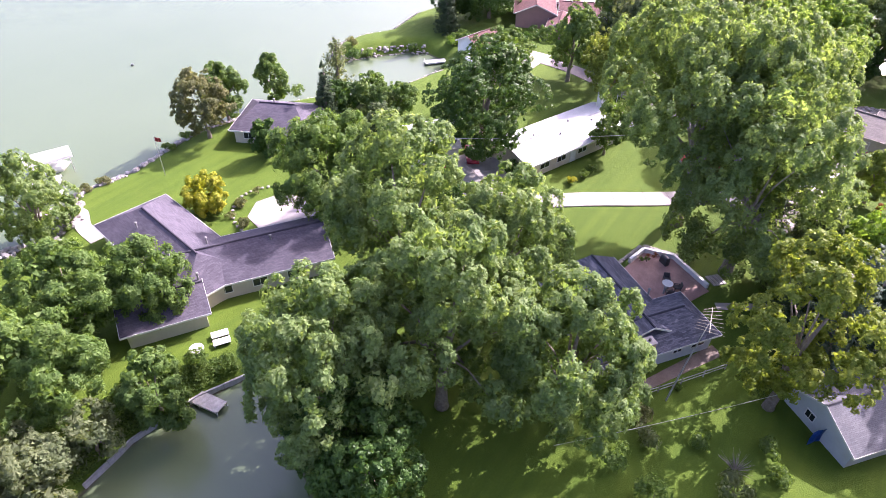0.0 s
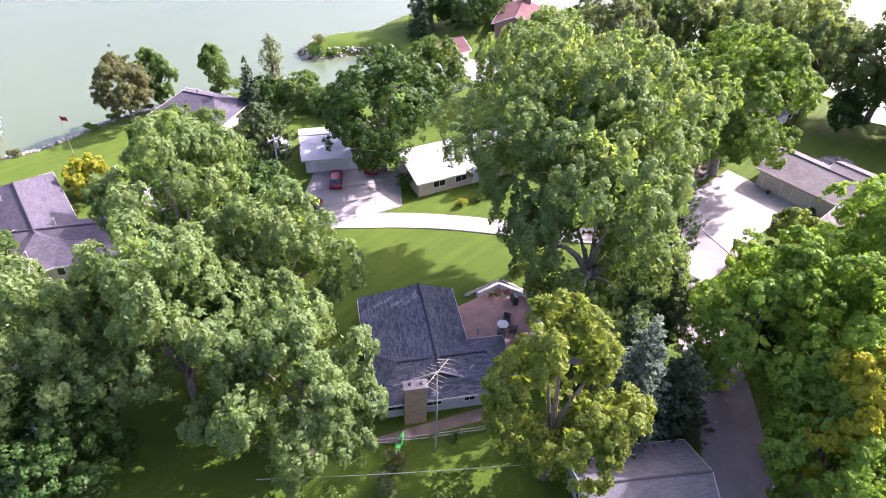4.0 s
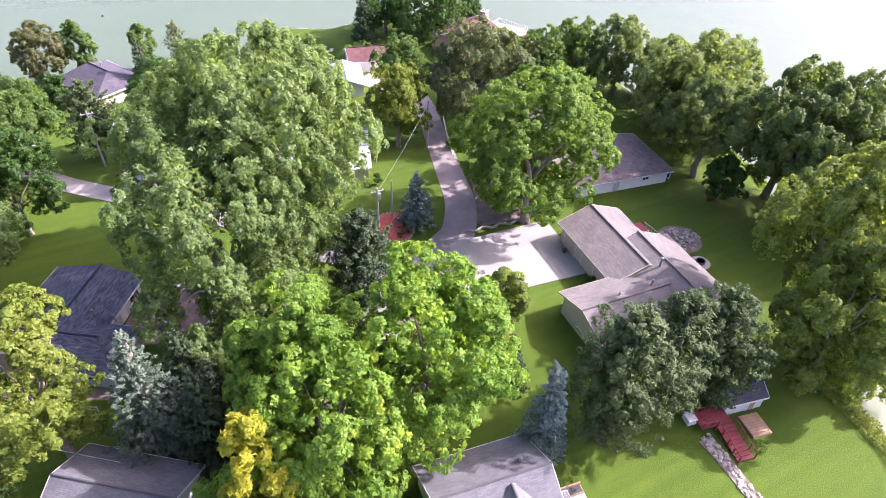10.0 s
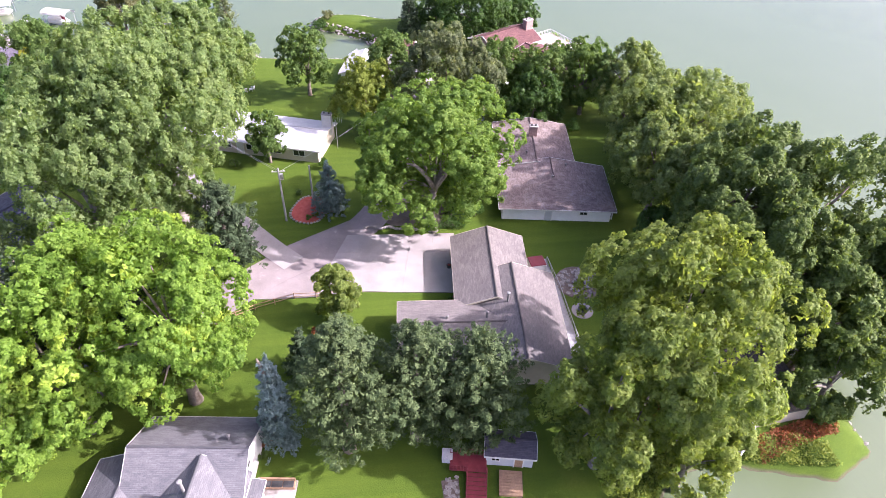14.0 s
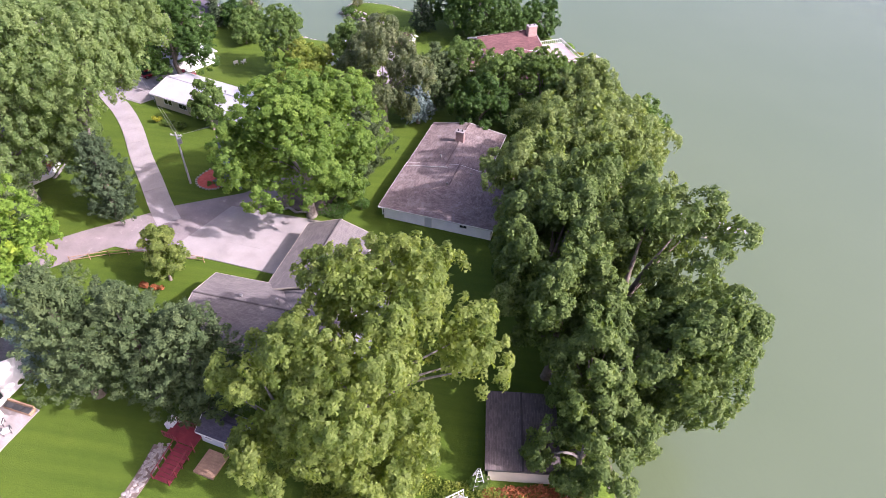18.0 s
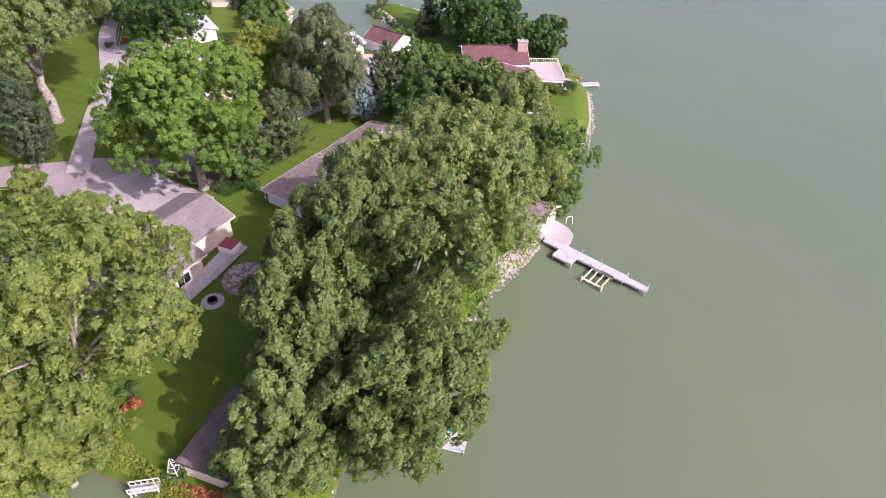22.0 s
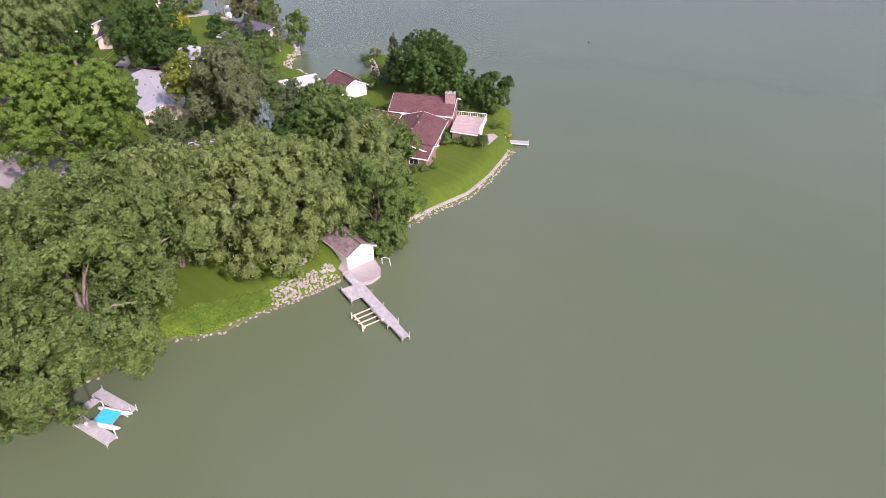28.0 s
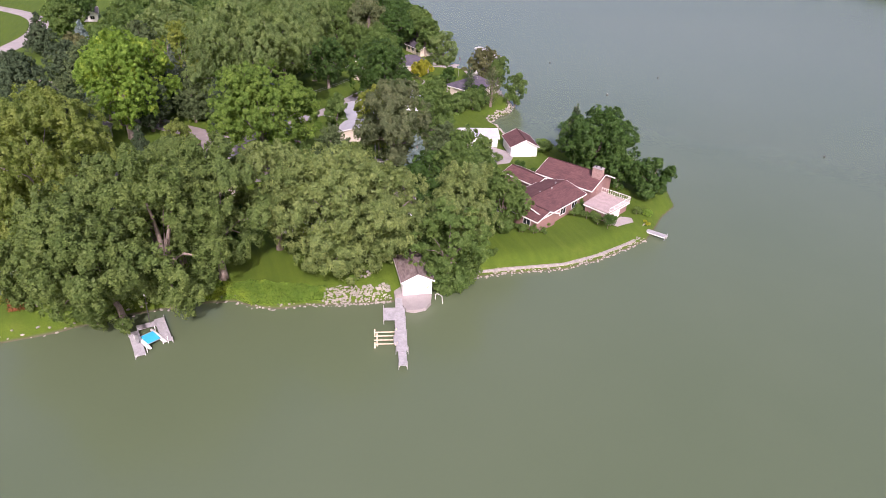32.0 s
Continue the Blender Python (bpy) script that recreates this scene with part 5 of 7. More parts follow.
bm = prismm([(37.4, 84.3), (39.8, 83.5), (41.5, 83.7), (42.1, 84.7), (42.0, 86.5), (40.9, 87.7), (38.8, 88.6)], -1.2, 0.5)
tagged(part("boat_ramp", bm, CONCRETE, None), "pale stained concrete apron before the boathouse", "ramp", kind="structure")
bm = prismm([(30.6, 84.2), (38.2, 83.0), (38.3, 84.2), (30.8, 85.3)], 0.2, 1.0)
tagged(part("path", bm, CONCRETE, None), "concrete walkway beside the boathouse", "path", kind="structure")
hose = thing("ladder_rail", 40.3, 88.6, 0.5, 20, "curved white handrail at the boathouse corner", "handrail")
part("rail", tube(bmesh.new(), [(0, 0, 0), (0, 0, 0.9), (0.3, 0.2, 1.05), (0.9, 0.5, 0.8), (1.1, 0.6, -0.9)], [0.05] * 5, 6), WHITE, hose)
fp = thing("fire_pit", 33.2, 79.6, gz(33.2, 79.6), 0, "ring of brown stones beside a small flagged patch", "fire pit")
for i in range(9):
    a = i * math.tau / 9
    o = new("stone", ROCKS[i % 6])
    o.parent = fp
    o.matrix_basis = Matrix.LocRotScale((0.9 * math.cos(a), 0.9 * math.sin(a), 0.2), Euler((0, 0, a)), (0.7, 0.5, 0.6))

raft = thing("raft_dock", 36.5, 49.5, 0, 11, "u-shaped grey plank dock round a small boat", "dock")
dock_part(raft, -2.6, 1.1, 3.2, 2.3, 0.5)
dock_part(raft, -1.0, -2.4, 4.6, -1.2, 0.5)
dock_part(raft, -2.2, -1.25, -1.1, 1.15, 0.5)
for x, y in ((3.1, 2.35), (-2.4, 2.35), (4.5, -2.45), (-0.9, -2.45)):
    post(raft, x, y, -1.5, 1.0)
cat = thing("catamaran", 38.3, 49.8, 0.3, 28, "small white catamaran with a turquoise trampoline on a lift", "boat")
for y in (-1.0, 1.0):
    smooth(part("hull", tube(bmesh.new(), [(-2.0, y, 0.25), (-1.4, y, 0.2), (0.9, y, 0.2), (1.7, y, 0.28), (2.1, y, 0.42)], [0.16, 0.26, 0.27, 0.18, 0.03], 10), WHITE, cat))
part("trampoline", boxm(-1.15, -0.85, 0.44, 0.95, 0.85, 0.5, 0.01), BLUE, cat)
for x in (-1.2, 1.0):
    part("cross_beam", tube(bmesh.new(), [(x, -1.15, 0.47), (x, 1.15, 0.47)], [0.06, 0.06], 8), METAL, cat)
for x, y in ((-1.7, -1.4), (-1.7, 1.4), (1.6, -1.4), (1.6, 1.4)):
    post(cat, x, y, -1.6, 0.8, 0.06, WHITE, "lift_leg")
wh = part("winch_wheel", tube(bmesh.new(), [(0, 0, -0.04), (0, 0, 0.04)], [0.55, 0.55], 18), METAL, cat)
wh.matrix_basis = pose(-0.6, -1.5, 0.8, 78, 0, 0)
lamp = thing("dock_lamp", 34.5, 49.6, 0.4, 0, "thin dark lamp post with a white globe", "lamp")
part("pole", tube(bmesh.new(), [(0, 0, -1.5), (0, 0, 3.6), (-0.1, 0.1, 4.4)], [0.06, 0.05, 0.04], 8), DARK, lamp)
bm = bmesh.new()
bmesh.ops.create_icosphere(bm, subdivisions=2, radius=0.24, matrix=Matrix.Translation((-0.1, 0.1, 4.6)))
smooth(part("globe", bm, WHITE, lamp))

rd = thing("dock", 26.7, 131.6, 0, 31.5, "short white dock below the brick house", "dock")
dock_part(rd, 3.6, -0.6, 8.2, 0.6, 0.7)
for x in (4.0, 8.1):
    for y in (-0.62, 0.62):
        post(rd, x, y, -1.4, 1.0)
part("ramp", boxm(-0.5, -0.7, 1.35, 3.7, 0.7, 1.5), CONCRETE, rd)
ld = thing("dock", -99.4, 104.9, 0, -80, "short weathered plank dock on the lagoon", "dock")
dock_part(ld, -0.6, -0.75, 2.6, 0.75, 0.6)
for x in (0.2, 2.5):
    for y in (-0.7, 0.7):
        post(ld, x, y, -1.4, 0.7, 0.07, WOOD_GREY)
nd = thing("dock", -18.0, 136.0, 0, -38, "low pale dock in the inlet", "dock")
dock_part(nd, 0, -0.8, 6.0, 0.8, 0.5)
for x in (0.2, 5.8):
    post(nd, x, 0.85, -1.4, 0.9)


def boat_canopy(x, y, ang, l, w, label):
    t = thing("boat_lift", x, y, 0, ang, label, "boat lift")
    bm = bmesh.new()
    n = 8
    rows = []
    for i in range(n + 1):
        a = math.pi * i / n
        rows.append([bm.verts.new((sx * l / 2, -math.cos(a) * w / 2, 2.5 + 0.75 * math.sin(a))) for sx in (-1, -0.85, 0.85, 1)])
    for r0, r1 in zip(rows, rows[1:]):
        for k in range(3):
            bm.faces.new((r0[k], r0[k + 1], r1[k + 1], r1[k]))
    bmesh.ops.solidify(bm, geom=bm.faces[:], thickness=0.05)
    part("canopy", bm, WHITE, t, "white fabric canopy")
    for sx in (-0.85, 0.85):
        for sy in (-1, 1):
            post(t, sx * l / 2, sy * w / 2 * 0.96, -1.6, 2.55, 0.06)
    for sy in (-1, 1):
        part("rail", tube(bmesh.new(), [(-l / 2, sy * w / 2, 2.5), (l / 2, sy * w / 2, 2.5)], [0.05, 0.05], 6), METAL, t)
    hull = tube(bmesh.new(), [(-l * 0.45, 0, 0.7), (-l * 0.2, 0, 0.65), (l * 0.2, 0, 0.65), (l * 0.42, 0, 0.85)], [0.7, 0.95, 0.9, 0.1], 10)
    part("boat_hull", hull, WHITE, t)
    return t


boat_canopy(-84.6, 157.5, -20, 6.4, 3.4, "boat lift with a white canopy off the west shore")
boat_canopy(-88.5, 151, -30, 4.2, 2.2, "small white covered boat lift beside the rocks")
boat_canopy(-110, 164.5, 10, 9.0, 4.5, "boat lift with a white canopy beside a far dock")
boat_canopy(-99.5, 164, 10, 6.0, 3.5, "second boat lift with a white canopy")
for X, Y in ((-54, 182), (-70, 214), (8, 205), (-98, 186)):
    b = thing("buoy", X, Y, 0, 0, "small dark mooring buoy on the lake", "buoy", "mooring buoys")
    bm = bmesh.new()
    bmesh.ops.create_icosphere(bm, subdivisions=2, radius=0.3, matrix=Matrix.Translation((0, 0, 0.1)))
    smooth(part("float", bm, DARK, b))
    part("ring", tube(bmesh.new(), [(0, 0, 0.3), (0, 0, 0.55)], [0.05, 0.05], 6), METAL, b)


# ---- fences, walls, rails ----
def rail_fence(pts, label, h=1.0, rails=2, material=None, gap=2.4, r=0.06):
    f = thing("fence", pts[0][0], pts[0][1], LAND, 0, label, "fence")
    at = Vector((pts[0][0], pts[0][1]))
    for a, b in zip(pts, pts[1:]):
        a, b = Vector(a) - at, Vector(b) - at
        n = max(1, round((b - a).length / gap))
        for i in range(n + 1):
            p = a.lerp(b, i / n)
            post(f, p.x, p.y, -0.3, h + 0.1, r, material or WOOD_GREY)
        for k in range(rails):
            z = h * (k + 1) / rails - 0.08
            part("rail", tube(bmesh.new(), [(a.x, a.y, z), (b.x, b.y, z)], [r * 0.75] * 2, 6), material or WOOD_GREY, f)
    return f


rail_fence([(-37.3, 55.6), (-33, 57.6), (-28.3, 59.0), (-20.2, 58.6)], "weathered split-rail fence along the forecourt", 1.0, 2, WOOD_BROWN)
rail_fence([(-10.4, 89.6), (-8, 96.5), (-5, 104), (-2.5, 108)], "low white board fence along the hedge", 0.9, 3, WHITE, 2.2)
rail_fence([(-77.5, 70.6), (-73, 67.2), (-66, 62.5)], "low wire fence behind the cottage", 0.9, 2, WOOD_GREY, 3)


def railing(parent, pts, z, h=0.95, material=None, gap=0.35):
    """Posts, top rail and balusters along a line; each is a part."""
    mat = material or DARK
    for a, b in zip(pts, pts[1:]):
        a, b = Vector(a), Vector(b)
        part("handrail", tube(bmesh.new(), [(a.x, a.y, z + h), (b.x, b.y, z + h)], [0.05, 0.05], 6), mat, parent)
        part("lower_rail", tube(bmesh.new(), [(a.x, a.y, z + 0.12), (b.x, b.y, z + 0.12)], [0.03, 0.03], 6), mat, parent)
        n = max(2, int((b - a).length / gap))
        for i in range(n + 1):
            p = a.lerp(b, i / n)
            part("baluster", boxm(p.x - 0.025, p.y - 0.025, z, p.x + 0.025, p.y + 0.025, z + h), mat, parent)


# terrace of the brick house
td = thing("terrace", 0, 0, 0, 0, "raised pink terrace with a white balustrade beside the brick house", "terrace")
PINK = surface("pink_paving", (0.3, 0.235, 0.225), (0.4, 0.32, 0.305), 1, 10, 0.8, 0.003)
DECKPTS = [(19.9, 130.4), (25.2, 133.2), (28.6, 126.2), (23.4, 124.2)]
part("floor", prismm(DECKPTS, 4.0, 4.25), PINK, td)
part("wall", prismm([(20.2, 130.2), (25.0, 132.8), (28.3, 126.3), (23.6, 124.5)], LAND - 0.2, 4.0), SID_RED, td)
part("fascia", prismm([(x + (x - 24.3) * 0.015, y + (y - 128.5) * 0.015) for x, y in DECKPTS], 3.78, 4.02), WHITE, td)
railing(td, [(19.9, 130.4), (25.2, 133.2), (28.6, 126.2)], 4.25, 0.9, WHITE, 0.45)
gd = part("garage_door", boxm(-1.2, -0.06, 0, 1.2, 0.06, 1.9, 0.01), WHITE, td)
gd.matrix_basis = pose(27.0, 129.0 + 0.1, LAND, 0, 0, -63)
sheet("path", [(26.9, 130.4), (28.9, 126.6), (30.2, 127.4), (29.4, 131.4), (28, 132)], CONCRETE, "pale concrete path down to the dock", "path", top=0.06)

# deck and rail along the ranch house
dk = thing("veranda", 0, 0, 0, 0, "narrow lakeside deck with a dark railing along the ranch house", "deck")
part("floor", prismm([(2.2, 62.6), (5.0, 62.2), (5.2, 56.0), (4.8, 43.0), (2.2, 43.0), (2.7, 56.4)], LAND + 0.35, LAND + 0.5), WOOD_GREY, dk)
railing(dk, [(4.9, 61.6), (5.1, 56.0), (4.7, 43.1), (2.4, 43.1)], LAND + 0.5, 0.95, WOOD_GREY, 0.5)
for x, y in ((4.9, 61.4), (5.0, 56), (4.85, 50), (4.6, 43.3)):
    post(dk, x, y, LAND - 0.2, LAND + 0.5, 0.08, WOOD_GREY)
ht = thing("hot_tub", 3.3, 60.9, LAND + 0.5, 4, "square hot tub with a dark red cover", "hot tub")
part("shell", boxm(-1.1, -1.0, 0, 1.1, 1.0, 0.85, 0.08), WHITE, ht)
part("cover", boxm(-1.05, -0.95, 0.86, 1.05, 0.95, 1.0, 0.05), WOOD_RED, ht)
rk = thing("rock_garden", 8.3, 57.7, LAND, 0, "round rockery of small grey stones on dark soil", "rock garden")
rgr = np.random.default_rng(5)
for i in range(130):
    a, r = rgr.uniform(0, math.tau), 3.0 * math.sqrt(rgr.uniform(0, 1))
    o = new("rock", ROCKS[i % 6])
    o.parent = rk
    s = rgr.uniform(0.22, 0.6)
    o.matrix_basis = Matrix.LocRotScale((r * math.cos(a), r * math.sin(a) * 0.85, 0.1 + 0.25 * (1 - r / 3)), Euler((0, 0, a * 3)), (s * 1.2, s, s * 0.8))
part("soil", tube(bmesh.new(), [(0, 0, -0.1), (0, 0, 0.08)], [3.2, 3.0], 20), SOIL, rk)
fp2 = thing("fire_pit", 7.2, 52.7, LAND, 0, "black ring fire pit on a rounded concrete pad", "fire pit")
part("pad", tube(bmesh.new(), [(0, 0, -0.1), (0, 0, 0.07)], [1.35, 1.35], 22), STAMPED, fp2)
part("ring", tube(bmesh.new(), [(0, 0, 0.07), (0, 0, 0.4), (0, 0, 0.4), (0, 0, 0.12)], [0.62, 0.62, 0.5, 0.5], 18), DARK, fp2)
for s in (-1, 1):
    pot = thing("planter", -8.3 + 0.1 * s, 59.4 + 3 * s, LAND + 0.1, 0, "dark round planter beside the garage door", "planter", "garage planters")
    part("pot", tube(bmesh.new(), [(0, 0, 0), (0, 0, 0.45)], [0.25, 0.36], 12), DARK, pot)
    part("plant", boxm(-0.2, -0.2, 0.42, 0.2, 0.2, 0.6, 0.08), MULCH, pot)

# forecourt of concrete slabs
fc = thing("forecourt", 0, 0, 0, 0, "wide pale concrete forecourt laid in large slabs", "pavement", kind="structure")
P00, P10, P11, P01 = Vector((-25.8, 60.0)), Vector((-7.6, 57.6)), Vector((-6.4, 69.4)), Vector((-21.4, 70.6))
for i in range(5):
    for j in range(3):
        q = []
        for u, v in ((i, j), (i + 1, j), (i + 1, j + 1), (i, j + 1)):
            u, v = u / 5, v / 3
            q.append(P00.lerp(P10, u).lerp(P01.lerp(P11, u), v))
        c = sum(q, Vector((0, 0))) / 4
        part("slab", prismm([tuple(c + (p - c) * 0.9975) for p in q], LAND - 0.1, LAND + 0.13), CONCRETE, fc)

# lawn island with mulch bed
ib = thing("flower_bed", -26.6, 77.2, LAND, 0, "oval bed of red mulch edged with stones in the lawn", "flower bed")
part("mulch", prismm([(2.6 * math.cos(a) * (1 + 0.15 * math.sin(2 * a)), 3.2 * math.sin(a)) for a in [k * math.tau / 18 for k in range(18)]], -0.1, 0.1), MULCH, ib)
for k in range(34):
    a = k * math.tau / 34
    o = new("edging_stone", ROCKS[k % 6])
    o.parent = ib
    o.matrix_basis = Matrix.LocRotScale((2.7 * math.cos(a) * (1 + 0.15 * math.sin(2 * a)), 3.3 * math.sin(a), 0.1), Euler((0, 0, a)), (0.5, 0.4, 0.4))
for dx, dy, w, h in ((0.8, -1.6, 1.3, 0.9), (1.6, -0.6, 1.2, 0.8), (-0.2, -2.3, 1.0, 0.7)):
    bush(-26.6 + dx, 77.2 + dy, w, h, L_SHRUB, "small green shrub in the mulch bed", n=260, leaf=0.2)
for X, Y, A, ln_ in ((-14.6, 71.4, -8, 8.5),):
    w = thing("stone_wall", X, Y, LAND, A, "low dry stone edging wall beside the forecourt", "stone wall")
    for k in range(26):
        o = new("stone", ROCKS[k % 6])
        o.parent = w
        o.matrix_basis = Matrix.LocRotScale((-ln_ / 2 + ln_ * k / 25, 0.25 * math.sin(k * 0.8), 0.22), Euler((0, 0, k)), (0.6, 0.5, 0.65))


# ---- poles and wires ----
def utility_pole(x, y, h, label, arm=True, lean=0.0):
    p = thing("utility_pole", x, y, LAND, 0, label, "utility pole")
    part("pole", tube(bmesh.new(), [(0, 0, -0.5), (lean * 0.5, 0, h / 2), (lean, 0, h)], [0.17, 0.14, 0.11], 10), WOOD_GREY, p)
    if arm:
        part("crossarm", boxm(lean - 0.9, -0.06, h - 0.6, lean + 0.9, 0.06, h - 0.46), WOOD_GREY, p)
        for s in (-0.75, 0, 0.75):
            part("insulator", cyl(bmesh.new(), lean + s, 0, h - 0.46, h - 0.3, 0.05), WHITE, p)
        part("transformer", cyl(bmesh.new(), lean + 0.32, 0.1, h - 1.9, h - 1.0, 0.24), METAL, p)
    return p


utility_pole(-29.9, 75, 9.0, "grey wooden utility pole with a transformer on the lawn")
utility_pole(-60.4, 109.8, 9.5, "grey wooden utility pole beside the parking court")
utility_pole(-12.8, 94.3, 8.5, "grey wooden utility pole beside the hedge", False)
utility_pole(-26.1, 79.1, 6.5, "dark bare post in the lawn island", False)


def wire(pts, sag, label, r=0.018):
    a, b = Vector(pts[0]), Vector(pts[1])
    o = thing("overhead_wire", a.x, a.y, a.z, 0, label, "wire")
    line = [(b - a) * t - Vector((0, 0, 4 * sag * t * (1 - t))) for t in [i / 10 for i in range(11)]]
    part("cable", tube(bmesh.new(), line, [r] * 11, 5), METAL, o)


wire(((-29.9, 75, 10.6), (-60.4, 109.8, 11.2)), 0.8, "sagging overhead wire between two poles")
wire(((-29.6, 75.3, 10.4), (-60.1, 110, 11.0)), 0.9, "second sagging overhead wire between two poles")
wire(((-29.9, 75, 10.6), (-12.8, 94.3, 10.4)), 0.5, "overhead wire along the lane")
wire(((-88, 72, 7.2), (-64, 52, 7.0)), 0.5, "overhead wire behind the cottage", 0.03)

mast = thing("antenna_mast", -73.5, 66.2, LAND, 0, "tall leaning television antenna on a wooden mast", "antenna")
part("mast", tube(bmesh.new(), [(0, 0, -0.4), (-0.6, -0.5, 6.5), (-1.4, -1.1, 13.2)], [0.1, 0.07, 0.04], 8), WOOD_GREY, mast)
boom = part("boom", tube(bmesh.new(), [(-3.0, -1.44, 13.2), (0.2, -0.76, 13.2)], [0.022, 0.022], 6), CREAM, mast)
for i in range(8):
    x = -2.9 + i * 0.42
    y = -0.8 + x * 0.21
    part("element", tube(bmesh.new(), [(x - 0.2 - 0.05 * i, y + 1.2 - 0.09 * i, 13.25), (x + 0.2 + 0.05 * i, y - 1.2 + 0.09 * i, 13.25)], [0.012, 0.012], 5), CREAM, boom)
an2 = thing("antenna_mast", -22.2, 93.6, 4.5, 0, "small rooftop television antenna on a thin mast", "antenna")
part("mast", tube(bmesh.new(), [(0, 0, -2.4), (0, 0, 3.0)], [0.05, 0.04], 6), METAL, an2)
for i in range(6):
    part("element", tube(bmesh.new(), [(-0.9 + i * 0.36, -0.9, 3.0), (-0.7 + i * 0.36, 0.9, 3.0)], [0.02, 0.02], 5), METAL, an2)
fl = thing("flagpole", -77, 140, gz(-77, 140), 0, "thin flagpole with a plain red and white flag", "flagpole")
part("pole", tube(bmesh.new(), [(0, 0, -0.3), (0, 0, 6.4)], [0.06, 0.035], 8), METAL, fl)
bm = bmesh.new()
rows = [[bm.verts.new((0.05 + 0.1 * i, 0.09 * math.sin(i * 1.3), 6.2 - 0.06 * i - k * 0.65)) for i in range(9)] for k in range(2)]
for i in range(8):
    bm.faces.new((rows[0][i], rows[1][i], rows[1][i + 1], rows[0][i + 1]))
bmesh.ops.solidify(bm, geom=bm.faces[:], thickness=0.015)
part("flag", bm, WOOD_RED, fl)


# ---- vehicles ----
def car(x, y, ang, paint, label, l=4.5, w=1.8, h=1.45, pickup=False):
    c = thing("car", x, y, LAND + 0.1, ang, label, "car")
    prof = [(-l / 2, 0.35), (-l / 2, 0.85), (-l / 2 + 0.25, 0.95), (-l * 0.34, 0.98), (l * 0.22, 0.95), (l / 2 - 0.12, 0.8), (l / 2, 0.6), (l / 2, 0.35)]
    bm = bmesh.new()
    sides = [[bm.verts.new((px, s * w / 2 * (0.96 if pz > 0.9 else 1), pz)) for px, pz in prof] for s in (-1, 1)]
    bm.faces.new(sides[0]), bm.faces.new(sides[1][::-1])
    n = len(prof)
    for i in range(n):
        bm.faces.new((sides[0][i], sides[1][i], sides[1][(i + 1) % n], sides[0][(i + 1) % n]))
    bmesh.ops.recalc_face_normals(bm, faces=bm.faces)
    bmesh.ops.bevel(bm, geom=bm.edges[:], offset=0.06, segments=2, affect="EDGES")
    smooth(part("body", bm, paint, c))
    x0, x1 = (-l * 0.12, l * 0.24) if pickup else (-l * 0.44, l * 0.22)
    top0, top1 = (x0 + 0.2, x1 - 0.55) if pickup else (x0 + 0.5, x1 - 0.7)
    bm = bmesh.new()
    lo = [bm.verts.new(v) for v in ((x0, -w * 0.46, 0.93), (x1, -w * 0.46, 0.93), (x1, w * 0.46, 0.93), (x0, w * 0.46, 0.93))]
    hi = [bm.verts.new(v) for v in ((top0, -w * 0.37, h), (top1, -w * 0.37, h), (top1, w * 0.37, h), (top0, w * 0.37, h))]
    for i in range(4):
        bm.faces.new((lo[i], lo[(i + 1) % 4], hi[(i + 1) % 4], hi[i]))
    bm.faces.new(hi)
    part("windows", bm, GLASS, c, "dark tinted windows")
    part("roof", boxm(top0 - 0.05, -w * 0.38, h - 0.02, top1 + 0.05, w * 0.38, h + 0.05, 0.03), paint, c)
    for sx in (-0.3, 0.31):
        for sy in (-1, 1):
            wl = part("wheel", tube(bmesh.new(), [(sx * l, sy * (w / 2 - 0.2), 0.33), (sx * l, sy * (w / 2 + 0.01), 0.33)], [0.33, 0.33], 16), RUBBER, c)
            part("rim", tube(bmesh.new(), [(sx * l, sy * (w / 2 - 0.02), 0.33), (sx * l, sy * (w / 2 + 0.025), 0.33)], [0.2, 0.2], 12), METAL, wl)
    for sy in (-0.62, 0.62):
        part("headlight", boxm(l / 2 - 0.1, sy - 0.2, 0.66, l / 2 + 0.015, sy + 0.2, 0.8, 0.02), WHITE, c)
        part("tail_light", boxm(-l / 2 - 0.015, sy - 0.18, 0.7, -l / 2 + 0.08, sy + 0.18, 0.86, 0.02), RED_CAR, c)
    for sy in (-1, 1):
        part("mirror", boxm(x1 - 0.55, sy * w / 2 - 0.1, 0.95, x1 - 0.4, sy * w / 2 + 0.1, 1.1, 0.02), paint, c)
    return c


car(-52.9, 107.2, 50, RED_CAR, "dark red car parked on the concrete court")
car(-46.3, 106.6, 38, RED_CAR, "red pickup truck parked in the shade of a maple", 5.2, 1.9, 1.75, True)


# ---- gardens and furniture ----
def chair(x, y, z, ang, label, material, cushion=None, group=""):
    c = thing("garden_chair", x, y, z, ang, label, "chair", group)
    part("seat", boxm(-0.36, -0.36, 0.32, 0.36, 0.36, 0.42, 0.02), cushion or material, c)
    b = part("backrest", boxm(-0.36, -0.05, 0, 0.36, 0.05, 0.6, 0.02), cushion or material, c)
    b.matrix_basis = pose(0, -0.36, 0.4, 14, 0, 0)
    for sx in (-0.36, 0.36):
        part("armrest", boxm(sx - 0.05, -0.38, 0.56, sx + 0.05, 0.34, 0.62), material, c)
        for sy in (-0.32, 0.3):
            part("leg", boxm(sx - 0.035, sy - 0.035, 0, sx + 0.035, sy + 0.035, 0.58), material, c)
    return c


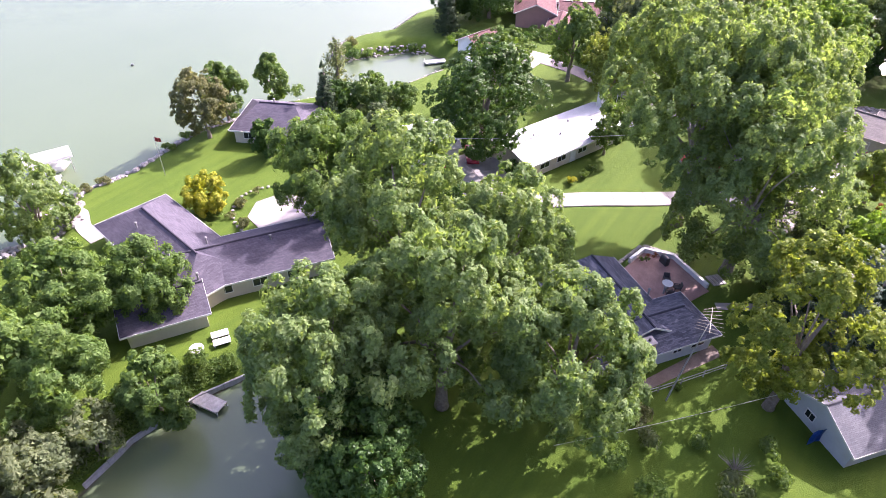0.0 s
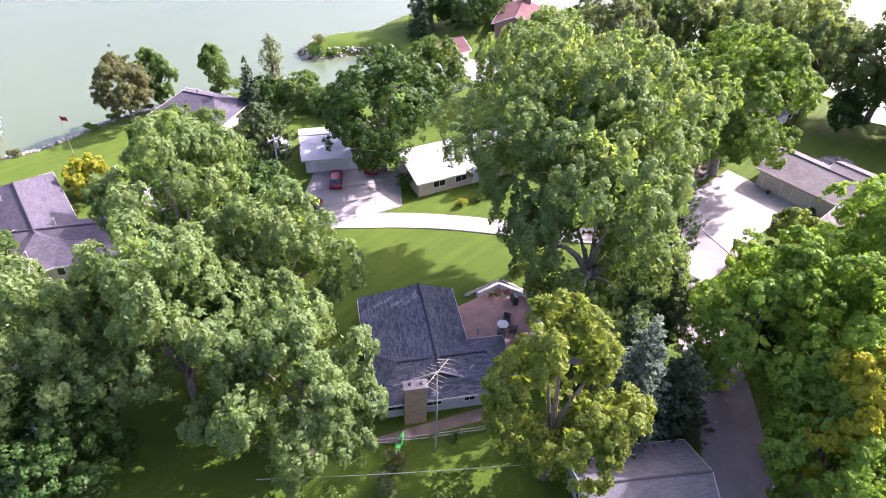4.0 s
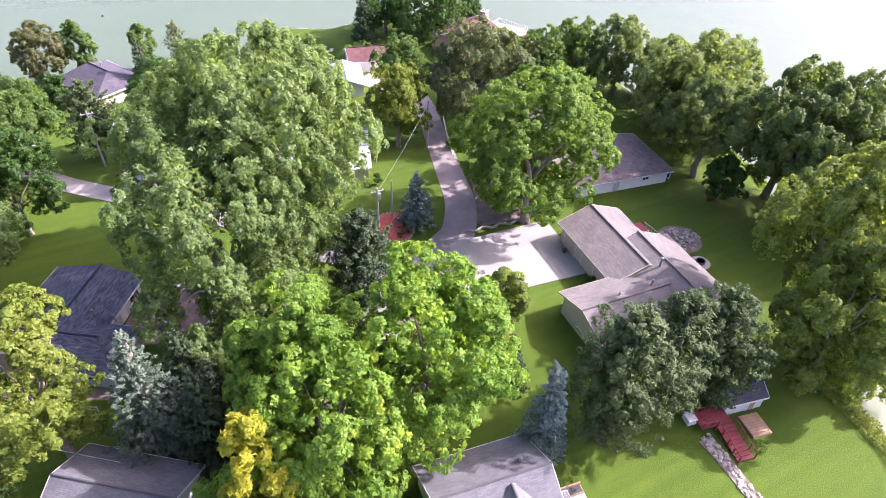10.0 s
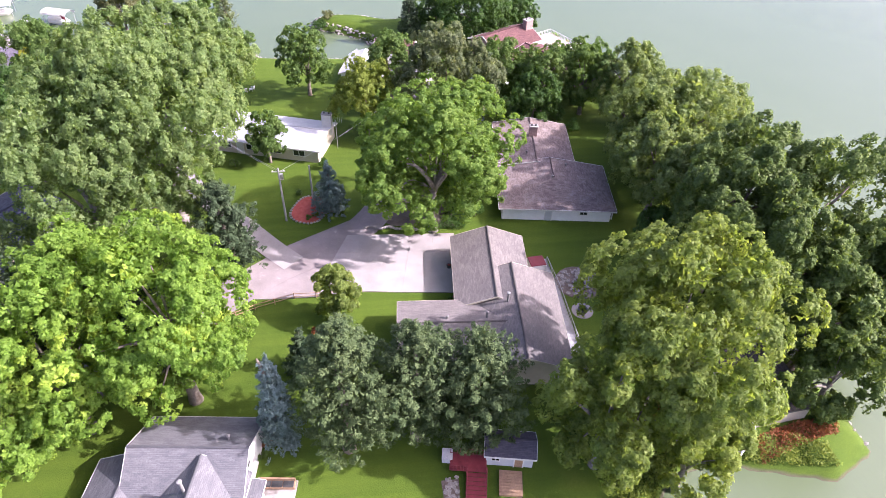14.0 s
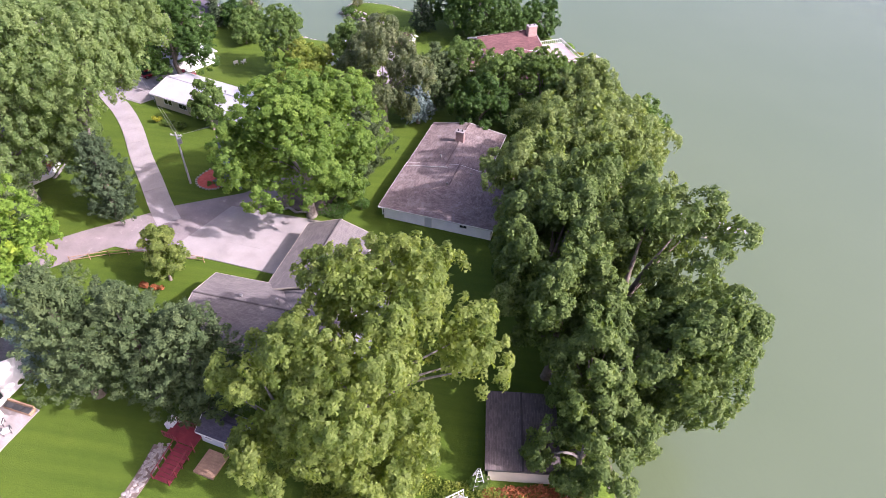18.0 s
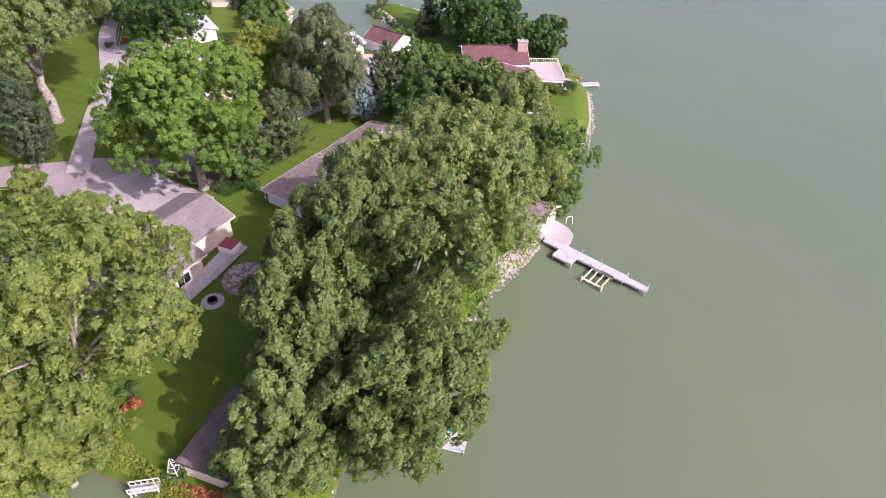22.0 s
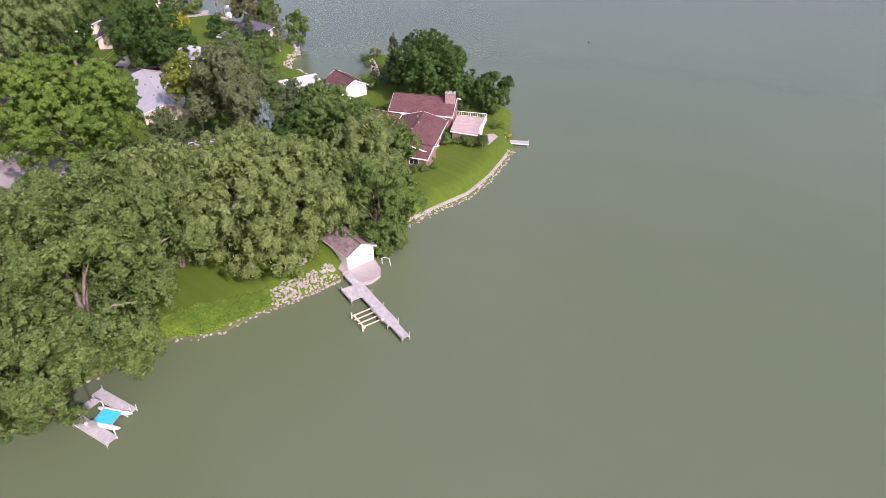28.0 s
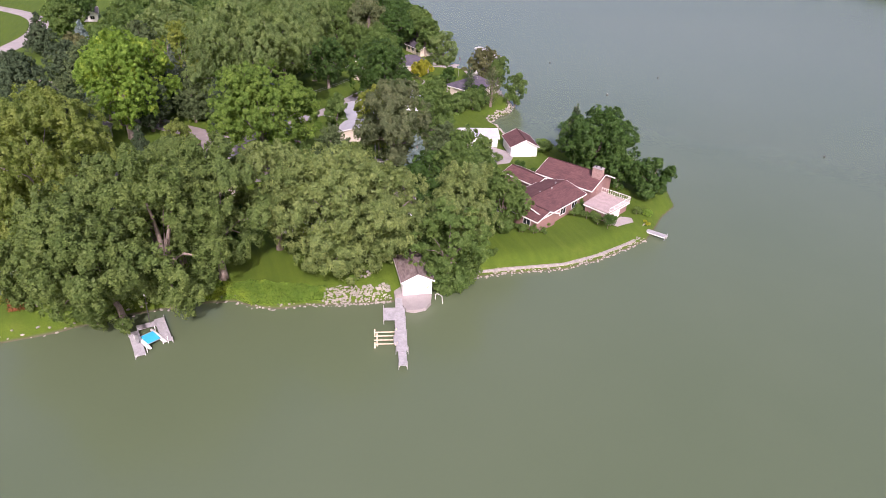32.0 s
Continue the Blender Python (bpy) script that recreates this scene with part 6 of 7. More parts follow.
def table(x, y, z, r, label, material, umbrella=None):
    t = thing("garden_table", x, y, z, 0, label, "table")
    part("tabletop", tube(bmesh.new(), [(0, 0, 0.7), (0, 0, 0.74)], [r, r], 20), material, t)
    part("pedestal", cyl(bmesh.new(), 0, 0, 0.03, 0.7, 0.06), DARK, t)
    part("foot", tube(bmesh.new(), [(0, 0, 0), (0, 0, 0.05)], [r * 0.45, r * 0.4], 14), DARK, t)
    return t


# terrace of the slate-roofed house
TE = LAND + 0.15
sheet("terrace", [(-31.0, 35.0), (-27.2, 34.2), (-28.4, 27.0), (-29.0, 22.5), (-33.4, 22.8), (-32.6, 30)], STAMPED, "pale stamped concrete terrace beside the house", "terrace", top=0.15)
chair(-29.9, 31.9, TE, 25, "low dark-framed lounge chair with pale cushions", DARK, WHITE, "terrace chairs")
chair(-28.6, 31.2, TE, 40, "low dark-framed lounge chair with pale cushions", DARK, WHITE, "terrace chairs")
chair(-30.6, 28.2, TE, -100, "low dark-framed lounge chair with pale cushions", DARK, WHITE, "terrace chairs")
table(-31.2, 30.6, TE, 0.6, "round pale terrace table", WHITE)
um = thing("umbrella", -31.4, 32.2, TE, 0, "closed pale garden umbrella on a round base", "umbrella")
part("base", tube(bmesh.new(), [(0, 0, 0), (0, 0, 0.12)], [0.3, 0.24], 14), DARK, um)
part("pole", cyl(bmesh.new(), 0, 0, 0.1, 2.3, 0.03), METAL, um)
part("canopy", tube(bmesh.new(), [(0, 0, 1.0), (0, 0, 1.3), (0, 0, 2.2), (0, 0, 2.4)], [0.16, 0.2, 0.1, 0.02], 10), WHITE, um)
sofa = thing("garden_sofa", -29.1, 33.9, TE, -8, "long brown wicker sofa with dark cushions", "sofa")
part("base", boxm(-1.7, -0.42, 0, 1.7, 0.42, 0.36, 0.04), WOOD_BROWN, sofa)
part("backrest", boxm(-1.7, 0.25, 0.36, 1.7, 0.42, 0.8, 0.04), WOOD_BROWN, sofa)
for k in range(3):
    part("cushion", boxm(-1.6 + k * 1.08, -0.4, 0.36, -0.58 + k * 1.08, 0.24, 0.5, 0.04), DARK, sofa)
tb = thing("cool_box", -29.2, 28.4, TE, 10, "turquoise cool box on the terrace", "box")
part("body", boxm(-0.4, -0.25, 0, 0.4, 0.25, 0.36, 0.03), BLUE, tb)
part("lid", boxm(-0.41, -0.26, 0.37, 0.41, 0.26, 0.44, 0.02), BLUE, tb)
gr = thing("grill", -30.6, 26.2, TE, 0, "round black kettle grill on thin legs", "grill")
part("bowl", tube(bmesh.new(), [(0, 0, 0.6), (0, 0, 0.75), (0, 0, 0.9), (0, 0, 1.05)], [0.14, 0.3, 0.3, 0.1], 14), DARK, gr)
for k in range(3):
    a = k * math.tau / 3
    part("leg", tube(bmesh.new(), [(0.3 * math.cos(a), 0.3 * math.sin(a), 0), (0.12 * math.cos(a), 0.12 * math.sin(a), 0.66)], [0.02, 0.02], 6), METAL, gr)

# red stair and bridge, play shed, wooden ramp, dry stone bed
rs = thing("deck_stair", -10.9, 31.7, LAND, -12, "red-stained wooden stair and landing with railings", "stair")
part("landing", boxm(-2.0, 1.0, 0.6, 1.6, 2.8, 0.75, 0.02), WOOD_RED, rs)
for k in range(9):
    part("step", boxm(-0.3, 0.9 - k * 0.42 - 0.4, 0.6 - k * 0.07, 1.6, 0.9 - k * 0.42, 0.68 - k * 0.07, 0.01), WOOD_RED, rs)
railing(rs, [(-2.0, 2.8), (1.6, 2.8)], 0.75, 0.9, WOOD_RED, 0.3)
railing(rs, [(-2.0, 1.0), (-0.3, 1.0)], 0.75, 0.9, WOOD_RED, 0.3)
for sx in (-0.3, 1.6):
    part("handrail", tube(bmesh.new(), [(sx, 1.0, 1.6), (sx, -2.9, 0.95)], [0.05, 0.05], 6), WOOD_RED, rs)
    for k in range(5):
        y = 0.9 - k * 0.95
        part("post", boxm(sx - 0.05, y - 0.05, -0.1, sx + 0.05, y + 0.05, 1.58 - (0.9 - y) * 0.166), WOOD_RED, rs)
sh = house_thing("play_shed", "small grey shed with a blue-grey roof and a little porch")
s1 = block(sh, -6.4, 34.4, -12, 4.6, 2.6, 4.1, 4.9, ROOF_A, SID_GREY, over=0.25)
door(sh, s1, "-y", -0.9, 0.8, 1.7, WOOD_BROWN)
window(sh, s1, "-y", 1.4, 3.1, 0.7, 0.6)
pl = thing("deck", -6.9, 31.3, LAND, -12, "low brown plank platform before the shed", "deck")
part("platform", boxm(-1.1, -1.4, 0, 1.1, 1.2, 0.3, 0.02), WOOD_BROWN, pl)
for k in range(8):
    part("plank", boxm(-1.12, -1.4 + k * 0.325, 0.3, 1.12, -1.4 + k * 0.325 + 0.3, 0.34), WOOD_BROWN, pl)
rb = thing("stone_bed", -13, 33, LAND, 0, "dry creek bed of grey and white stones in the lawn", "stone bed")
creek = bend([(0.3, -0.6), (0.2, -3), (-0.2, -6.5), (-0.9, -11), (-2.0, -18)], 3)
part("gravel", prismm(strip(creek, 1.7, 1.1), -0.1, 0.06), SOIL, rb)
cr_rng = np.random.default_rng(9)
for k in range(170):
    i = cr_rng.uniform(0, len(creek) - 1.01)
    p = Vector(creek[int(i)]).lerp(Vector(creek[int(i) + 1]), i % 1)
    o = new("stone", ROCKS[k % 6])
    o.parent = rb
    s = cr_rng.uniform(0.25, 0.6)
    o.matrix_basis = Matrix.LocRotScale((p.x + cr_rng.uniform(-0.7, 0.7), p.y + cr_rng.uniform(-0.4, 0.4), 0.1), Euler((0, 0, k)), (s, s * 0.8, s * 0.6))
bl = thing("garden_bench", -12.6, 34.8, LAND, -12, "pale wooden chest at the top of the stair", "box")
part("body", boxm(-0.5, -0.6, 0, 0.5, 0.6, 0.7, 0.03), WHITE, bl)
part("lid", boxm(-0.53, -0.63, 0.71, 0.53, 0.63, 0.78, 0.02), WHITE, bl)

# patio of the cottage
pt = thing("patio", 0, 0, 0, 0, "brown paved patio with low pale walls beside the cottage", "patio")
TERRA = surface("brown_paving", (0.22, 0.13, 0.11), (0.32, 0.2, 0.17), 0.8, 7, 0.85, 0.004)
PTS = [(-59.8, 77.9), (-52.6, 76.4), (-51.6, 73.0), (-55.0, 67.4), (-60.9, 69.9), (-63.2, 72.0)]
part("paving", prismm(PTS, LAND - 0.15, LAND + 0.08), TERRA, pt)
for (x0, y0), (x1, y1) in (((-55.6, 77.2), (-52.5, 76.6)), ((-52.5, 76.6), (-51.5, 73.0)), ((-51.5, 73.0), (-54.6, 67.8))):
    d = Vector((x1 - x0, y1 - y0))
    o = part("wall", boxm(0, -0.2, 0, d.length, 0.2, 0.7, 0.03), WHITE, pt)
    o.matrix_basis = pose(x0, y0, LAND, 0, 0, math.degrees(math.atan2(d.y, d.x)))
for k in range(4):
    o = part("step", boxm(-0.9, -0.2, 0, 0.9, 0.2, 0.16, 0.01), CONCRETE, pt)
    o.matrix_basis = pose(-53.0 + 0.35 * k, 67.8 - 0.3 * k, LAND - 0.05, 0, 0, 52)
for k in range(24):
    o = new("edging_stone", ROCKS[k % 6])
    o.parent = pt
    t = k / 23
    p = Vector((-56.5, 78.2)).lerp(Vector((-51.6, 77.2)), t * 2) if t < 0.5 else Vector((-51.4, 77)).lerp(Vector((-50.7, 72.6)), t * 2 - 1)
    o.matrix_basis = Matrix.LocRotScale((p.x, p.y, LAND + 0.15), Euler((0, 0, k)), (0.65, 0.5, 0.5))
table(-57.4, 71.8, LAND + 0.08, 0.65, "square-set pale patio table", WHITE)
chair(-58.4, 71.2, LAND + 0.08, -60, "dark patio chair beside the table", DARK, None, "patio chairs")
chair(-56.3, 72.2, LAND + 0.08, 120, "dark patio chair beside the table", DARK, None, "patio chairs")
chair(-57.0, 70.7, LAND + 0.08, 30, "dark patio chair beside the table", DARK, None, "patio chairs")
gr2 = thing("barbecue", -53.2, 73.6, LAND + 0.08, 60, "black covered barbecue against the patio wall", "grill")
part("cabinet", boxm(-0.6, -0.3, 0, 0.6, 0.3, 0.8, 0.03), DARK, gr2)
part("hood", tube(bmesh.new(), [(-0.5, 0, 0.86), (0.5, 0, 0.86)], [0.3, 0.3], 12), DARK, gr2)
for X, Y in ((-54.6, 76.2), (-53.6, 75.6), (-52.9, 75.0), (-54.2, 75.5)):
    bush(X, Y, 0.9, 0.8, L_RED if X > -54 else L_SHRUB, "potted flowering plants inside the patio wall", "potted_plant", 160, 0.16, "patio pots", LAND + 0.08)
sheet("flower_bed", [(-77.2, 71.2), (-76.2, 69.6), (-64.2, 63.2), (-63.4, 64.6)], SOIL, "reddish bare soil bed along the cottage wall", "flower bed", top=0.05)
ky = thing("kayak", -75.6, 68.9, LAND, 30, "lime green plastic kayak lying on the grass", "kayak")
smooth(part("hull", tube(bmesh.new(), [(-1.4, 0, 0.2), (-0.9, 0, 0.16), (0, 0, 0.17), (0.9, 0, 0.16), (1.4, 0, 0.22)], [0.03, 0.27, 0.34, 0.26, 0.03], 10), GREEN_PLASTIC, ky))
part("cockpit", tube(bmesh.new(), [(0, 0, 0.44), (0, 0, 0.52)], [0.26, 0.24], 12), DARK, ky)

# things round the other houses
for X, Y, A in ((-39.2, 115, 40), (-37.9, 115.7, 70)):
    chair(X, Y, LAND, A, "white slatted garden chair on the far lawn", WHITE, None, "lawn chairs")
ws = house_thing("shed", "small white garden shed with a pale roof")
block(ws, -56, 118.6, 20, 4.2, 3.2, 4.3, 5.0, ROOF_W, SID_WHITE, over=0.25)
fh = house_thing("house", "far low house with a dark roof among trees")
fb = block(fh, -112, 139.5, 10, 11, 7, 4.8, 6.4, ROOF_A, SID_TAN)
for s in (-3, 0, 3):
    window(fh, fb, "-y", s, 3.1, 1.4, 1.1)
fh2 = house_thing("house", "distant pale house beyond a road")
fb2 = block(fh2, -196, 22, 5, 18, 9, 5.2, 7.6, ROOF_D, SID_WHITE)
for s in (-5, 0, 5):
    window(fh2, fb2, "+x", s * 0.5, 3.1, 1.5, 1.2)
sheet("road", strip(bend([(-240, -30), (-205, 0), (-170, 8), (-140, 4), (-110, -6), (-90, -30)]), 6.5), CONCRETE, "distant pale concrete road between lawns")
sheet("road", strip(bend([(-110, -6), (-96, 14), (-84, 27), (-75, 33), (-66, 38.5)]), 5.5), ASPHALT, "grey-brown lane leading to the road", top=0.06)
sw = thing("seawall", 0, 0, 0, 0, "low grey timber retaining wall along the lagoon", "retaining wall")
for (x0, y0), (x1, y1) in zip(LAGOON[1:5], LAGOON[2:6]):
    d = Vector((x1 - x0, y1 - y0))
    n = max(1, int(d.length / 2.4))
    for i in range(n):
        o = part("board", boxm(0.02, -0.1, -1.0, d.length / n - 0.02, 0.1, 0.75), WOOD_GREY, sw)
        p = Vector((x0, y0)) + d * (i / n)
        o.matrix_basis = pose(p.x, p.y, 0, 0, 0, math.degrees(math.atan2(d.y, d.x)))
ac = thing("garden_furniture", -94.0, 107.6, LAND, -30, "pair of slatted white benches beside the house", "bench")
for k in range(2):
    part("seat", boxm(-0.9, -0.5 + k * 1.2, 0.35, 0.9, 0.4 + k * 1.2, 0.45), WHITE, ac)
    for sx in (-0.8, 0.8):
        part("leg", boxm(sx - 0.05, -0.4 + k * 1.2, 0, sx + 0.05, 0.3 + k * 1.2, 0.35), WHITE, ac)
dt = thing("garden_table", -96.4, 108.6, LAND, 0, "round white table beside the house", "table")
part("tabletop", tube(bmesh.new(), [(0, 0, 0.7), (0, 0, 0.75)], [0.75, 0.75], 18), WHITE, dt)
part("pedestal", cyl(bmesh.new(), 0, 0, 0, 0.7, 0.07), METAL, dt)
ps = thing("swing_set", 11.2, 113.4, LAND, 20, "small swing set with a white seat on the lawn", "swing")
for sx in (-1.3, 1.3):
    for sy in (-0.8, 0.8):
        part("leg", tube(bmesh.new(), [(sx, sy, 0), (sx, 0, 2.1)], [0.05, 0.05], 6), DARK, ps)
part("top_bar", tube(bmesh.new(), [(-1.4, 0, 2.1), (1.4, 0, 2.1)], [0.06, 0.06], 8), DARK, ps)
part("seat", boxm(-0.8, -0.25, 0.45, 0.8, 0.25, 0.52), WHITE, ps)
part("backrest", boxm(-0.8, 0.22, 0.52, 0.8, 0.28, 1.0), WHITE, ps)
for sx in (-0.75, 0.75):
    part("chain", tube(bmesh.new(), [(sx, 0, 0.5), (sx, 0, 2.1)], [0.015, 0.015], 5), METAL, ps)
dfx = thing("deck", 27.4, 47.6, 1.2, -8, "round weathered wooden deck with a white railing above the water", "deck")
part("floor", prismm([(2.1 * math.cos(k * math.tau / 10), 3.2 * math.sin(k * math.tau / 10)) for k in range(10)], 0.9, 1.1), WOOD_GREY, dfx)
railing(dfx, [(2.1 * math.cos(k * math.tau / 10), 3.2 * math.sin(k * math.tau / 10)) for k in range(-3, 4)], 1.1, 0.9, WHITE, 0.4)
for k in range(5):
    a = k * math.tau / 5
    post(dfx, 1.6 * math.cos(a), 2.6 * math.sin(a), -1.2, 0.9, 0.1, WOOD_GREY)
bp = thing("tarpaulin_heap", -70.3, 53.0, LAND, -38, "bright blue tarpaulin against the garage wall", "tarpaulin")
bm = bmesh.new()
g = [[bm.verts.new((i * 0.5 - 0.75, 0.2 + 0.06 * math.sin(i * 2 + k), 1.9 - k * 0.5 + 0.1 * math.sin(i))) for i in range(4)] for k in range(5)]
for k in range(4):
    for i in range(3):
        bm.faces.new((g[k][i], g[k + 1][i], g[k + 1][i + 1], g[k][i + 1]))
bmesh.ops.solidify(bm, geom=bm.faces[:], thickness=0.03)
part("sheet", bm, surface("blue_tarpaulin", (0.01, 0.08, 0.4), (0.02, 0.12, 0.5), 2, 14, 0.45, 0.003), bp)

# ---- shrubs ----
ROUND = "clipped rounded green shrub beside the brick house"
for X, Y, W_, H_, M_ in ((21.6, 124.6, 2.4, 1.9, L_DARK), (23, 123, 2.3, 1.8, L_MID), (24.4, 121.8, 2.2, 1.7, L_MID), (26, 123.4, 2.2, 1.8, L_MID), (27.4, 124.4, 2.2, 1.8, L_MID), (29.6, 126.2, 2.4, 2.4, L_DARK),
                         (27.2, 109, 2.4, 1.6, L_MID), (28.4, 111.2, 1.9, 1.6, L_MID), (29.2, 113, 1.6, 1.3, L_MID), (27.2, 136, 2.6, 1.2, L_MAP), (29.5, 134.6, 1.6, 1.0, L_YEL), (-10.8, 134, 3.0, 2.0, L_MAP),
                         (18.6, 108.6, 2.2, 1.6, L_DARK), (20.5, 109.4, 1.8, 1.4, L_MID), (3.2, 121.6, 2.6, 2.0, L_DARK), (0.5, 122.5, 2.8, 2.2, L_DARK), (5.4, 123.6, 2.4, 2.0, L_DARK), (-4, 119.5, 3, 2.4, L_MID)):
    bush(X, Y, W_, H_, M_, ROUND, n=int(260 * W_), leaf=0.26, group="clipped shrubs")
SH = "loose green garden shrub on the lawn edge"
for X, Y, W_, H_, M_ in ((-25.4, 148.9, 3.6, 2.6, L_DARK), (-23.4, 150.6, 3.2, 2.2, L_BROWN), (-22.5, 147.6, 2.6, 1.8, L_MID), (-14.5, 141.4, 2.4, 1.8, L_MID), (-47, 143, 2.8, 3.4, L_MID), (-85, 129.5, 2.4, 1.0, L_SHRUB),
                         (-82, 125, 2.0, 1.0, L_SHRUB), (-83.6, 145, 2.4, 1.1, L_BROWN), (-86, 145.6, 2.2, 1.0, L_BROWN), (-79, 126.5, 2.6, 1.2, L_SHRUB), (-78.4, 121.6, 1.8, 1.0, L_BROWN), (-75.5, 125, 2.2, 0.9, L_BROWN),
                         (-72, 145.6, 2.2, 1.3, L_SHRUB), (-68, 146.8, 2.0, 1.3, L_MID), (-62, 146.6, 2.0, 1.2, L_BROWN), (-92, 147, 2.4, 1.8, L_GREY), (-89.5, 149, 2.2, 1.6, L_GREY), (-88, 146.3, 1.8, 1.0, L_SHRUB),
                         (-83.5, 68, 3.4, 3.0, L_MID), (-79.5, 66.2, 3.0, 2.6, L_GREY), (-77.4, 67.6, 2.4, 1.8, L_BROWN), (-76.5, 62, 2.6, 1.4, L_SHRUB), (-80, 58, 3.2, 2.0, L_GREY), (-85, 63.5, 3.5, 3.0, L_MID),
                         (-74, 56.5, 2.6, 1.6, L_SHRUB), (-76, 55, 2.6, 1.4, L_SHRUB), (-71.5, 66.0, 1.2, 0.8, L_SHRUB), (-97, 107.5, 2.6, 1.8, L_SHRUB), (-101, 108, 3.0, 2.0, L_SHRUB), (-105, 109, 3.0, 2.0, L_SHRUB),
                         (-43.5, 91.2, 1.8, 1.4, L_YEL), (-41, 90.5, 2.0, 1.2, L_SHRUB), (-38.5, 90, 1.8, 1.2, L_SHRUB), (-24.6, 88, 1.8, 1.8, L_DARK), (-46.6, 99.4, 2.8, 2.6, L_DARK), (-28, 81, 1.4, 1.0, L_SHRUB),
                         (-59.4, 101.5, 2.0, 1.2, L_BROWN), (-58.6, 104.5, 1.8, 1.4, L_RED), (-45, 97.8, 1.6, 1.4, L_RED), (-23.6, 52.9, 1.6, 0.9, L_RED), (-25.4, 53.2, 1.5, 0.8, L_RED), (-2.6, 73.2, 2.4, 2.0, L_DARK),
                         (-8.5, 56.2, 1.6, 1.0, L_DARK), (-7.6, 55.4, 1.4, 1.0, L_BROWN), (-11, 54.8, 1.6, 0.8, L_SHRUB), (8.6, 38.6, 2.2, 1.4, L_SHRUB), (10.2, 37.4, 2.0, 1.1, L_RED), (6.5, 37.6, 2.2, 1.6, L_MAP),
                         (12, 35.6, 2.2, 1.2, L_REED), (-30.8, 37.2, 1.4, 1.0, L_SHRUB), (-30.2, 38.4, 1.2, 0.8, L_RED), (27.5, 33.5, 2.0, 1.2, L_SHRUB), (19, 33.6, 2.4, 1.2, L_SHRUB), (31.6, 79, 1.4, 0.5, L_SHRUB),
                         (34.2, 77.8, 1.6, 0.6, L_MAP), (33, 101.5, 1.8, 1.0, L_SHRUB), (-9.4, 92, 2.4, 2.0, L_DARK), (-2, 108, 2.6, 2.0, L_DARK), (19, 95, 3, 2.5, L_DARK), (17, 98.5, 3, 3, L_DARK)):
    bush(X, Y, W_, H_, M_, SH, n=int(220 * W_), leaf=0.28)
dead = thing("shrub", -77.6, 58.4, LAND, 0, "leafless grey twiggy shrub beside a frame", "shrub")
dr = np.random.default_rng(12)
for k in range(60):
    a, e = dr.uniform(0, math.tau), dr.uniform(0.5, 1.3)
    L_ = dr.uniform(1.2, 2.4)
    d = Vector((math.cos(a) * math.cos(e), math.sin(a) * math.cos(e), math.sin(e)))
    part("twig", tube(bmesh.new(), [(0, 0, 0), d * L_ * 0.5 + Vector((0, 0, 0.1)), d * L_], [0.03, 0.02, 0.006], 4), BARK_PALE, dead)



# ---- slabs of the concrete court and drive ----
def slab_grid(parent, corners, nu, nv, z0, z1, material):
    a, b, c, d = [Vector(p) for p in corners]
    for i in range(nu):
        for j in range(nv):
            q = [a.lerp(b, u / nu).lerp(d.lerp(c, u / nu), v / nv) for u, v in ((i, j), (i + 1, j), (i + 1, j + 1), (i, j + 1))]
            m = sum(q, Vector((0, 0))) / 4
            part("slab", prismm([tuple(m + (p - m) * 0.985) for p in q], z0, z1), material, parent)


court = thing("parking_court", 0, 0, 0, 0, "concrete slabs of the parking court with dark joints", "pavement", kind="structure")
slab_grid(court, [(-59.2, 99.8), (-50.0, 96.8), (-45.0, 104.6), (-54.4, 111.2)], 3, 3, LAND - 0.1, LAND + 0.14, CONCRETE)
lane = thing("drive_slabs", 0, 0, 0, 0, "poured concrete slabs of the driveway", "pavement", kind="structure")
mid = line_points(bend([(-34.4, 72.5), (-37, 75.7), (-41, 80.6), (-46.5, 88), (-51.0, 93.0)]), 3.0)
for (x0, y0, a0), (x1, y1, a1) in zip(mid, mid[1:]):
    n0, n1 = Vector((-math.sin(a0), math.cos(a0))) * 1.62, Vector((-math.sin(a1), math.cos(a1))) * 1.62
    p0, p1 = Vector((x0, y0)), Vector((x1, y1))
    q = [p0 - n0, p1 - n1, p1 + n1, p0 + n0]
    m = sum(q, Vector((0, 0))) / 4
    part("slab", prismm([tuple(m + (p - m) * 0.985) for p in q], LAND - 0.1, LAND + 0.15), CONCRETE, lane)

# clipped shrubs round the brick house and beside the boathouse
for X, Y, W, H in ((21.3, 125.5, 2.0, 2.0), (23.8, 125.6, 2.0, 1.7), (26.1, 125.0, 2.0, 1.6), (28.4, 124.3, 2.0, 1.6), (27.5, 109.6, 2.2, 1.9), (27.5, 112.3, 1.6, 1.5), (26.7, 114.6, 1.5, 1.4), (26.8, 133.9, 1.9, 1.5), (-10.0, 134.7, 3.0, 2.4)):
    bush(X, Y, W, H, L_SHRUB, "rounded clipped shrub beside the brick house", n=900, leaf=0.2, group="clipped shrubs")
bush(30.4, 125.1, 2.6, 2.8, L_DARK, "tall dark clipped evergreen beside the terrace", n=1400, leaf=0.2)
for X, Y, W, H in ((35.4, 90.8, 5.0, 5.0), (38.0, 91.6, 4.0, 4.2), (36.8, 94.4, 4.6, 4.6), (33.6, 93.0, 4.6, 5.2)):
    bush(X, Y, W, H, L_MID, "dense green shrub beside the boathouse", n=3200, leaf=0.3, group="shore shrubs")
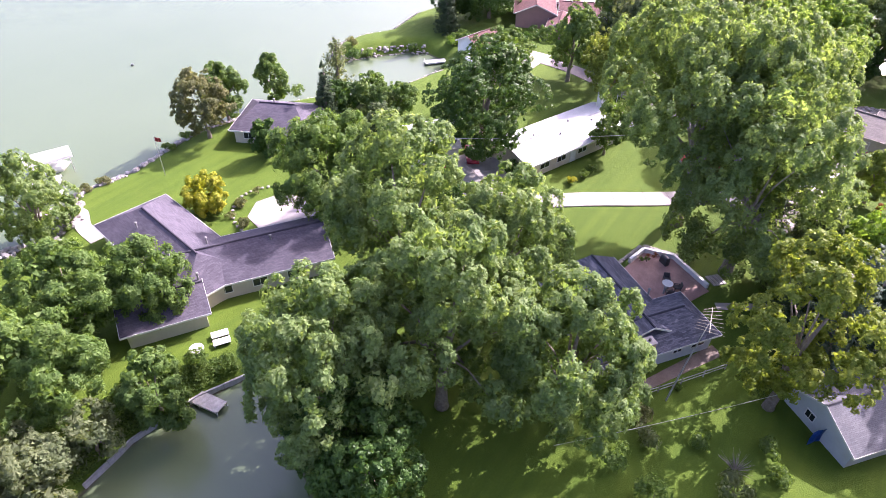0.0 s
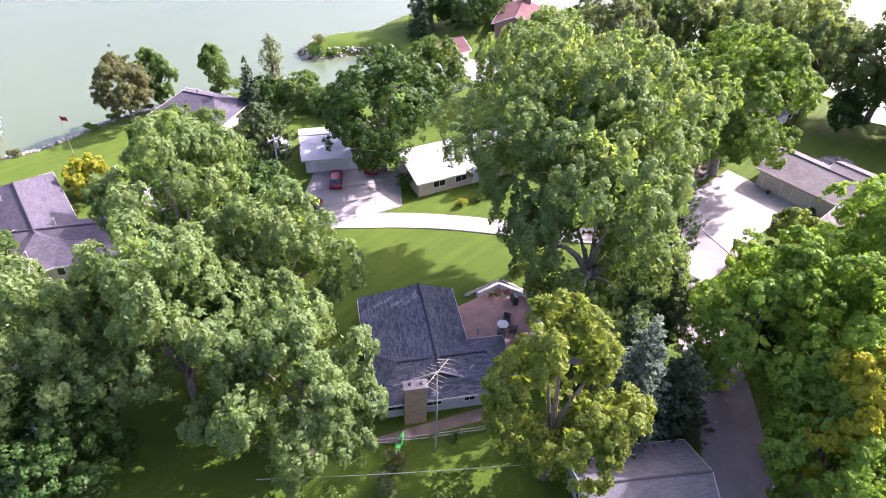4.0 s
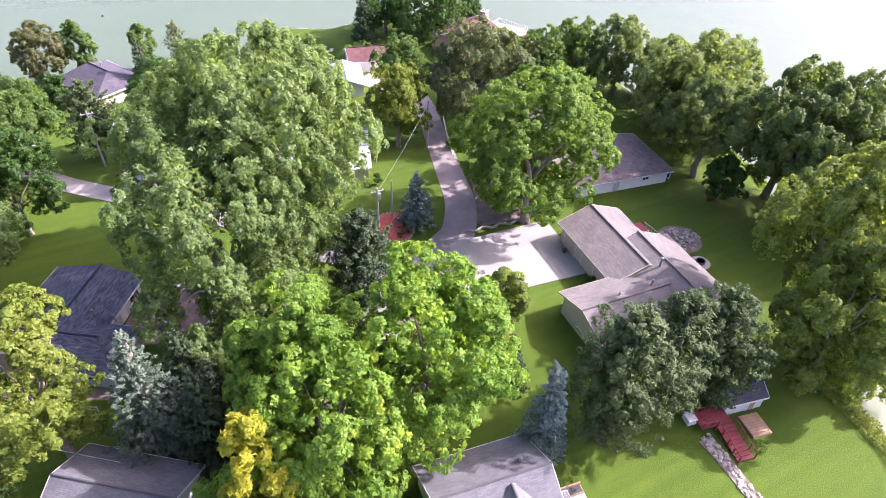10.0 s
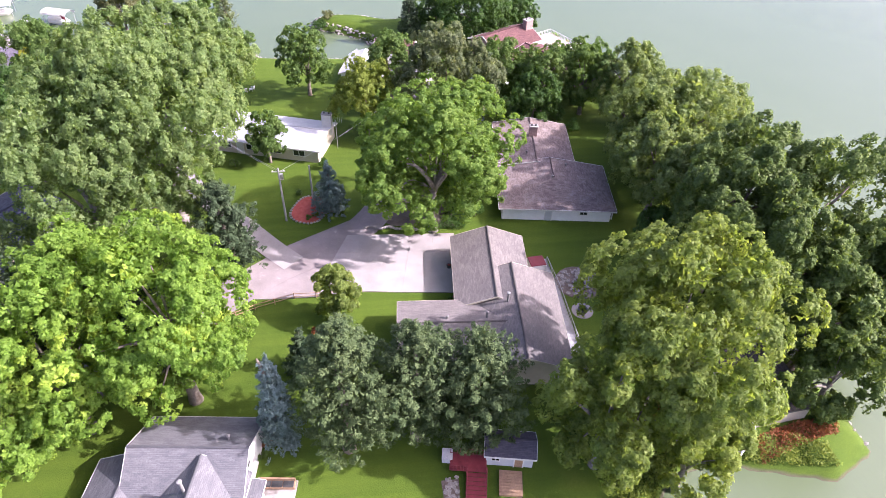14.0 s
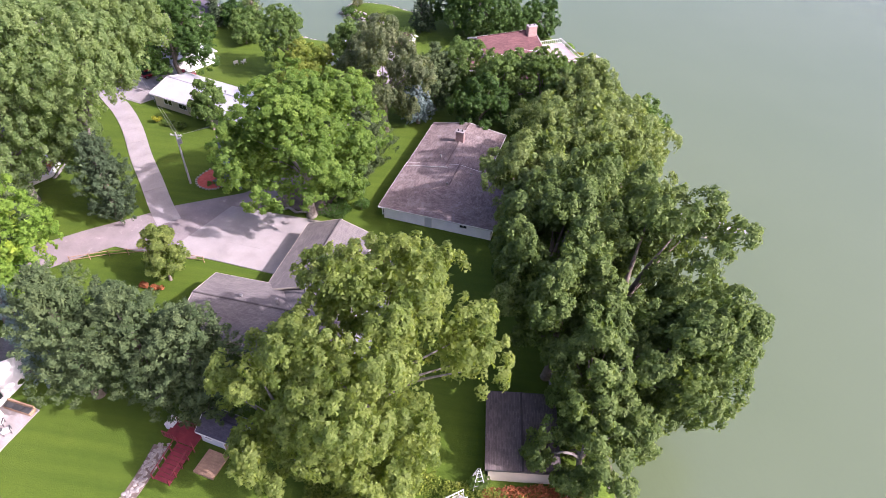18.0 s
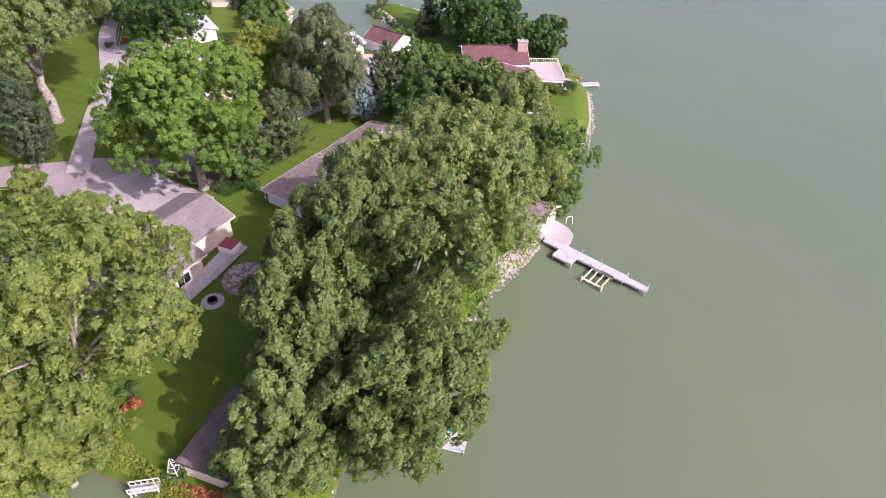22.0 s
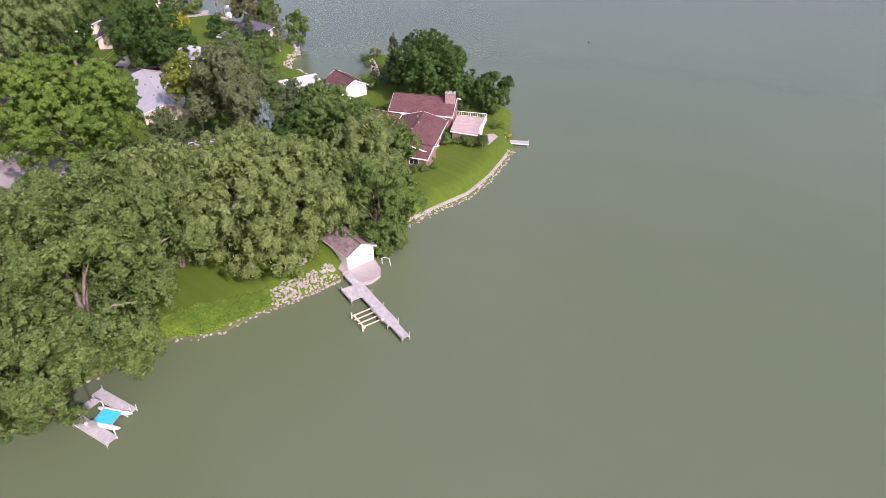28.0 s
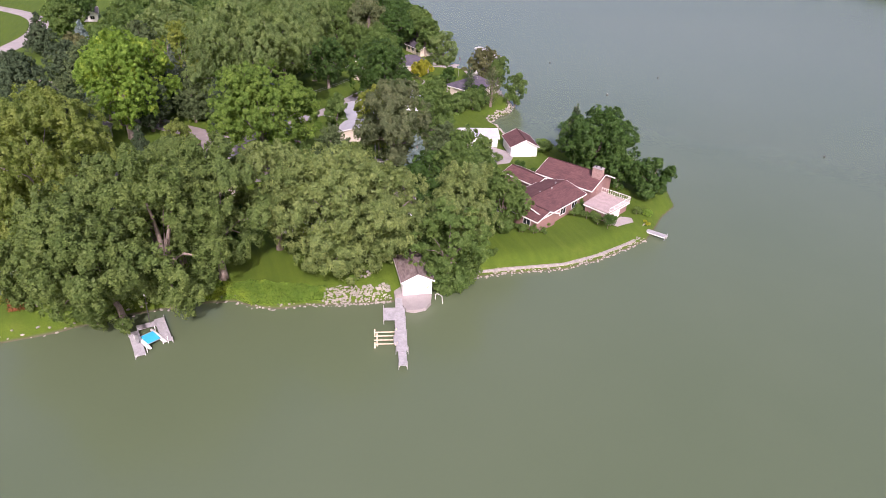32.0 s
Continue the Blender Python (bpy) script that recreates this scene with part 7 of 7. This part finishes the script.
# low planting and stones round the turning circle
for X, Y, W, H in ((-79.3, 121.5, 1.6, 1.0), (-78.4, 124.2, 1.5, 0.9), (-75.6, 125.8, 1.4, 0.9), (-72.3, 125.6, 1.5, 1.0), (-79.4, 118.8, 1.3, 0.8)):
    bush(X, Y, W, H, L_BROWN, "low bronze shrub in the bed round the turning circle", n=320, leaf=0.18, group="bed shrubs")
for k in range(22):
    a = 0.9 + k * 0.13
    o = new("edging_stone", PALE_ROCKS[k % 6])
    o.matrix_basis = Matrix.LocRotScale((-73.6 + 6.2 * math.cos(a), 118.6 + 8.2 * math.sin(a), LAND + 0.15), Euler((0, 0, a)), (0.6, 0.5, 0.45))
    tagged(o, "pale edging stone beside the turning circle", "stone", "edging stones")


# low mortared wall at the foot of the brick house's lawn
low = thing("sea_wall", 0, 0, 0, 0, "low mortared grey stone wall at the foot of the lawn", "retaining wall")
foot = line_points([(34.6, 91.2), (34.9, 96.2), (35.5, 102.9), (36.9, 112.6), (35.9, 119.8), (33.9, 127), (32.3, 131.8)], 1.9)
for (x0, y0, a0), (x1, y1, a1) in zip(foot, foot[1:]):
    d = math.hypot(x1 - x0, y1 - y0)
    part("block", boxm(0.01, -0.22, -0.6, d - 0.01, 0.22, 0.78, 0.04), ROCK_PALE, low).matrix_basis = pose(x0, y0, 0, 0, 0, math.degrees(math.atan2(y1 - y0, x1 - x0)))

# small white railed footbridge at the marsh bank
fb_ = thing("footbridge", 16.9, 31.6, 0.9, 35, "small white railed footbridge at the marsh bank", "bridge")
part("deck", boxm(-1.3, -0.4, 0.5, 1.3, 0.4, 0.6, 0.02), WOOD_GREY, fb_)
railing(fb_, [(-1.3, -0.4), (1.3, -0.4)], 0.6, 0.7, WHITE, 0.5)
railing(fb_, [(-1.3, 0.4), (1.3, 0.4)], 0.6, 0.7, WHITE, 0.5)
for x in (-1.2, 1.2):
    for y in (-0.35, 0.35):
        post(fb_, x, y, -1.4, 0.5, 0.07, WHITE)
trellis = thing("garden_obelisk", 19.0, 33.6, gz(19.0, 33.6), 20, "open white metal obelisk frame beside the cabin", "obelisk")
for sx in (-0.6, 0.6):
    for sy in (-0.6, 0.6):
        part("leg", tube(bmesh.new(), [(sx, sy, -0.1), (sx * 0.5, sy * 0.5, 1.6), (sx * 0.15, sy * 0.15, 2.6)], [0.035] * 3, 6), WHITE, trellis)
for z, r in ((0.5, 0.52), (1.1, 0.4), (1.7, 0.28)):
    for a, b in (((-r, -r), (r, -r)), ((r, -r), (r, r)), ((r, r), (-r, r)), ((-r, r), (-r, -r))):
        part("hoop", tube(bmesh.new(), [(*a, z), (*b, z)], [0.025] * 2, 6), WHITE, trellis)
